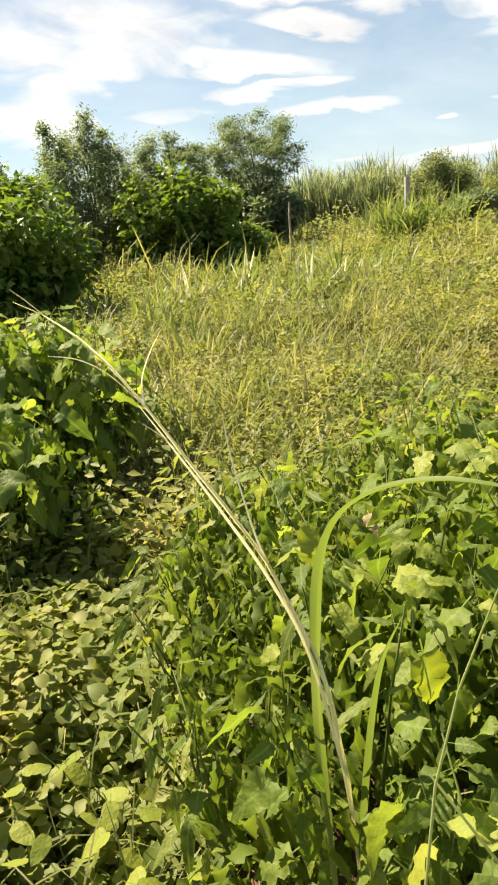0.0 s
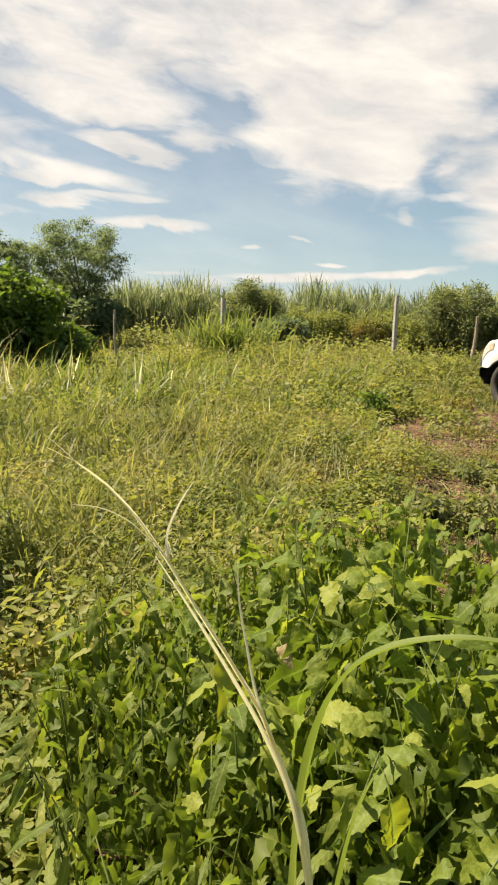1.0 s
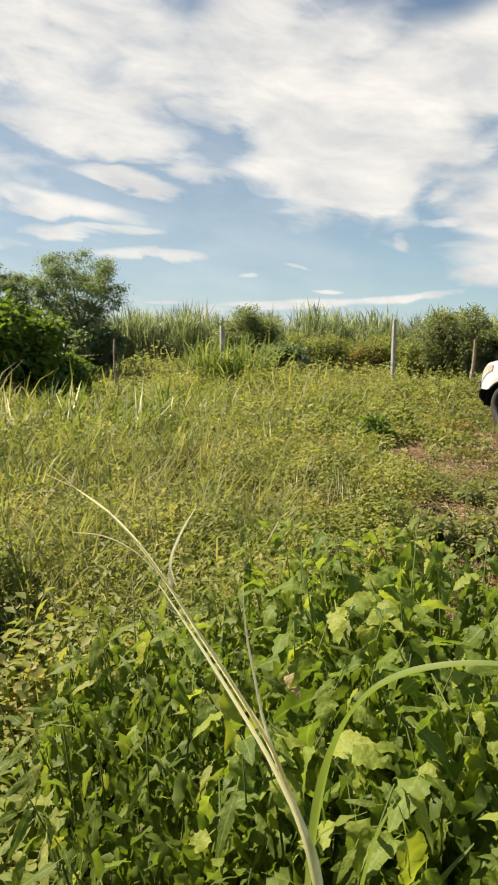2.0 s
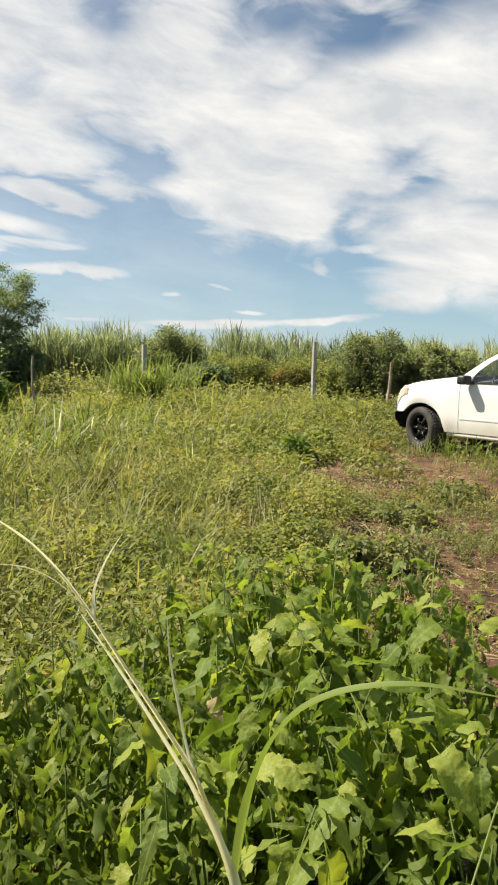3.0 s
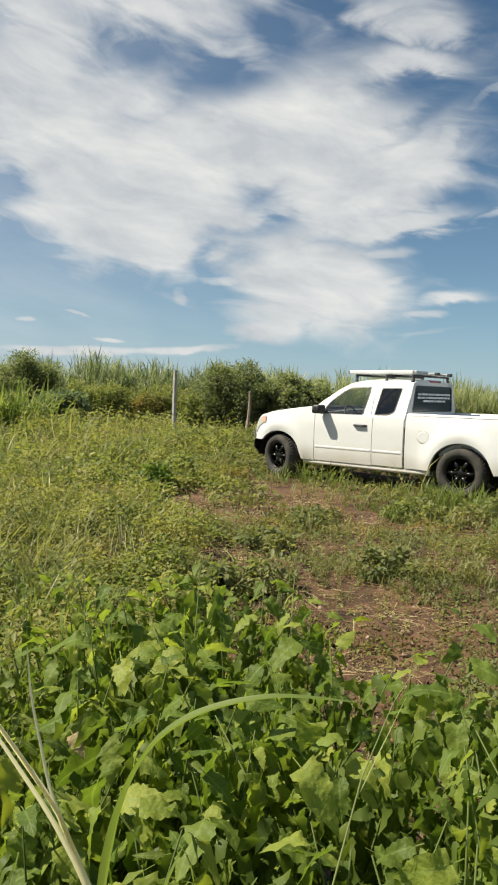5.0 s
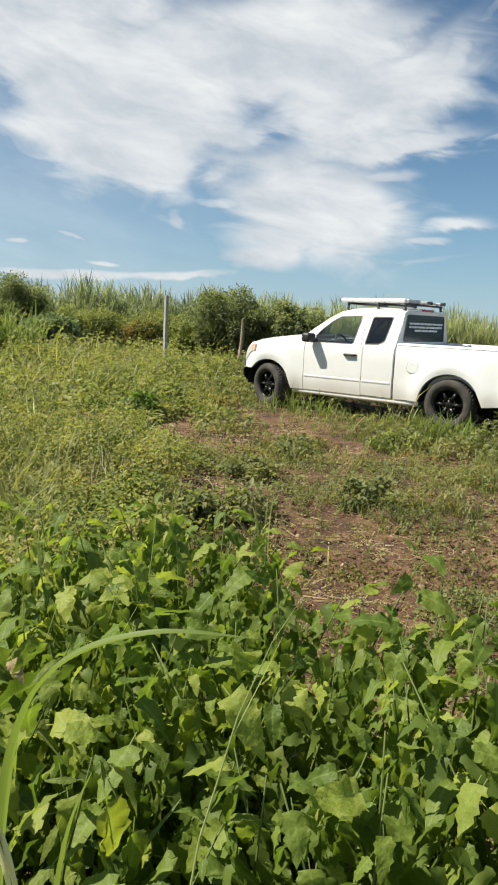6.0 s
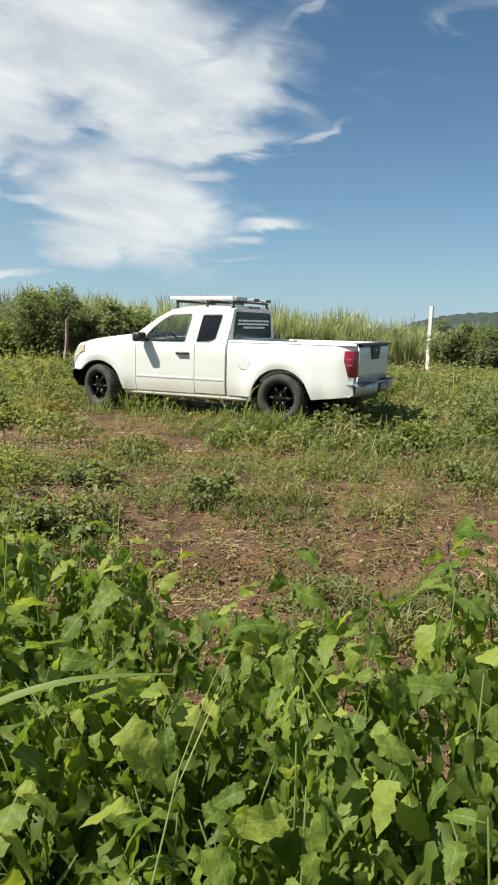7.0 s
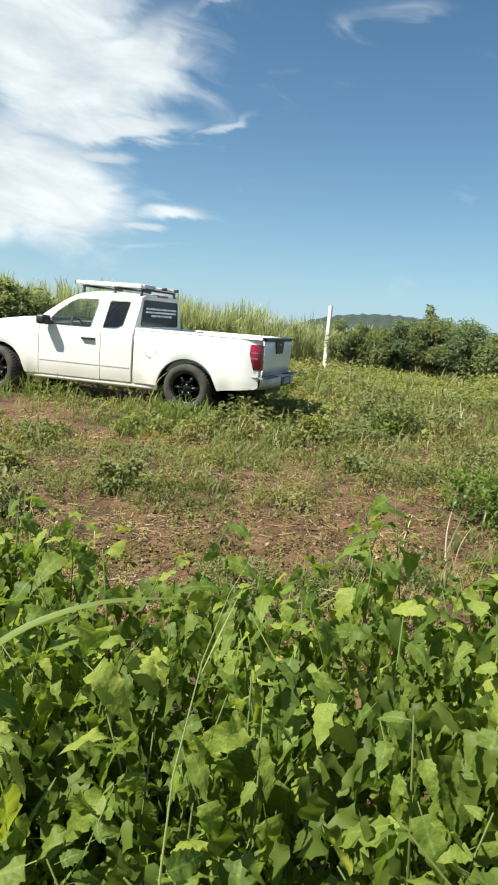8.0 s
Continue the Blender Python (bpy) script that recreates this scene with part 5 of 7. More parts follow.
def leafy_weed(x, y, height, g, leaf_size=0.091, main="green", group="leafy weeds in front", label="leafy green weed with broad toothed leaves"):
    z0 = float(ground_height(x, y))
    plant = new("leafy_weed")
    tagged(plant, label, "weed", group)
    lean = g.normal(0, 0.13, 2)
    near = min(1.0, 0.50 + 0.31 * math.hypot(x, y))
    at_ = lambda s: Vector((lean[0] * s * s * height * 1.4, lean[1] * s * s * height * 1.4, height * s))
    bm = bmesh.new()
    tube(bm, [at_(s) + Vector((0, 0, -0.03 if s == 0 else 0)) for s in (0, 0.25, 0.5, 0.75, 1.0)], [0.0045, 0.004, 0.0034, 0.0026, 0.0014], 5)
    part("stem", bm, STEM, plant, smooth=True)
    s, a = g.uniform(0.40, 0.47), g.uniform(0, 6.28)
    while s < 1.0:
        for opp in (0, math.pi):
            if g.uniform() < 0.08:
                continue
            size = leaf_size * min(1.5, max(0.5, g.lognormal(-0.05, 0.28))) * (1.0 if s < 0.85 else 1.0 - 1.8 * (s - 0.85)) * near
            roll_kind = g.uniform()
            kind = main if roll_kind < 0.985 else "yellow"
            ob = new("leaf", LEAF_MESHES[kind][int(g.integers(0, 6))])
            ob.parent = plant
            yaw = a + opp + g.normal(0, 0.35)
            pitch = g.normal(-0.62, 0.40) + (0.6 if s > 0.93 else 0.0)
            off = Vector((math.cos(yaw), math.sin(yaw), 0)) * size * (0.22 + g.uniform(0.0, 0.35))
            ob.matrix_basis = Matrix.Translation(at_(s) + off + Vector((0, 0, 0.01))) @ Euler((g.normal(0, 0.5), -pitch, yaw)).to_matrix().to_4x4() @ Matrix.Scale(size, 4)
            if kind == "yellow":
                tagged(ob, "yellowed leaf")
        a += math.pi / 2 + g.normal(0, 0.25)
        s += g.uniform(0.037, 0.056) / height
    plant.matrix_basis = pose(x, y, z0, 0, 0, 0)
    return plant


def bank_edge(h):
    """How far out the bank of weeds reaches at a heading."""
    return np.interp(h, [0, 5, 12, 20, 28, 34, 42, 52, 64, 80, 100], [2.2, 2.3, 2.3, 2.4, 2.65, 2.6, 2.2, 1.8, 1.8, 1.9, 1.9])


def bank_height(x, y):
    h = np.degrees(np.arctan2(x, y))
    r = np.hypot(x, y)
    return np.interp(h, [0, 8, 20, 30, 40, 55, 70, 100], [0.58, 0.72, 0.84, 0.98, 0.96, 1.05, 1.18, 1.20]) * np.interp(r, [0.7, 1.0, 1.4, 2.6], [0.72, 0.90, 1.0, 1.0]) * np.where((h > 42) & (r > 1.45), 0.98, 1.0)


def in_bank(x, y, margin=0.0):
    h, r = np.degrees(np.arctan2(x, y)), np.hypot(x, y)
    left = np.interp(r, [0.5, 1.0, 1.4, 1.9, 2.4], [20, 13, 7, 2, 2])
    return (h > left - margin * 20) & (h < 100) & (r < bank_edge(h) + margin) & (r > 0.72)


g = np.random.default_rng(5)
spots = []
tries = 0
while len(spots) < 285 and tries < 20000:
    tries += 1
    x, y = g.uniform(-0.1, 2.6), g.uniform(-0.35, 2.7)
    if not in_bank(np.array(x), np.array(y)):
        continue
    if min((math.hypot(x - p[0], y - p[1]) for p in spots), default=9) < 0.102:
        continue
    spots.append((x, y))
for x, y in spots:
    turned = math.degrees(math.atan2(x, y)) + g.normal(0, 4)
    if turned < 24:
        leafy_weed(x, y, float(bank_height(np.array(x), np.array(y))) * g.uniform(0.86, 1.08), g, 0.098, "narrow", label="leafy weed with narrow drooping green leaves")
    else:
        leafy_weed(x, y, float(bank_height(np.array(x), np.array(y))) * g.uniform(0.86, 1.01), g)
# the weed bush with hanging leaves further left
for k in range(60):
    x, y = g.uniform(-1.7, -0.3), g.uniform(3.05, 4.3)
    leafy_weed(x, y, g.uniform(0.8, 1.1) * (1.0 if x < -0.5 else 0.85), g, 0.155, "green", "weeds of the shaded clump", "tall dark green weed with drooping leaves")
for k in range(30):
    x, y = g.uniform(-1.55, -0.62), g.uniform(2.5, 3.1)
    leafy_weed(x, y, g.uniform(0.72, 0.9) * (1.0 if x < -0.8 else 0.9), g, 0.135, "green", "weeds of the shaded clump", "tall dark green weed with drooping leaves")


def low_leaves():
    """The lower leaves under the weeds, their shade put into a darker green."""
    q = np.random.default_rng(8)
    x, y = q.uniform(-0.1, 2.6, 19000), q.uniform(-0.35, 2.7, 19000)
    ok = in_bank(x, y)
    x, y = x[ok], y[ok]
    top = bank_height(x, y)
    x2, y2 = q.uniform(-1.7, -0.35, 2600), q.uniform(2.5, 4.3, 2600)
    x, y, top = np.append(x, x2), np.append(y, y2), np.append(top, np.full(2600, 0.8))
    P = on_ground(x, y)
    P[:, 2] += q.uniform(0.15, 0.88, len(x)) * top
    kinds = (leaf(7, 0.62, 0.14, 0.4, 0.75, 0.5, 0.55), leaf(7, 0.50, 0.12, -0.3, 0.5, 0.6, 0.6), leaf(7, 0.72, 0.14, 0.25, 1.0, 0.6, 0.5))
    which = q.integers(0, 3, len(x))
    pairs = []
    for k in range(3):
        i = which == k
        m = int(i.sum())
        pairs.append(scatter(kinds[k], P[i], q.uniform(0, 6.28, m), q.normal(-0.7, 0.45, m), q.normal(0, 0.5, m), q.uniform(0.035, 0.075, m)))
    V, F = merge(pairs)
    tagged(put_mesh("undergrowth", fast_mesh("undergrowth", V, F, None, True), WEED_SHADE), "lower leaves of the foreground weeds with shade put into their darker green", "undergrowth", kind="stuff")


low_leaves()


def add_leaf(plant, place, size, yaw, pitch, roll, kind, label):
    ob = new("leaf", LEAF_MESHES[kind][int(g.integers(0, 6))])
    ob.parent = plant
    ob.matrix_basis = Matrix.Translation(Vector(place) - plant.matrix_basis.translation) @ Euler((roll, -pitch, yaw)).to_matrix().to_4x4() @ Matrix.Scale(size, 4)
    tagged(ob, label)


# plants that stand out: yellowing, withered and large-leaved ones
yellowing = leafy_weed(0.82, 1.55, 0.90, g, 0.09, label="leafy weed with yellowing top leaves")
for k, (dx, dy, z, size) in enumerate(((-0.02, -0.06, 0.96, 0.095), (0.05, -0.05, 0.90, 0.08), (-0.06, -0.03, 1.0, 0.07), (0.02, -0.08, 0.82, 0.085))):
    add_leaf(yellowing, (0.82 + dx, 1.55 + dy, z), size, -1.9 + 0.9 * k, -0.4, 0.4, "yellow", "yellowed leaf")
withered = leafy_weed(0.66, 1.44, 0.80, g, 0.085, label="leafy weed with a withered brown leaf")
add_leaf(withered, (0.65, 1.40, 0.85), 0.055, -1.6, -0.3, 0.3, "brown", "withered brown leaf")
big = leafy_weed(0.90, 1.04, 0.86, g, 0.10, label="leafy weed with large bright toothed leaves")
for k, (dx, dy, z, size) in enumerate(((-0.16, -0.06, 0.86, 0.11), (0.02, -0.10, 0.92, 0.11), (-0.04, -0.12, 0.80, 0.12), (0.10, -0.02, 0.95, 0.11), (-0.10, 0.02, 0.93, 0.10))):
    add_leaf(big, (0.90 + dx, 1.04 + dy, z), size, -2.6 + 1.1 * k, -0.25, 0.25, "green", "large bright green leaf")
sprig = leafy_weed(1.56, 1.45, 0.74, g, 0.06, label="thin weed with one upright yellow leaf")
add_leaf(sprig, (1.55, 1.44, 0.74), 0.085, -2.2, 1.2, 0.3, "yellow", "upright yellow leaf")


# ---- field growth ----
def leftness(x, y):
    """1 in the rank growth on the left of the field, 0 on the trodden ground by the truck."""
    return 1 / (1 + np.exp((np.degrees(np.arctan2(x, y)) - 26) / 5.0))


def cover(n, r0, r1, template, size, tall, seed, h0=-26, h1=86, share=0.03):
    q = np.random.default_rng(seed)
    r = np.sqrt(q.uniform(r0 * r0, r1 * r1, n))
    h = np.radians(q.uniform(h0, h1, n))
    x, y = r * np.sin(h), r * np.cos(h)
    left = leftness(x, y)
    keep = q.uniform(size=n) > bareness(x, y)
    keep &= q.uniform(size=n) < share + (1 - share) * left
    keep &= q.uniform(size=n) < 0.12 + 1.35 * patchy(x, y, 1.7, 2.0)
    keep &= ~in_bank(x, y, -0.1) & ~under_truck(x, y)
    x, y, left = x[keep], y[keep], left[keep]
    m = len(x)
    P = on_ground(x, y)
    P[:, 2] += q.uniform(0.02, 1.0, m) * tall * (0.42 + 0.58 * left) * (0.35 + 1.5 * patchy(x, y, 2.9, 5.0) ** 2 + 0.4 * patchy(x, y, 0.9, 1.0)) * trodden(x, y)
    return scatter(template, P, q.uniform(0, 6.28, m), q.normal(0.05, 0.4, m), q.normal(0, 0.4, m), q.uniform(0.6, 1.35, m) * size)


V, F = merge([cover(14000, 0.6, 2.8, ROUND, 0.046, 0.28, 79, -40, 16), cover(11000, 0.7, 3.0, ROUND, 0.036, 0.30, 81, -30, 60)])
V2, F2 = cover(24000, 2.8, 5.0, leaf(2, 0.8, 0.0, 0.4, 0.5), 0.037, 0.30, 80, -26, 60)
V, F = merge([(V, F), (V2, F2)])
tagged(put_mesh("creeping_weeds", fast_mesh("creeping_weeds", V, F, None, True), COVER), "dense creeping weeds with small yellow-green leaves", "weeds", kind="stuff")
V, F = merge([cover(18000, 4.5, 10, OVAL, 0.050, 0.24, 82, -26, 45)])
tagged(put_mesh("leafy_weeds", fast_mesh("leafy_weeds", V, F), COVER), "low leafy weeds over the near field", "weeds", kind="stuff")
V, F = merge([cover(52000, 10, 22, OVAL, 0.095, 0.30, 83, -26, 86, 0.5), cover(12000, 7, 11, OVAL, 0.05, 0.3, 88, 50, 86, 0.5), cover(26000, 20, 25.5, OVAL, 0.11, 0.62, 84, -26, 86, 0.5), cover(26000, 15.0, 20.5, OVAL, 0.075, 0.72, 87, 54, 84, 0.8)])
tagged(put_mesh("field_weeds", fast_mesh("field_weeds", V, F), FAR_WEED), "rank green weeds over the far field", "weeds", kind="stuff")
V, F = merge([cover(9000, 0.0, 6, OVAL, 0.11, 0.22, 85, 86, 334, 1.0), cover(20000, 6, 26, OVAL, 0.24, 0.35, 89, 86, 334, 1.0), cover(22000, 26, 70, OVAL, 0.40, 0.5, 86, -180, 180, 1.0)])
tagged(put_mesh("outer_weeds", fast_mesh("outer_weeds", V, F), FAR_WEED), "green weeds over the land all round", "weeds", kind="stuff")


def herb(seed, leaves, slim, broad=1.0):
    """A small upright herb of height 1: a stem with leaves all the way up."""
    q = np.random.default_rng(seed)
    s = np.linspace(0.12, 1.0, leaves)
    yaw = np.arange(leaves) * 2.4 + q.normal(0, 0.3, leaves)
    P = np.stack([0.05 * s * np.cos(seed), 0.05 * s * np.sin(seed), s], -1) + np.stack([np.cos(yaw), np.sin(yaw), 0 * yaw], -1) * q.uniform(0.02, 0.16, leaves)[:, None]
    V, F = scatter(diamond(slim, 0.08, 0.2), P, yaw, q.normal(0.15, 0.4, leaves), q.normal(0, 0.4, leaves), q.uniform(0.7, 1.25, leaves) * (0.165 - 0.06 * s) * broad)
    stem = np.array([[-0.012, 0, 0], [0.012, 0, 0], [0.05 * math.cos(seed), 0.05 * math.sin(seed), 1.0]])
    return merge([(V, F), (stem, np.array([[0, 1, 2]]))])


def herbs(n, r0, r1, height, seed, h0=-26, h1=86, broad=1.0):
    q = np.random.default_rng(seed)
    r = np.sqrt(q.uniform(r0 * r0, r1 * r1, n))
    h = np.radians(q.uniform(h0, h1, n))
    x, y = r * np.sin(h), r * np.cos(h)
    left = leftness(x, y)
    clump = patchy(x, y, 2.1, 3.0) * 0.6 + patchy(x, y, 5.3, 1.2) * 0.6
    keep = (q.uniform(size=n) > bareness(x, y) * 0.97) & (q.uniform(size=n) < 0.1 + 1.3 * clump) & ~in_bank(x, y, 0.0) & ~under_truck(x, y)
    x, y, left, clump = x[keep], y[keep], left[keep], clump[keep]
    which = q.integers(0, 4, len(x))
    pairs = []
    for k in range(4):
        i = which == k
        m = int(i.sum())
        P = on_ground(x[i], y[i])
        pairs.append(scatter(herb(k + 3, (23, 26, 21, 24)[k], (0.6, 0.4, 0.75, 0.5)[k], broad), P, q.uniform(0, 6.28, m), q.normal(0, 0.15, m), q.normal(0, 0.15, m), height * q.uniform(0.5, 1.25, m) * (0.42 + 0.58 * left[i]) * (0.22 + 1.4 * clump[i]) * trodden(x[i], y[i])))
    return merge(pairs)


V, F = merge([herbs(2600, 2.2, 8, 0.32, 101, -26, 30), herbs(2000, 8, 15, 0.36, 102, -26, 34, 1.2), herbs(1100, 15, 24, 0.42, 103, -26, 86, 1.25), herbs(500, 1.5, 12, 0.3, 106, 90, 330, 1.8)])
tagged(put_mesh("field_herbs", fast_mesh("field_herbs", V, F), HERB), "clumps of small upright leafy field herbs", "weeds", kind="stuff")
V, F = merge([herbs(2000, 2.4, 8, 0.25, 104, 22, 86, 1.15), herbs(1300, 8, 16, 0.40, 105, 30, 86, 1.2)])
tagged(put_mesh("low_herbs", fast_mesh("low_herbs", V, F), SHORT_HERB), "low grey-green herbs between bare soil patches", "weeds", kind="stuff")


def mounds(n, r0, r1, h0, h1, wide, tall, size, slim, seed, leaves=150):
    """Weeds that grow in many small rounded mounds, with darker hollows between them."""
    q = np.random.default_rng(seed)
    r = np.sqrt(q.uniform(r0 * r0, r1 * r1, n))
    h = np.radians(q.uniform(h0, h1, n))
    x, y = r * np.sin(h), r * np.cos(h)
    keep = (q.uniform(size=n) > bareness(x, y) * 1.2) & ~in_bank(x, y, 0.15) & ~under_truck(x, y)
    x, y = x[keep], y[keep]
    m = len(x)
    R = wide * q.lognormal(0, 0.3, m)
    H = tall * q.lognormal(0, 0.35, m) * (0.5 + patchy(x, y, 0.9, 8.0)) * trodden(x, y)
    owner = np.repeat(np.arange(m), leaves)
    k = len(owner)
    a, u = q.uniform(0, math.tau, k), np.sqrt(q.uniform(0, 1, k))
    rim = 1 + 0.3 * np.sin(3 * a + owner) + 0.2 * np.sin(5 * a + 2 * owner)
    px_, py_ = x[owner] + R[owner] * u * rim * np.cos(a), y[owner] + R[owner] * u * rim * np.sin(a)
    P = on_ground(px_, py_)
    P[:, 2] += H[owner] * (np.sqrt(1 - 0.97 * u * u) * q.uniform(0.55, 1.12, k))
    return scatter(diamond(slim, 0.1, 0.25), P, a + q.normal(0, 0.8, k), 0.75 - 1.1 * u + q.normal(0, 0.45, k), q.normal(0, 0.5, k), size * q.uniform(0.6, 1.4, k))


V, F = merge([mounds(330, 4.0, 9.5, -20, 32, 0.24, 0.24, 0.045, 0.55, 171), mounds(300, 9, 16, -16, 34, 0.36, 0.34, 0.07, 0.5, 172)])
tagged(put_mesh("mounded_weeds", fast_mesh("mounded_weeds", V, F), HERB), "small rounded mounds of yellow-green field weeds", "weeds", kind="stuff")
V, F = merge([mounds(130, 3.4, 9, 24, 84, 0.22, 0.12, 0.036, 0.5, 173), mounds(260, 8.5, 18, 28, 84, 0.40, 0.26, 0.07, 0.5, 174)])
tagged(put_mesh("matted_weeds", fast_mesh("matted_weeds", V, F), SHORT_HERB), "low mats of grey-green weeds on the trodden field", "weeds", kind="stuff")
V, F = merge([mounds(60, 5.0, 12, 4, 36, 0.24, 0.26, 0.04, 0.45, 175), mounds(80, 3.6, 9, 30, 82, 0.24, 0.10, 0.036, 0.4, 177, 110), mounds(50, 8, 15, 30, 80, 0.35, 0.22, 0.05, 0.4, 176)])
tagged(put_mesh("seeding_weeds", fast_mesh("seeding_weeds", V, F), RUSTY), "rusty brown seeding weeds in small clumps", "weeds", kind="stuff")


def short_tufts(n, r0, r1, height, seed, h0, h1):
    """Many small tufts of green grass."""
    q = np.random.default_rng(seed)
    tpl = merge([scatter(blade(3, 0.06, q.uniform(0.7, 2.8), 0.15), np.array([[q.normal(0, 0.22), q.normal(0, 0.22), 0]]), np.array([q.uniform(0, 6.28)]), np.array([q.normal(0, 0.25)]), np.array([q.normal(0, 0.25)]), np.array([q.uniform(0.5, 1.2)])) for k in range(18)])
    r = np.sqrt(q.uniform(r0 * r0, r1 * r1, n))
    h = np.radians(q.uniform(h0, h1, n))
    x, y = r * np.sin(h), r * np.cos(h)
    keep = (q.uniform(size=n) > bareness(x, y) * 0.95) & (q.uniform(size=n) < 1.9 * patchy(x, y, 1.9, 6.0) - 0.35) & ~in_bank(x, y, 0.05) & ~under_truck(x, y)
    x, y = x[keep], y[keep]
    m = len(x)
    return scatter(tpl, on_ground(x, y), q.uniform(0, 6.28, m), q.normal(0, 0.1, m), q.normal(0, 0.1, m), height * q.uniform(0.5, 1.5, m) * trodden(x, y))


V, F = merge([short_tufts(500, 0.5, 12, 0.2, 114, 86, 334), short_tufts(1900, 2.6, 13, 0.16, 111, 22, 86), short_tufts(500, 3, 13, 0.34, 112, -26, 26), short_tufts(500, 12, 24, 0.36, 113, -26, 86)])
tagged(put_mesh("short_grass", fast_mesh("short_grass", V, F), HERB_GREEN), "small uneven tufts of green grass", "grass", kind="stuff")


def grass(n, r0, r1, length, width, seed, keep_right=0.95, segs=4):
    q = np.random.default_rng(seed)
    r = np.sqrt(q.uniform(r0 * r0, r1 * r1, n))
    h = np.radians(q.uniform(-26, 86, n))
    x, y = r * np.sin(h), r * np.cos(h)
    left = leftness(x, y)
    keep = q.uniform(size=n) > bareness(x, y) * 0.9
    keep &= q.uniform(size=n) < keep_right + (1 - keep_right) * left
    keep &= q.uniform(size=n) < 0.25 + 1.1 * patchy(x, y, 2.3, 4.0)
    keep &= ~in_bank(x, y, -0.1) & ~under_truck(x, y)
    x, y, left = x[keep], y[keep], left[keep]
    m = len(x)
    pairs = []
    which = q.integers(0, 4, m)
    for k in range(4):
        i = which == k
        c = i.sum()
        tpl = blade(segs, width, (0.9, 1.6, 2.2, 2.8)[k], 0.1)
        P = on_ground(x[i], y[i])
        P[:, 2] -= 0.01
        pairs.append(scatter(tpl, P, q.uniform(0, 6.28, c), q.normal(0, 0.25, c), q.normal(0, 0.25, c), length * q.uniform(0.4, 1.3, c) * (0.6 + 0.5 * left[i]) * (0.45 + 1.5 * patchy(x[i], y[i], 3.1, 1.0) ** 2) * trodden(x[i], y[i])))
    return merge(pairs)


V, F = merge([grass(24000, 2.0, 8.5, 0.25, 0.022, 91, 0.34, 3), grass(8000, 5, 12, 0.24, 0.026, 95, 0.85, 3), grass(24000, 8, 26, 0.44, 0.032, 92, 0.7, 3), grass(8000, 2.5, 14, 0.42, 0.018, 96, 0.1, 3)])
tagged(put_mesh("grass", fast_mesh("grass", V, F), GRASS), "uneven yellow-green wild grass", "grass", kind="stuff")
V, F = merge([grass(4200, 0.9, 2.7, 0.34, 0.016, 99, 0.02), grass(12000, 2.2, 9, 0.44, 0.014, 97, 0.02), grass(7000, 8, 19, 0.56, 0.022, 98, 0.04, 3)])
tagged(put_mesh("thin_grass", fast_mesh("thin_grass", V, F), GRASS_SUN), "thin arching yellow-green grass with sunlight put into its colour", "grass", kind="stuff")
V, F = merge([grass(3500, 1.5, 9, 0.42, 0.014, 93, 0.6), grass(7000, 9, 26, 0.7, 0.018, 94, 0.5, 3)])
tagged(put_mesh("dry_grass", fast_mesh("dry_grass", V, F), GRASS_DRY), "scattered pale dry grass blades", "grass", kind="stuff")


def shaggy_grass(n, r0, r1, h0, h1, length, width, seed, blades=34):
    """Loose clumps of thin arching blades that fall outwards."""
    q = np.random.default_rng(seed)
    r = np.sqrt(q.uniform(r0 * r0, r1 * r1, n))
    h = np.radians(q.uniform(h0, h1, n))
    x, y = r * np.sin(h), r * np.cos(h)
    keep = (q.uniform(size=n) > bareness(x, y)) & (q.uniform(size=n) < 2.2 * patchy(x, y, 1.1, 7.0) - 0.3) & ~in_bank(x, y, 0.1) & ~under_truck(x, y)
    x, y = x[keep], y[keep]
    which = q.integers(0, 4, len(x))
    pairs = []
    for k in range(4):
        tpl = merge([scatter(blade(4, width, q.uniform(0.5, 2.5), q.uniform(0.05, 0.4), 0.6), np.array([[q.normal(0, 0.13), q.normal(0, 0.13), -0.02]]), np.array([q.uniform(0, 6.28)]), np.array([q.normal(0, 0.15)]), np.array([q.normal(0, 0.15)]), np.array([q.uniform(0.45, 1.2)])) for j in range(blades)])
        i = which == k
        m = int(i.sum())
        pairs.append(scatter(tpl, on_ground(x[i], y[i]), q.uniform(0, 6.28, m), q.normal(0, 0.08, m), q.normal(0, 0.08, m), length * q.uniform(0.5, 1.25, m) * trodden(x[i], y[i])))
    return merge(pairs)


V, F = merge([shaggy_grass(520, 2.7, 8, -24, 22, 0.55, 0.02, 141), shaggy_grass(240, 7.5, 15, -24, 26, 0.62, 0.032, 142, 26)])
tagged(put_mesh("shaggy_grass", fast_mesh("shaggy_grass", V, F), GRASS_SUN), "shaggy clumps of thin arching grass with sunlight put into its colour", "grass", kind="stuff")

V, F = shaggy_grass(360, 7.5, 16, -24, 28, 0.5, 0.04, 144, 26)
tagged(put_mesh("rank_grass", fast_mesh("rank_grass", V, F), SEDGE), "low rank clumps of darker green grass", "grass", kind="stuff")
V, F = merge([shaggy_grass(200, 7, 16, 26, 84, 0.34, 0.05, 143, 22), shaggy_grass(420, 3.6, 9, 26, 84, 0.22, 0.034, 146, 24), shaggy_grass(260, 13, 20, 50, 86, 0.5, 0.05, 145, 22)])
tagged(put_mesh("dull_grass", fast_mesh("dull_grass", V, F), HERB_GREEN), "dull green grass clumps on the trodden field", "grass", kind="stuff")

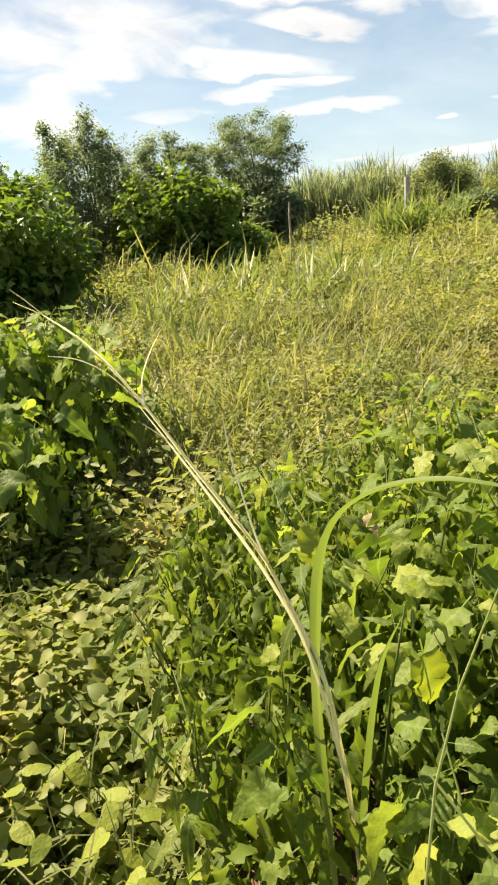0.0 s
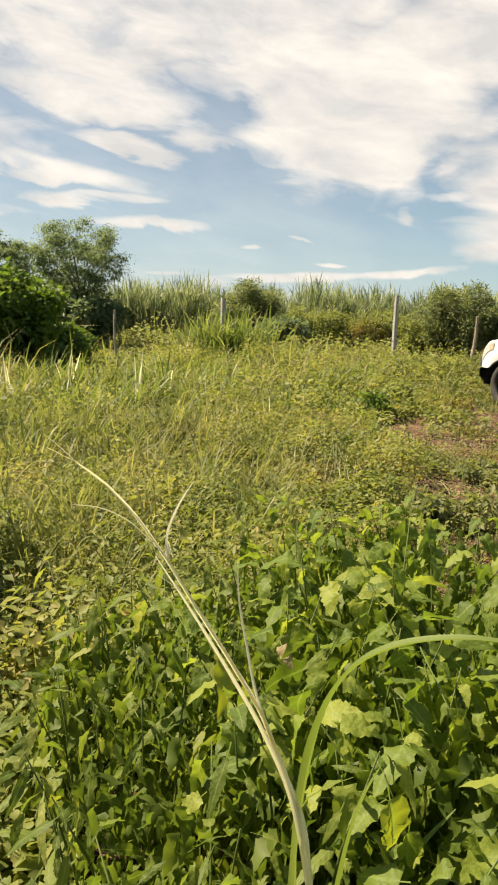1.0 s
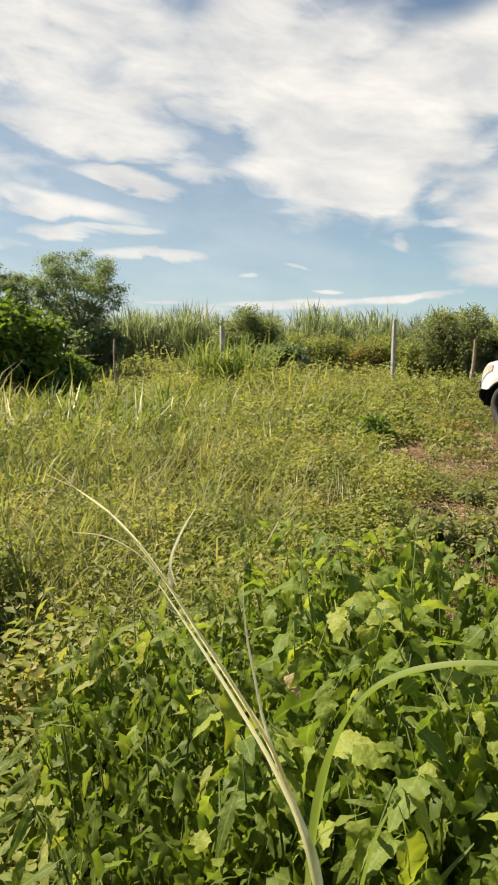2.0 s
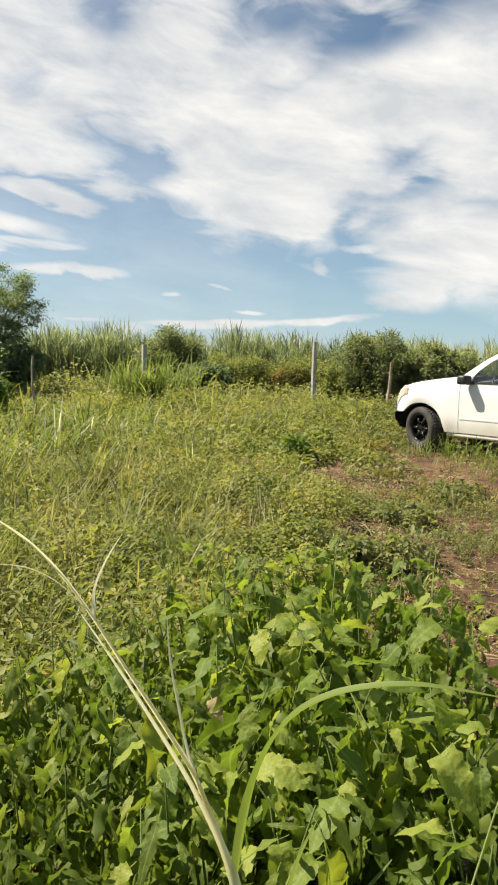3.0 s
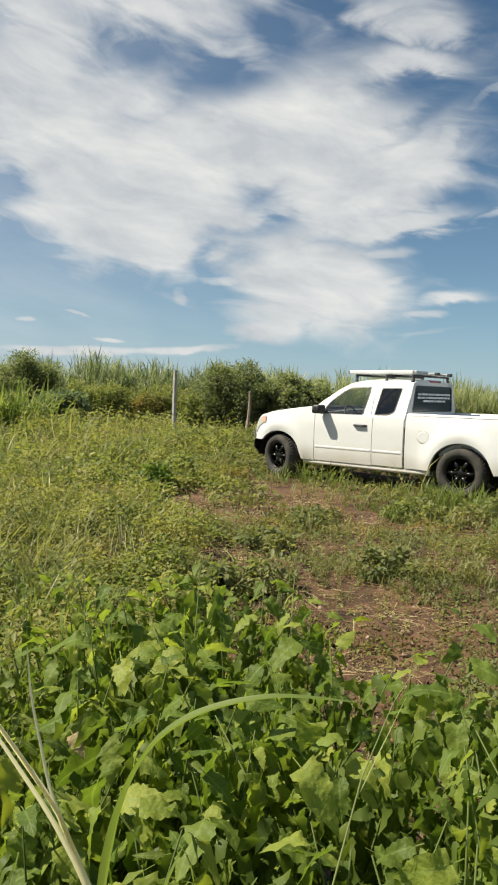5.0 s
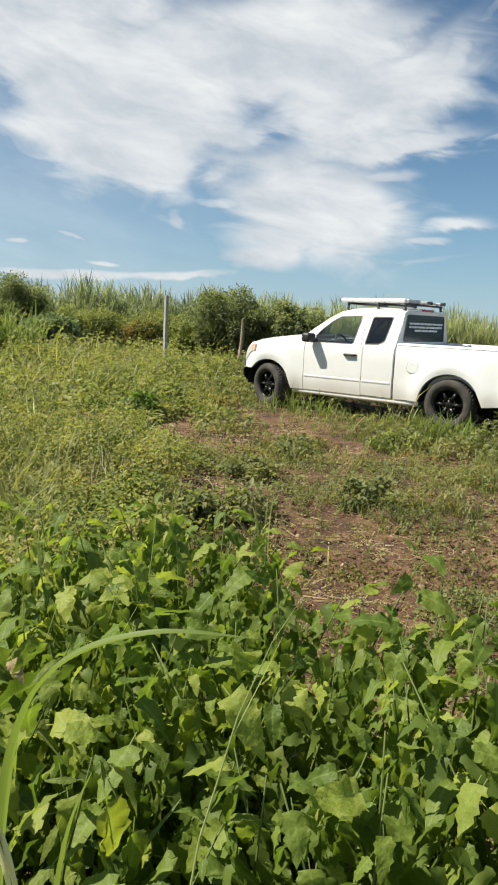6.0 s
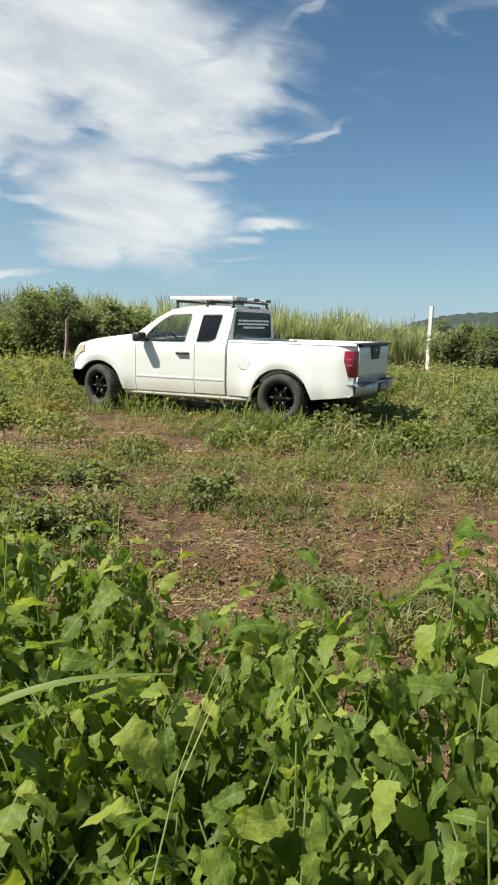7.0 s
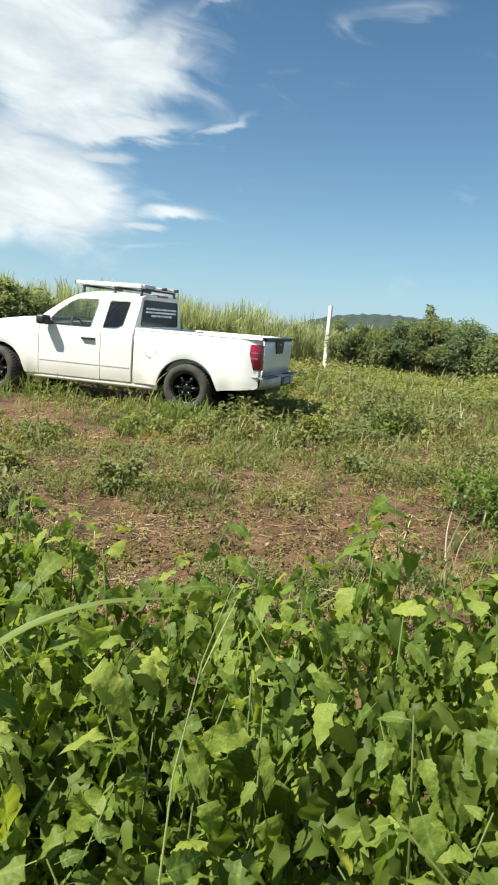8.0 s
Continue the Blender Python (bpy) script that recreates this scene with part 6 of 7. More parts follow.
BLADES = {}
for wide in (0.018, 0.03, 0.04):
    BLADES[wide] = []
    for k in range(8):
        V, F = blade(7, wide, 0.3 + 0.28 * k, 0.06, 0.6)
        me = fast_mesh("blade", V, F)
        me.materials.append(SEDGE_BLADE)
        BLADES[wide].append(me)


def grass_tuft(x, y, height, count, spread, wide, seed, label="tuft of tall arching green grass"):
    q = np.random.default_rng(seed)
    tuft = new("grass_tuft")
    tagged(tuft, label, "grass", "grass tufts in the field")
    if count > 24:
        pairs = []
        for k in range(count):
            tpl = blade(5, wide, q.uniform(0.3, 2.2), 0.06, 0.6)
            pairs.append(scatter(tpl, np.array([[q.normal(0, spread), q.normal(0, spread), -0.02]]), np.array([q.uniform(0, 6.28)]), np.array([q.normal(0, 0.14)]), np.array([q.normal(0, 0.14)]), np.array([height * q.uniform(0.55, 1.15)])))
        V, F = merge(pairs)
        tagged(put_mesh("foliage", fast_mesh("foliage", V, F), SEDGE, tuft), kind="stuff")
    else:
        for k in range(count):
            ob = new("blade", BLADES[wide][int(q.integers(0, 8))])
            ob.parent = tuft
            ob.matrix_basis = Matrix.Translation((q.normal(0, spread), q.normal(0, spread), -0.02)) @ Euler((q.normal(0, 0.14), q.normal(0, 0.14), q.uniform(0, 6.28))).to_matrix().to_4x4() @ Matrix.Scale(height * q.uniform(0.55, 1.15), 4)
    tuft.matrix_basis = pose(x, y, float(ground_height(x, y)))
    return tuft


# tufts: x, y, height, blades, spread
TALL_TUFTS = [
    (1.15, 9.0, 0.88, 40, 0.25), (1.75, 9.8, 0.96, 55, 0.28), (2.2, 10.4, 0.84, 35, 0.25), (1.4, 10.6, 0.88, 40, 0.25), (0.0, 10.6, 0.84, 40, 0.32), (-0.5, 12.4, 0.88, 45, 0.34), (0.6, 13.4, 0.88, 45, 0.34), (-1.2, 12.8, 0.88, 40, 0.34),
    (0.4, 9.4, 0.72, 30, 0.29), (4.55, 16.3, 1.5, 230, 0.36), (4.05, 16.5, 1.45, 200, 0.3), (3.7, 16.9, 1.2, 120, 0.3), (-1.3, 8.6, 0.72, 35, 0.46), (-0.9, 7.6, 0.64, 30, 0.4), (3.2, 14.6, 0.72, 35, 0.46), (5.6, 15.6, 0.72, 25, 0.4),
    (-0.6, 9.2, 0.64, 20, 0.34), (0.2, 10.2, 0.72, 25, 0.34), (-0.1, 12.2, 0.72, 25, 0.4), (0.9, 12.0, 0.64, 20, 0.34),
]
FIELD_TUFTS = [
    (-1.2, 11.0, 0.64, 22, 0.4), (5.3, 11.2, 0.6, 50, 0.2), (0.1, 8.2, 0.7, 50, 0.3), (2.6, 11.4, 0.7, 40, 0.25), (1.3, 5.5, 0.55, 8, 0.03), (2.0, 6.6, 0.6, 10, 0.04), (2.7, 8.0, 0.6, 14, 0.08), (-0.7, 6.2, 0.6, 40, 0.3),
    (-1.2, 7.2, 0.7, 40, 0.3), (-0.6, 4.6, 0.5, 36, 0.25), (3.5, 7.0, 0.5, 16, 0.1), (3.8, 13.0, 0.6, 40, 0.3), (7.6, 15.4, 0.5, 40, 0.3),
]
TRODDEN_TUFTS = [
    (7.6, 5.0, 0.26, 40, 0.2), (7.3, 6.9, 0.26, 40, 0.2), (7.0, 7.9, 0.24, 36, 0.2), (7.9, 4.8, 0.27, 40, 0.2), (8.3, 4.4, 0.29, 36, 0.2), (7.4, 5.9, 0.27, 40, 0.18), (6.6, 10.9, 0.47, 18, 0.12), (6.5, 4.6, 0.36, 50, 0.18),
    (7.2, 4.2, 0.38, 50, 0.2), (6.0, 5.7, 0.34, 46, 0.2), (6.9, 5.4, 0.31, 46, 0.2), (6.5, 6.4, 0.31, 40, 0.22), (6.3, 7.2, 0.26, 36, 0.2), (7.9, 3.6, 0.36, 46, 0.2), (5.7, 4.0, 0.27, 36, 0.2), (4.4, 3.9, 0.22, 34, 0.18),
]
FAR_TUFTS = [
    (4.6, 3.2, 0.2, 30, 0.15), (8.7, 3.2, 0.34, 40, 0.2), (10.4, 3.2, 0.42, 40, 0.25), (11.2, 2.6, 0.51, 30, 0.2), (5.7, 1.1, 0.51, 18, 0.1), (7.0, 1.6, 0.34, 30, 0.2), (9.0, 1.9, 0.38, 30, 0.2), (3.3, 4.7, 0.38, 14, 0.08),
    (2.9, 3.6, 0.42, 12, 0.06), (13.5, 6.0, 0.51, 40, 0.3), (12.6, 3.9, 0.51, 30, 0.25),
]
for k, (x, y, hh, count, sp) in enumerate(TALL_TUFTS + FIELD_TUFTS + TRODDEN_TUFTS + FAR_TUFTS):
    grass_tuft(x, y, hh, int(count * 1.5) if hh > 0.8 else count, sp, 0.03 if hh < 0.7 else 0.018 if math.hypot(x, y) < 9 else 0.026, 200 + k)
q = np.random.default_rng(640)
for k in range(46):
    r, h = math.sqrt(q.uniform(3.6 ** 2, 13.5 ** 2)), radians(q.uniform(-20, 21))
    x, y = r * math.sin(h), r * math.cos(h)
    grass_tuft(x, y, q.uniform(0.42, 0.8) * (1.0 if h < 0.15 else 0.75), int(q.integers(30, 60)), q.uniform(0.08, 0.2), 0.024 if r < 8 else 0.04, 700 + k, "loose tuft of arching field grass")
# rank grass along the near side of the truck
for k, u in enumerate(np.arange(-1.5, 2.75, 0.30)):
    p = TRUCK @ Vector((u, 1.12 + 0.12 * math.sin(5 * u), 0))
    grass_tuft(p.x, p.y, 0.36 + 0.11 * math.sin(3.1 * u + 1), 30, 0.10, 0.03, 300 + k, "rank green grass growing beside the parked truck")
for k, (u, v, top) in enumerate(((-0.22, 1.2, 0.44), (0.02, 1.26, 0.48), (0.26, 1.2, 0.42), (0.5, 1.22, 0.36), (3.0, 1.2, 0.26), (3.3, 1.16, 0.24), (-0.5, 1.25, 0.4))):
    p = TRUCK @ Vector((u, v, 0))
    grass_tuft(p.x, p.y, top, 58, 0.13, 0.03, 350 + k, "rank green grass growing in front of a wheel")
for k, (u, v) in enumerate(((-1.45, 0.5), (-1.5, -0.2), (-1.4, -0.9), (1.0, 1.6), (0.0, 1.7), (-0.9, 1.7), (2.1, 1.5))):
    p = TRUCK @ Vector((u, v, 0))
    grass_tuft(p.x, p.y, 0.3, 30, 0.14, 0.03, 330 + k, "rank green grass growing beside the parked truck")


def pale_blades(x, y, top, count, wide, seed, label):
    q = np.random.default_rng(seed)
    tuft = new("grass_tuft")
    tagged(tuft, label, "grass", "grass tufts in the field")
    for k in range(count):
        V, F = blade(8, wide, q.uniform(0.15, 0.9), 0.03, 0.6)
        me = fast_mesh("blade", V, F)
        me.materials.append(STALK)
        ob = new("blade", me)
        ob.parent = tuft
        ob.matrix_basis = Matrix.Translation((q.normal(0, 0.05), q.normal(0, 0.05), -0.02)) @ Euler((q.normal(0, 0.12), q.normal(0, 0.12), q.uniform(0, 6.28))).to_matrix().to_4x4() @ Matrix.Scale(top * q.uniform(0.7, 1.05), 4)
    tuft.matrix_basis = pose(x, y, float(ground_height(x, y)))


for k, (x, y, top, count, wide) in enumerate(((1.16, 9.1, 0.95, 5, 0.035), (1.3, 5.4, 0.62, 4, 0.022), (2.75, 8.2, 0.55, 4, 0.03), (-0.5, 9.6, 0.8, 6, 0.035), (-1.35, 8.3, 0.75, 6, 0.035), (1.7, 9.9, 0.85, 4, 0.03), (0.3, 10.4, 0.8, 5, 0.035), (6.7, 10.7, 0.5, 5, 0.035), (2.2, 6.9, 0.5, 3, 0.022), (7.25, 4.3, 0.42, 4, 0.03), (7.4, 4.9, 0.4, 4, 0.03), (10.9, 3.1, 0.55, 4, 0.035), (4.85, 1.35, 0.45, 5, 0.03))):
    pale_blades(x, y, top, count, wide, 400 + k, "pale dry upright grass blades")


for k, (x, y, top) in enumerate(((2.41, 5.06, 0.5), (2.45, 5.4, 0.55), (2.3, 5.2, 0.45), (2.55, 5.15, 0.5), (2.2, 5.7, 0.5))):
    pale_blades(x, y, top, 5, 0.012, 450 + k, "thin pale upright grass stems")
woody("bush", "dry brown shrub at the foot of the cane", "bush", 10.1, 20.8, (0.7, 0.5), 1.0, 0.05, 3200, 0.10, SPRAY, RUSTY, 33, 24, 0.28, 0.9, 0.03, 0, TREES)


def litter():
    """Straw and dead stems on the bare soil."""
    q = np.random.default_rng(97)
    n = 62000
    r = np.sqrt(q.uniform(1.5 ** 2, 11 ** 2, n))
    h = np.radians(q.uniform(5, 86, n))
    x, y = r * np.sin(h), r * np.cos(h)
    keep = q.uniform(size=n) < 0.22 + 0.78 * bareness(x, y)
    x, y = x[keep], y[keep]
    P = on_ground(x, y)
    P[:, 2] += 0.012
    m = len(x)
    tpl = (np.array([[-.5, -.03, 0], [.5, -.02, 0], [.5, .02, 0], [-.5, .03, 0], [0, 0, 0.035]]), np.array([[0, 1, 4], [1, 2, 4], [2, 3, 4], [3, 0, 4]]))
    V, F = scatter(tpl, P, q.uniform(0, 6.28, m), q.normal(0, 0.12, m), q.normal(0, 0.3, m), 0.025 + 0.125 * q.uniform(size=m) ** 2.5)
    tagged(put_mesh("straw_litter", fast_mesh("straw_litter", V, F), STRAW), "pale dry straw lying on bare soil", "straw", kind="stuff")
    n = 2600
    r = np.sqrt(q.uniform(2 ** 2, 10 ** 2, n))
    h = np.radians(q.uniform(8, 84, n))
    x, y = r * np.sin(h), r * np.cos(h)
    keep = q.uniform(size=n) < 0.05 + 0.8 * bareness(x, y)
    x, y = x[keep], y[keep]
    P = on_ground(x, y)
    m = len(x)
    bm = bmesh.new()
    bmesh.ops.create_icosphere(bm, subdivisions=1, radius=1.0)
    Vt = np.array([v.co * (1 + 0.25 * math.sin(9 * v.co.x + 5 * v.co.y + 7 * v.co.z)) for v in bm.verts]) * np.array([1, 0.8, 0.55])
    bm.verts.index_update()
    Ft = np.array([[v.index for v in f.verts] for f in bm.faces])
    bm.free()
    V, F = scatter((Vt, Ft), P, q.uniform(0, 6.28, m), q.normal(0, 0.2, m), q.normal(0, 0.2, m), q.uniform(0.008, 0.03, m))
    tagged(put_mesh("pebbles", fast_mesh("pebbles", V, F), STONE), "reddish clods and pebbles on the soil", "pebbles", kind="stuff")


litter()


def clods():
    """Crumbs and clods of the broken soil."""
    q = np.random.default_rng(120)
    n = 60000
    r = np.sqrt(q.uniform(2 ** 2, 9 ** 2, n))
    h = np.radians(q.uniform(10, 84, n))
    x, y = r * np.sin(h), r * np.cos(h)
    keep = (q.uniform(size=n) < 0.12 + 0.88 * bareness(x, y)) & ~under_truck(x, y)
    x, y = x[keep], y[keep]
    m = len(x)
    tpl = (np.array([[1, 0, 0], [0.2, 0.9, 0.1], [-0.9, 0.3, 0], [-0.4, -0.8, 0], [0.5, -0.7, 0.1], [0.1, 0.1, 0.75]]), np.array([[0, 1, 5], [1, 2, 5], [2, 3, 5], [3, 4, 5], [4, 0, 5]]))
    V, F = scatter(tpl, on_ground(x, y), q.uniform(0, 6.28, m), q.normal(0, 0.25, m), q.normal(0, 0.25, m), 0.007 + 0.04 * q.uniform(size=m) ** 4)
    tagged(put_mesh("clods", fast_mesh("clods", V, F), SOIL), "reddish clods of broken soil", "clods", kind="stuff")
    n = 4600
    r = np.sqrt(q.uniform(1.9 ** 2, 8.0 ** 2, n))
    h = np.radians(q.uniform(26, 80, n))
    x, y = r * np.sin(h), r * np.cos(h)
    keep = (q.uniform(size=n) < np.where(r < 3.6, 0.6, 0.25) + 0.3 * bareness(x, y)) & ~in_bank(x, y, 0.0)
    x, y = x[keep], y[keep]
    m = len(x)
    V, F = scatter(herb(9, 9, 0.7), on_ground(x, y), q.uniform(0, 6.28, m), q.normal(0, 0.3, m), q.normal(0, 0.3, m), q.uniform(0.06, 0.20, m))
    tagged(put_mesh("seedlings", fast_mesh("seedlings", V, F), COVER), "small yellow-green seedlings on bare soil", "weeds", kind="stuff")


clods()


def twig(x, y, top, lean, label):
    t = new("twig")
    tagged(t, label, "twig", "twigs on the soil")
    bm = bmesh.new()
    tube(bm, [(0, 0, -0.02), (lean * 0.4, 0.01, top * 0.5), (lean, 0.0, top)], [0.006, 0.005, 0.003], 6)
    part("stem", bm, STALK, t, smooth=True)
    bm = bmesh.new()
    tube(bm, [(lean * 0.9, 0, top * 0.93), (lean - 0.03, 0.01, top * 1.02), (lean - 0.06, 0.01, top)], [0.005, 0.007, 0.003], 6)
    part("tip", bm, BROWN_LEAF, t, "withered brownish tip", True)
    t.matrix_basis = pose(x, y, float(ground_height(x, y)))


twig(3.10, 3.12, 0.24, -0.02, "thin pale twig standing in bare soil")
twig(4.62, 1.62, 0.30, 0.12, "bent pale twig leaning over bare soil")


def pale_stone(x, y, size, k):
    bm = bmesh.new()
    bmesh.ops.create_icosphere(bm, subdivisions=2, radius=1.0)
    for v in bm.verts:
        v.co *= 1 + 0.22 * math.sin(5 * v.co.x + 3 * v.co.y + k) * math.sin(4 * v.co.z + 2 * k)
        v.co = Vector((v.co.x * size, v.co.y * size * 0.7, v.co.z * size * 0.45))
    ob = new("stone", from_bm("stone", bm, STONE, True))
    tagged(ob, "small pale stone lying on reddish soil", "stone", "stones on the soil")
    ob.matrix_basis = pose(x, y, float(ground_height(x, y)) + size * 0.25, 0, 0, 70 * k)


for k, (x, y, size) in enumerate(((3.35, 2.92, 0.035), (3.55, 2.74, 0.03), (3.62, 2.62, 0.024), (4.5, 1.75, 0.03), (3.2, 3.35, 0.032), (4.15, 2.6, 0.022), (5.2, 2.4, 0.03))):
    pale_stone(x, y, size, k)


# ---- creeping vine by the edge of the weeds ----
def creeping_vine(x, y, count, seed):
    q = np.random.default_rng(seed)
    vine = new("creeping_vine")
    tagged(vine, "creeping vine with heart-shaped yellow-green leaves", "vine", "creeping vines at the edge of the weeds")
    z0 = float(ground_height(x, y))
    a = q.uniform(0, 6.28)
    line = [Vector((0.06 * k * math.cos(a + 0.25 * k), 0.06 * k * math.sin(a + 0.25 * k), 0.10 + 0.03 * math.sin(1.3 * k))) for k in range(count)]
    bm = bmesh.new()
    tube(bm, line, [0.003] * count, 5)
    part("stem", bm, STEM, vine, smooth=True)
    for k, p in enumerate(line):
        ob = new("leaf", HEARTS[int(q.integers(0, 3))])
        ob.parent = vine
        yaw = a + 0.25 * k + (1.3 if k % 2 else -1.3) + q.normal(0, 0.3)
        ob.matrix_basis = Matrix.Translation(p + Vector((0, 0, q.uniform(0.12, 0.2)))) @ Euler((q.normal(0, 0.25), 0.25 + q.normal(0, 0.2), yaw)).to_matrix().to_4x4() @ Matrix.Scale(q.uniform(0.06, 0.085), 4)
    vine.matrix_basis = pose(x, y, z0)


HEARTS = []
for k in range(3):
    V, F, uv = with_petiole(toothed_leaf(10, 0.98, 0.0, (0.1, 0.2, 0.05)[k], (0.2, 0.35, 0.3)[k], 0.06, 540 + k))
    me = fast_mesh("leaf", V, F, uv, True)
    me.materials.append(HEART)
    HEARTS.append(me)
for k, (x, y) in enumerate(((-0.05, 1.08), (0.10, 1.02), (0.02, 1.25), (-0.22, 1.15), (-0.12, 1.38), (-0.35, 1.35), (0.16, 0.95))):
    creeping_vine(x, y, 6, 560 + k)


# ---- single grasses near the eye ----
def ribbon(name, pts, widths, material, label, crease=0.25, turn_up=(0, 0, 1)):
    """A long creased leaf along a smooth line."""
    P = [Vector(p) for p in pts]
    line = []
    n = 5
    for i in range(len(P) - 1):
        p0, p1, p2, p3 = P[max(i - 1, 0)], P[i], P[i + 1], P[min(i + 2, len(P) - 1)]
        for k in range(n):
            t = k / n
            line.append(0.5 * ((2 * p1) + (p2 - p0) * t + (2 * p0 - 5 * p1 + 4 * p2 - p3) * t * t + (3 * p1 - p0 - 3 * p2 + p3) * t ** 3))
    line.append(P[-1])
    bm = bmesh.new()
    rings = []
    for i, p in enumerate(line):
        d = (line[min(i + 1, len(line) - 1)] - line[max(i - 1, 0)]).normalized()
        side = d.cross(Vector(turn_up)).normalized()
        up = side.cross(d)
        s = i / (len(line) - 1) * (len(widths) - 1)
        a = min(int(s), len(widths) - 2)
        w = widths[a] + (widths[a + 1] - widths[a]) * (s - a)
        rings.append([p - side * w / 2 + up * w * crease, p - side * w * 0.06, p + side * w * 0.06, p + side * w / 2 + up * w * crease])
    loft(bm, rings)
    return from_bm(name, bm, material, True), line


def grass_stalk(base, pts, sprigs, label, radius=0.004, material=STALK, face=(0, 0, 1)):
    stalk = new("grass_stalk")
    tagged(stalk, label, "grass", "tall grass stalks near the path")
    bm = bmesh.new()
    line = [Vector(base)] + [Vector(p) for p in pts]
    n = len(line)
    tube(bm, line, [radius * (1.2 - 1.1 * i / (n - 1)) for i in range(n)], 6)
    part("culm", bm, material, stalk, smooth=True)
    for pts2, w in sprigs:
        me, _ = ribbon("blade", pts2, w, material, "", 0.15, face if len(pts2) > 4 else (0, 0, 1))
        ob = new("blade", me)
        ob.parent = stalk
    return stalk


grass_stalk((0.53, 0.82, 0.02), [(0.522, 0.81, 0.42), (0.51, 0.805, 0.68), (0.489, 0.80, 0.853), (0.456, 0.795, 0.963), (0.416, 0.79, 1.081), (0.368, 0.785, 1.172), (0.324, 0.78, 1.249), (0.284, 0.775, 1.321), (0.25, 0.77, 1.375), (0.216, 0.765, 1.416), (0.184, 0.76, 1.444), (0.154, 0.755, 1.462)],
            [([(0.50, 0.80, 0.76), (0.489, 0.798, 0.853), (0.456, 0.793, 0.963), (0.416, 0.788, 1.081), (0.368, 0.783, 1.172), (0.324, 0.778, 1.249), (0.284, 0.773, 1.321), (0.25, 0.768, 1.375), (0.216, 0.763, 1.416), (0.184, 0.758, 1.444)], [0.008, 0.009, 0.008, 0.007, 0.006, 0.005, 0.004, 0.004, 0.003, 0.001]), ([(0.282, 0.765, 1.325), (0.246, 0.765, 1.366), (0.212, 0.765, 1.387), (0.179, 0.765, 1.394)], [0.004, 0.005, 0.004, 0.001]), ([(0.285, 0.765, 1.321), (0.287, 0.766, 1.355), (0.301, 0.768, 1.387), (0.318, 0.77, 1.413)], [0.004, 0.007, 0.005, 0.001]),
             ([(0.512, 0.80, 0.62), (0.484, 0.79, 0.881), (0.452, 0.79, 0.985), (0.41, 0.79, 1.102), (0.392, 0.79, 1.185), (0.381, 0.79, 1.248), (0.377, 0.79, 1.30)], [0.007, 0.009, 0.007, 0.005, 0.004, 0.003, 0.001]), ([(0.184, 0.76, 1.444), (0.165, 0.76, 1.463), (0.151, 0.76, 1.476)], [0.003, 0.004, 0.001]),
             ([(0.327, 0.775, 1.243), (0.301, 0.775, 1.276), (0.272, 0.775, 1.301)], [0.004, 0.004, 0.001]), ([(0.505, 0.79, 0.70), (0.466, 0.785, 0.925), (0.419, 0.785, 1.054), (0.36, 0.785, 1.169), (0.309, 0.785, 1.26), (0.274, 0.785, 1.319)], [0.007, 0.009, 0.007, 0.005, 0.003, 0.001])], "tall pale flowering grass stalk leaning over the weeds", 0.0028, STALK, (-0.6, -0.5, 0.6))
grass_stalk((0.52, 0.45, 0.35), [(0.53, 0.455, 0.70), (0.56, 0.47, 1.0), (0.585, 0.48, 1.1), (0.625, 0.48, 1.22), (0.655, 0.47, 1.295), (0.675, 0.455, 1.34)],
            [([(0.62, 0.48, 1.2), (0.64, 0.465, 1.26), (0.652, 0.45, 1.31)], [0.002, 0.004, 0.002])], "thin pale green grass stalk with a forked tip", 0.0018, GREEN_STALK)
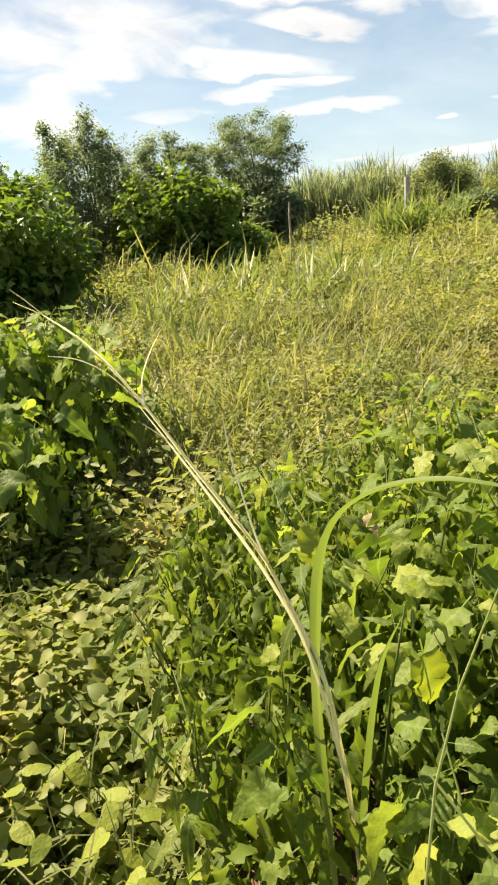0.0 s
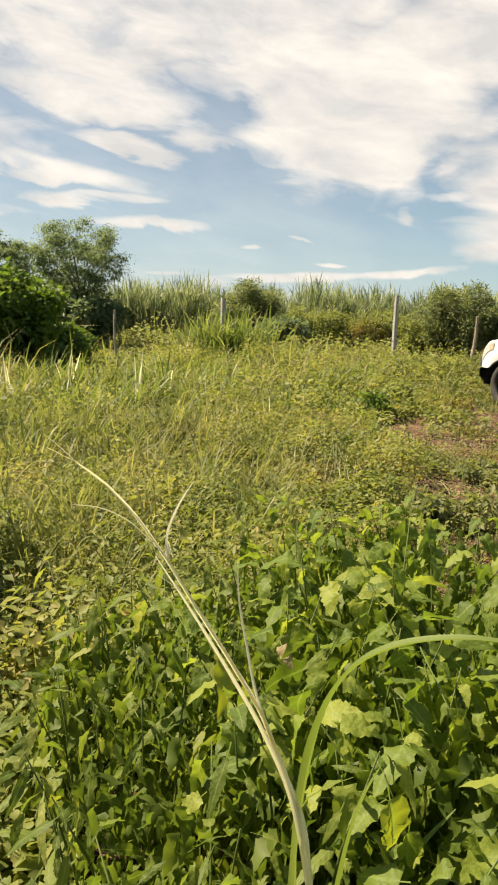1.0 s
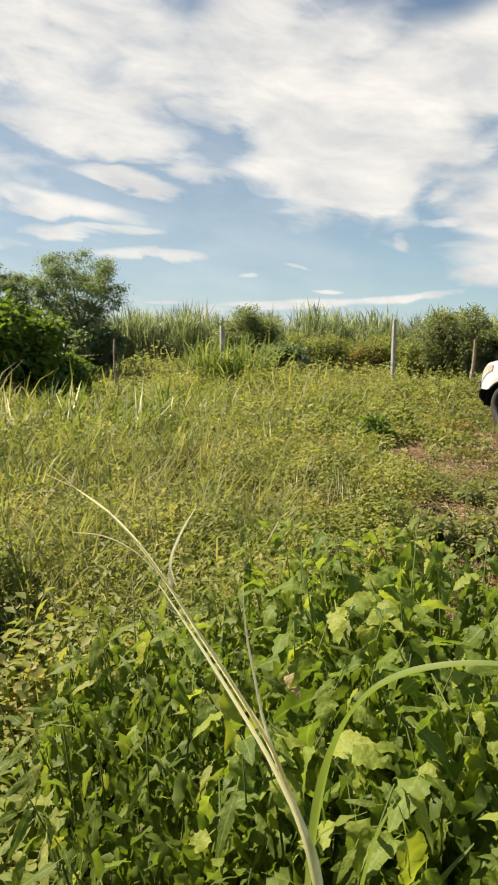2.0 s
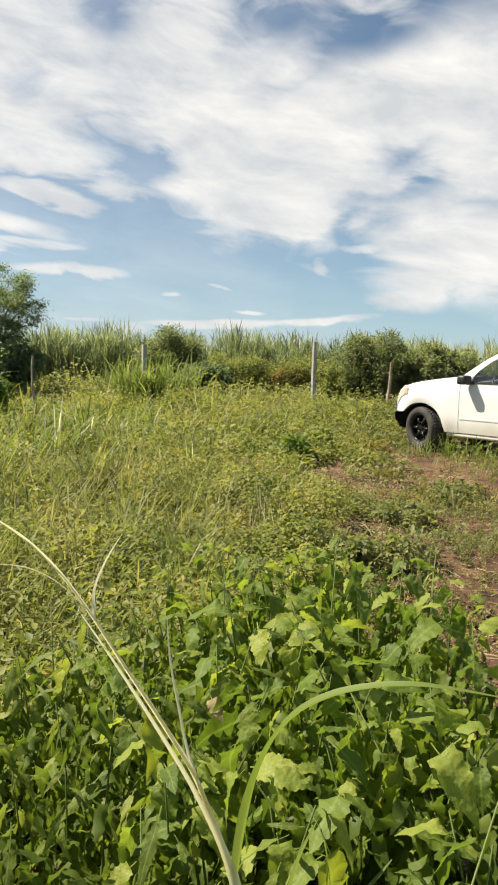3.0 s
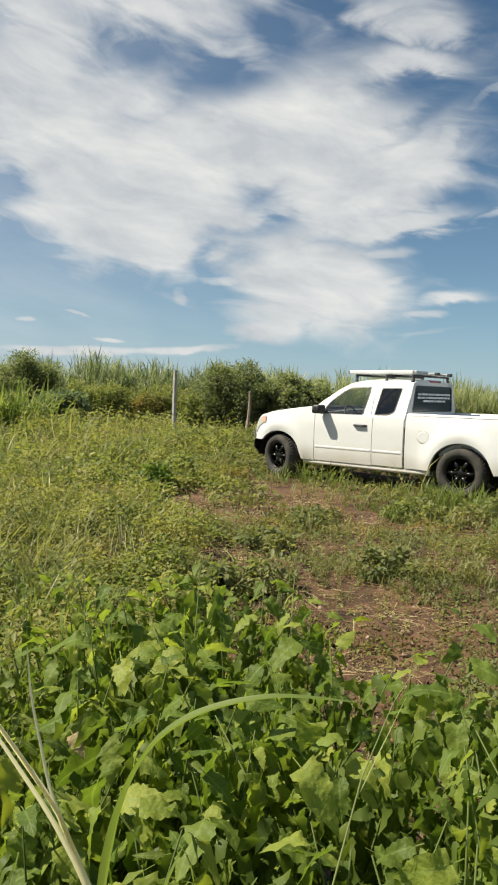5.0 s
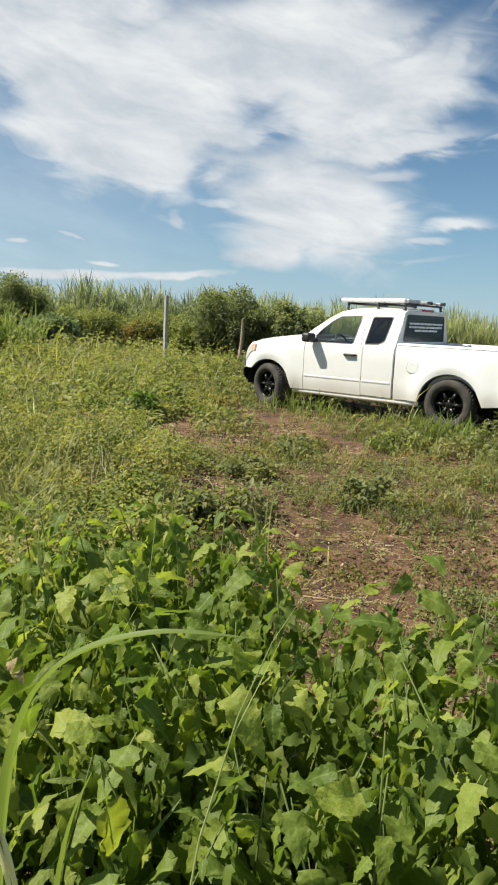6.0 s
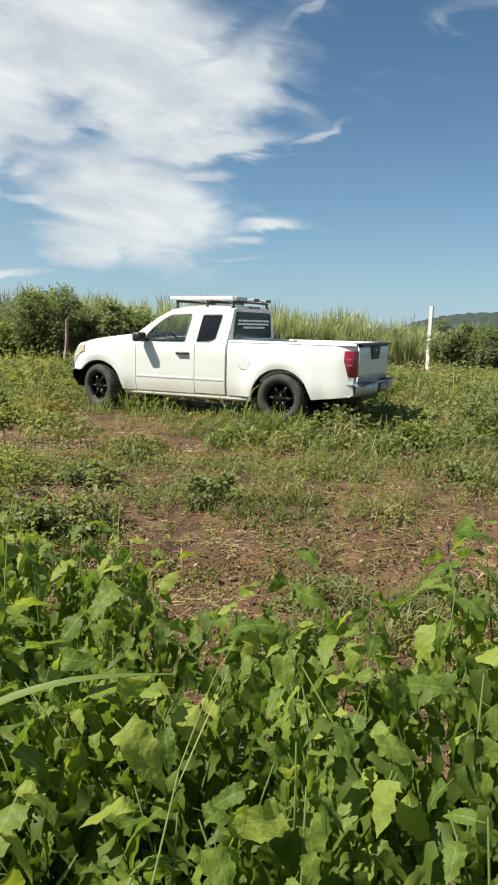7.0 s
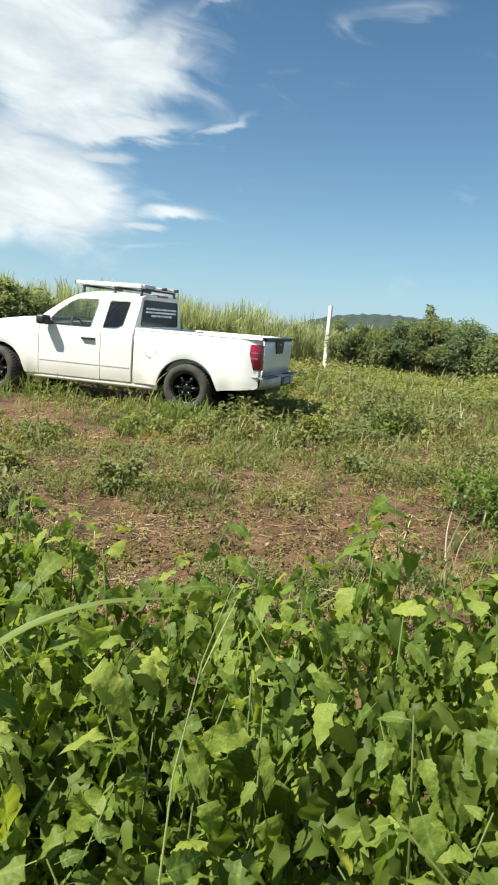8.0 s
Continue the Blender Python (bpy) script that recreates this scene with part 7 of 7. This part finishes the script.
grass_stalk((0.70, 1.46, 0.0), [(0.72, 1.45, 0.30), (0.762, 1.446, 0.512), (0.854, 1.426, 0.737), (0.954, 1.396, 0.928)],
            [([(0.74, 1.45, 0.38), (0.82, 1.43, 0.55), (0.92, 1.40, 0.70)], [0.006, 0.006, 0.002])], "thin green grass stalk among leafy weeds", 0.0035, GREEN_STALK)

plant = new("grass_plant")
tagged(plant, "broad-bladed green grass plant among leafy weeds", "grass", "tall grass stalks near the path")
for pts, w in (([(0.49, 0.82, 0.05), (0.475, 0.81, 0.45), (0.47, 0.80, 0.75), (0.475, 0.79, 0.95), (0.485, 0.76, 1.08), (0.51, 0.73, 1.165), (0.555, 0.69, 1.215), (0.62, 0.63, 1.245), (0.70, 0.57, 1.245)], [0.012, 0.014, 0.016, 0.017, 0.018, 0.019, 0.018, 0.012, 0.002]),
               ([(0.52, 0.84, 0.05), (0.53, 0.85, 0.35), (0.545, 0.84, 0.62), (0.57, 0.82, 0.86), (0.60, 0.80, 0.97)], [0.015, 0.024, 0.026, 0.02, 0.002]),
               ([(0.53, 0.82, 0.05), (0.58, 0.79, 0.40), (0.62, 0.76, 0.66), (0.68, 0.70, 0.82)], [0.015, 0.02, 0.018, 0.002]),
               ([(0.54, 0.84, 0.05), (0.62, 0.88, 0.40), (0.70, 0.90, 0.66), (0.80, 0.90, 0.78)], [0.015, 0.02, 0.018, 0.002])):
    me, _ = ribbon("blade", pts, w, SEDGE, "")
    ob = new("blade", me)
    ob.parent = plant


# ---- far hill ----
def make_hill():
    n = 60
    rings = []
    for j in range(9):
        d = (j / 8 - 0.5) * 2
        rings.append([(0.0 + d * 40, 1.0 * (i - n / 2) * 1.4, 10.5 * max(0.0, 1 - ((i - n / 2) / (n / 2)) ** 2) ** 0.6 * (1 - d * d) + 0.25 * math.sin(i * 1.7) * (1 - d * d) + 0.15 * math.sin(i * 3.9 + j)) for i in range(n + 1)])
    bm = bmesh.new()
    loft(bm, rings)
    ob = new("hill", from_bm("hill", bm, HILL, True))
    ob.matrix_basis = pose(278, 112, -1.9, 0, 0, 22)
    tagged(ob, "distant low wooded hill on the horizon", "hill", kind="structure")


make_hill()
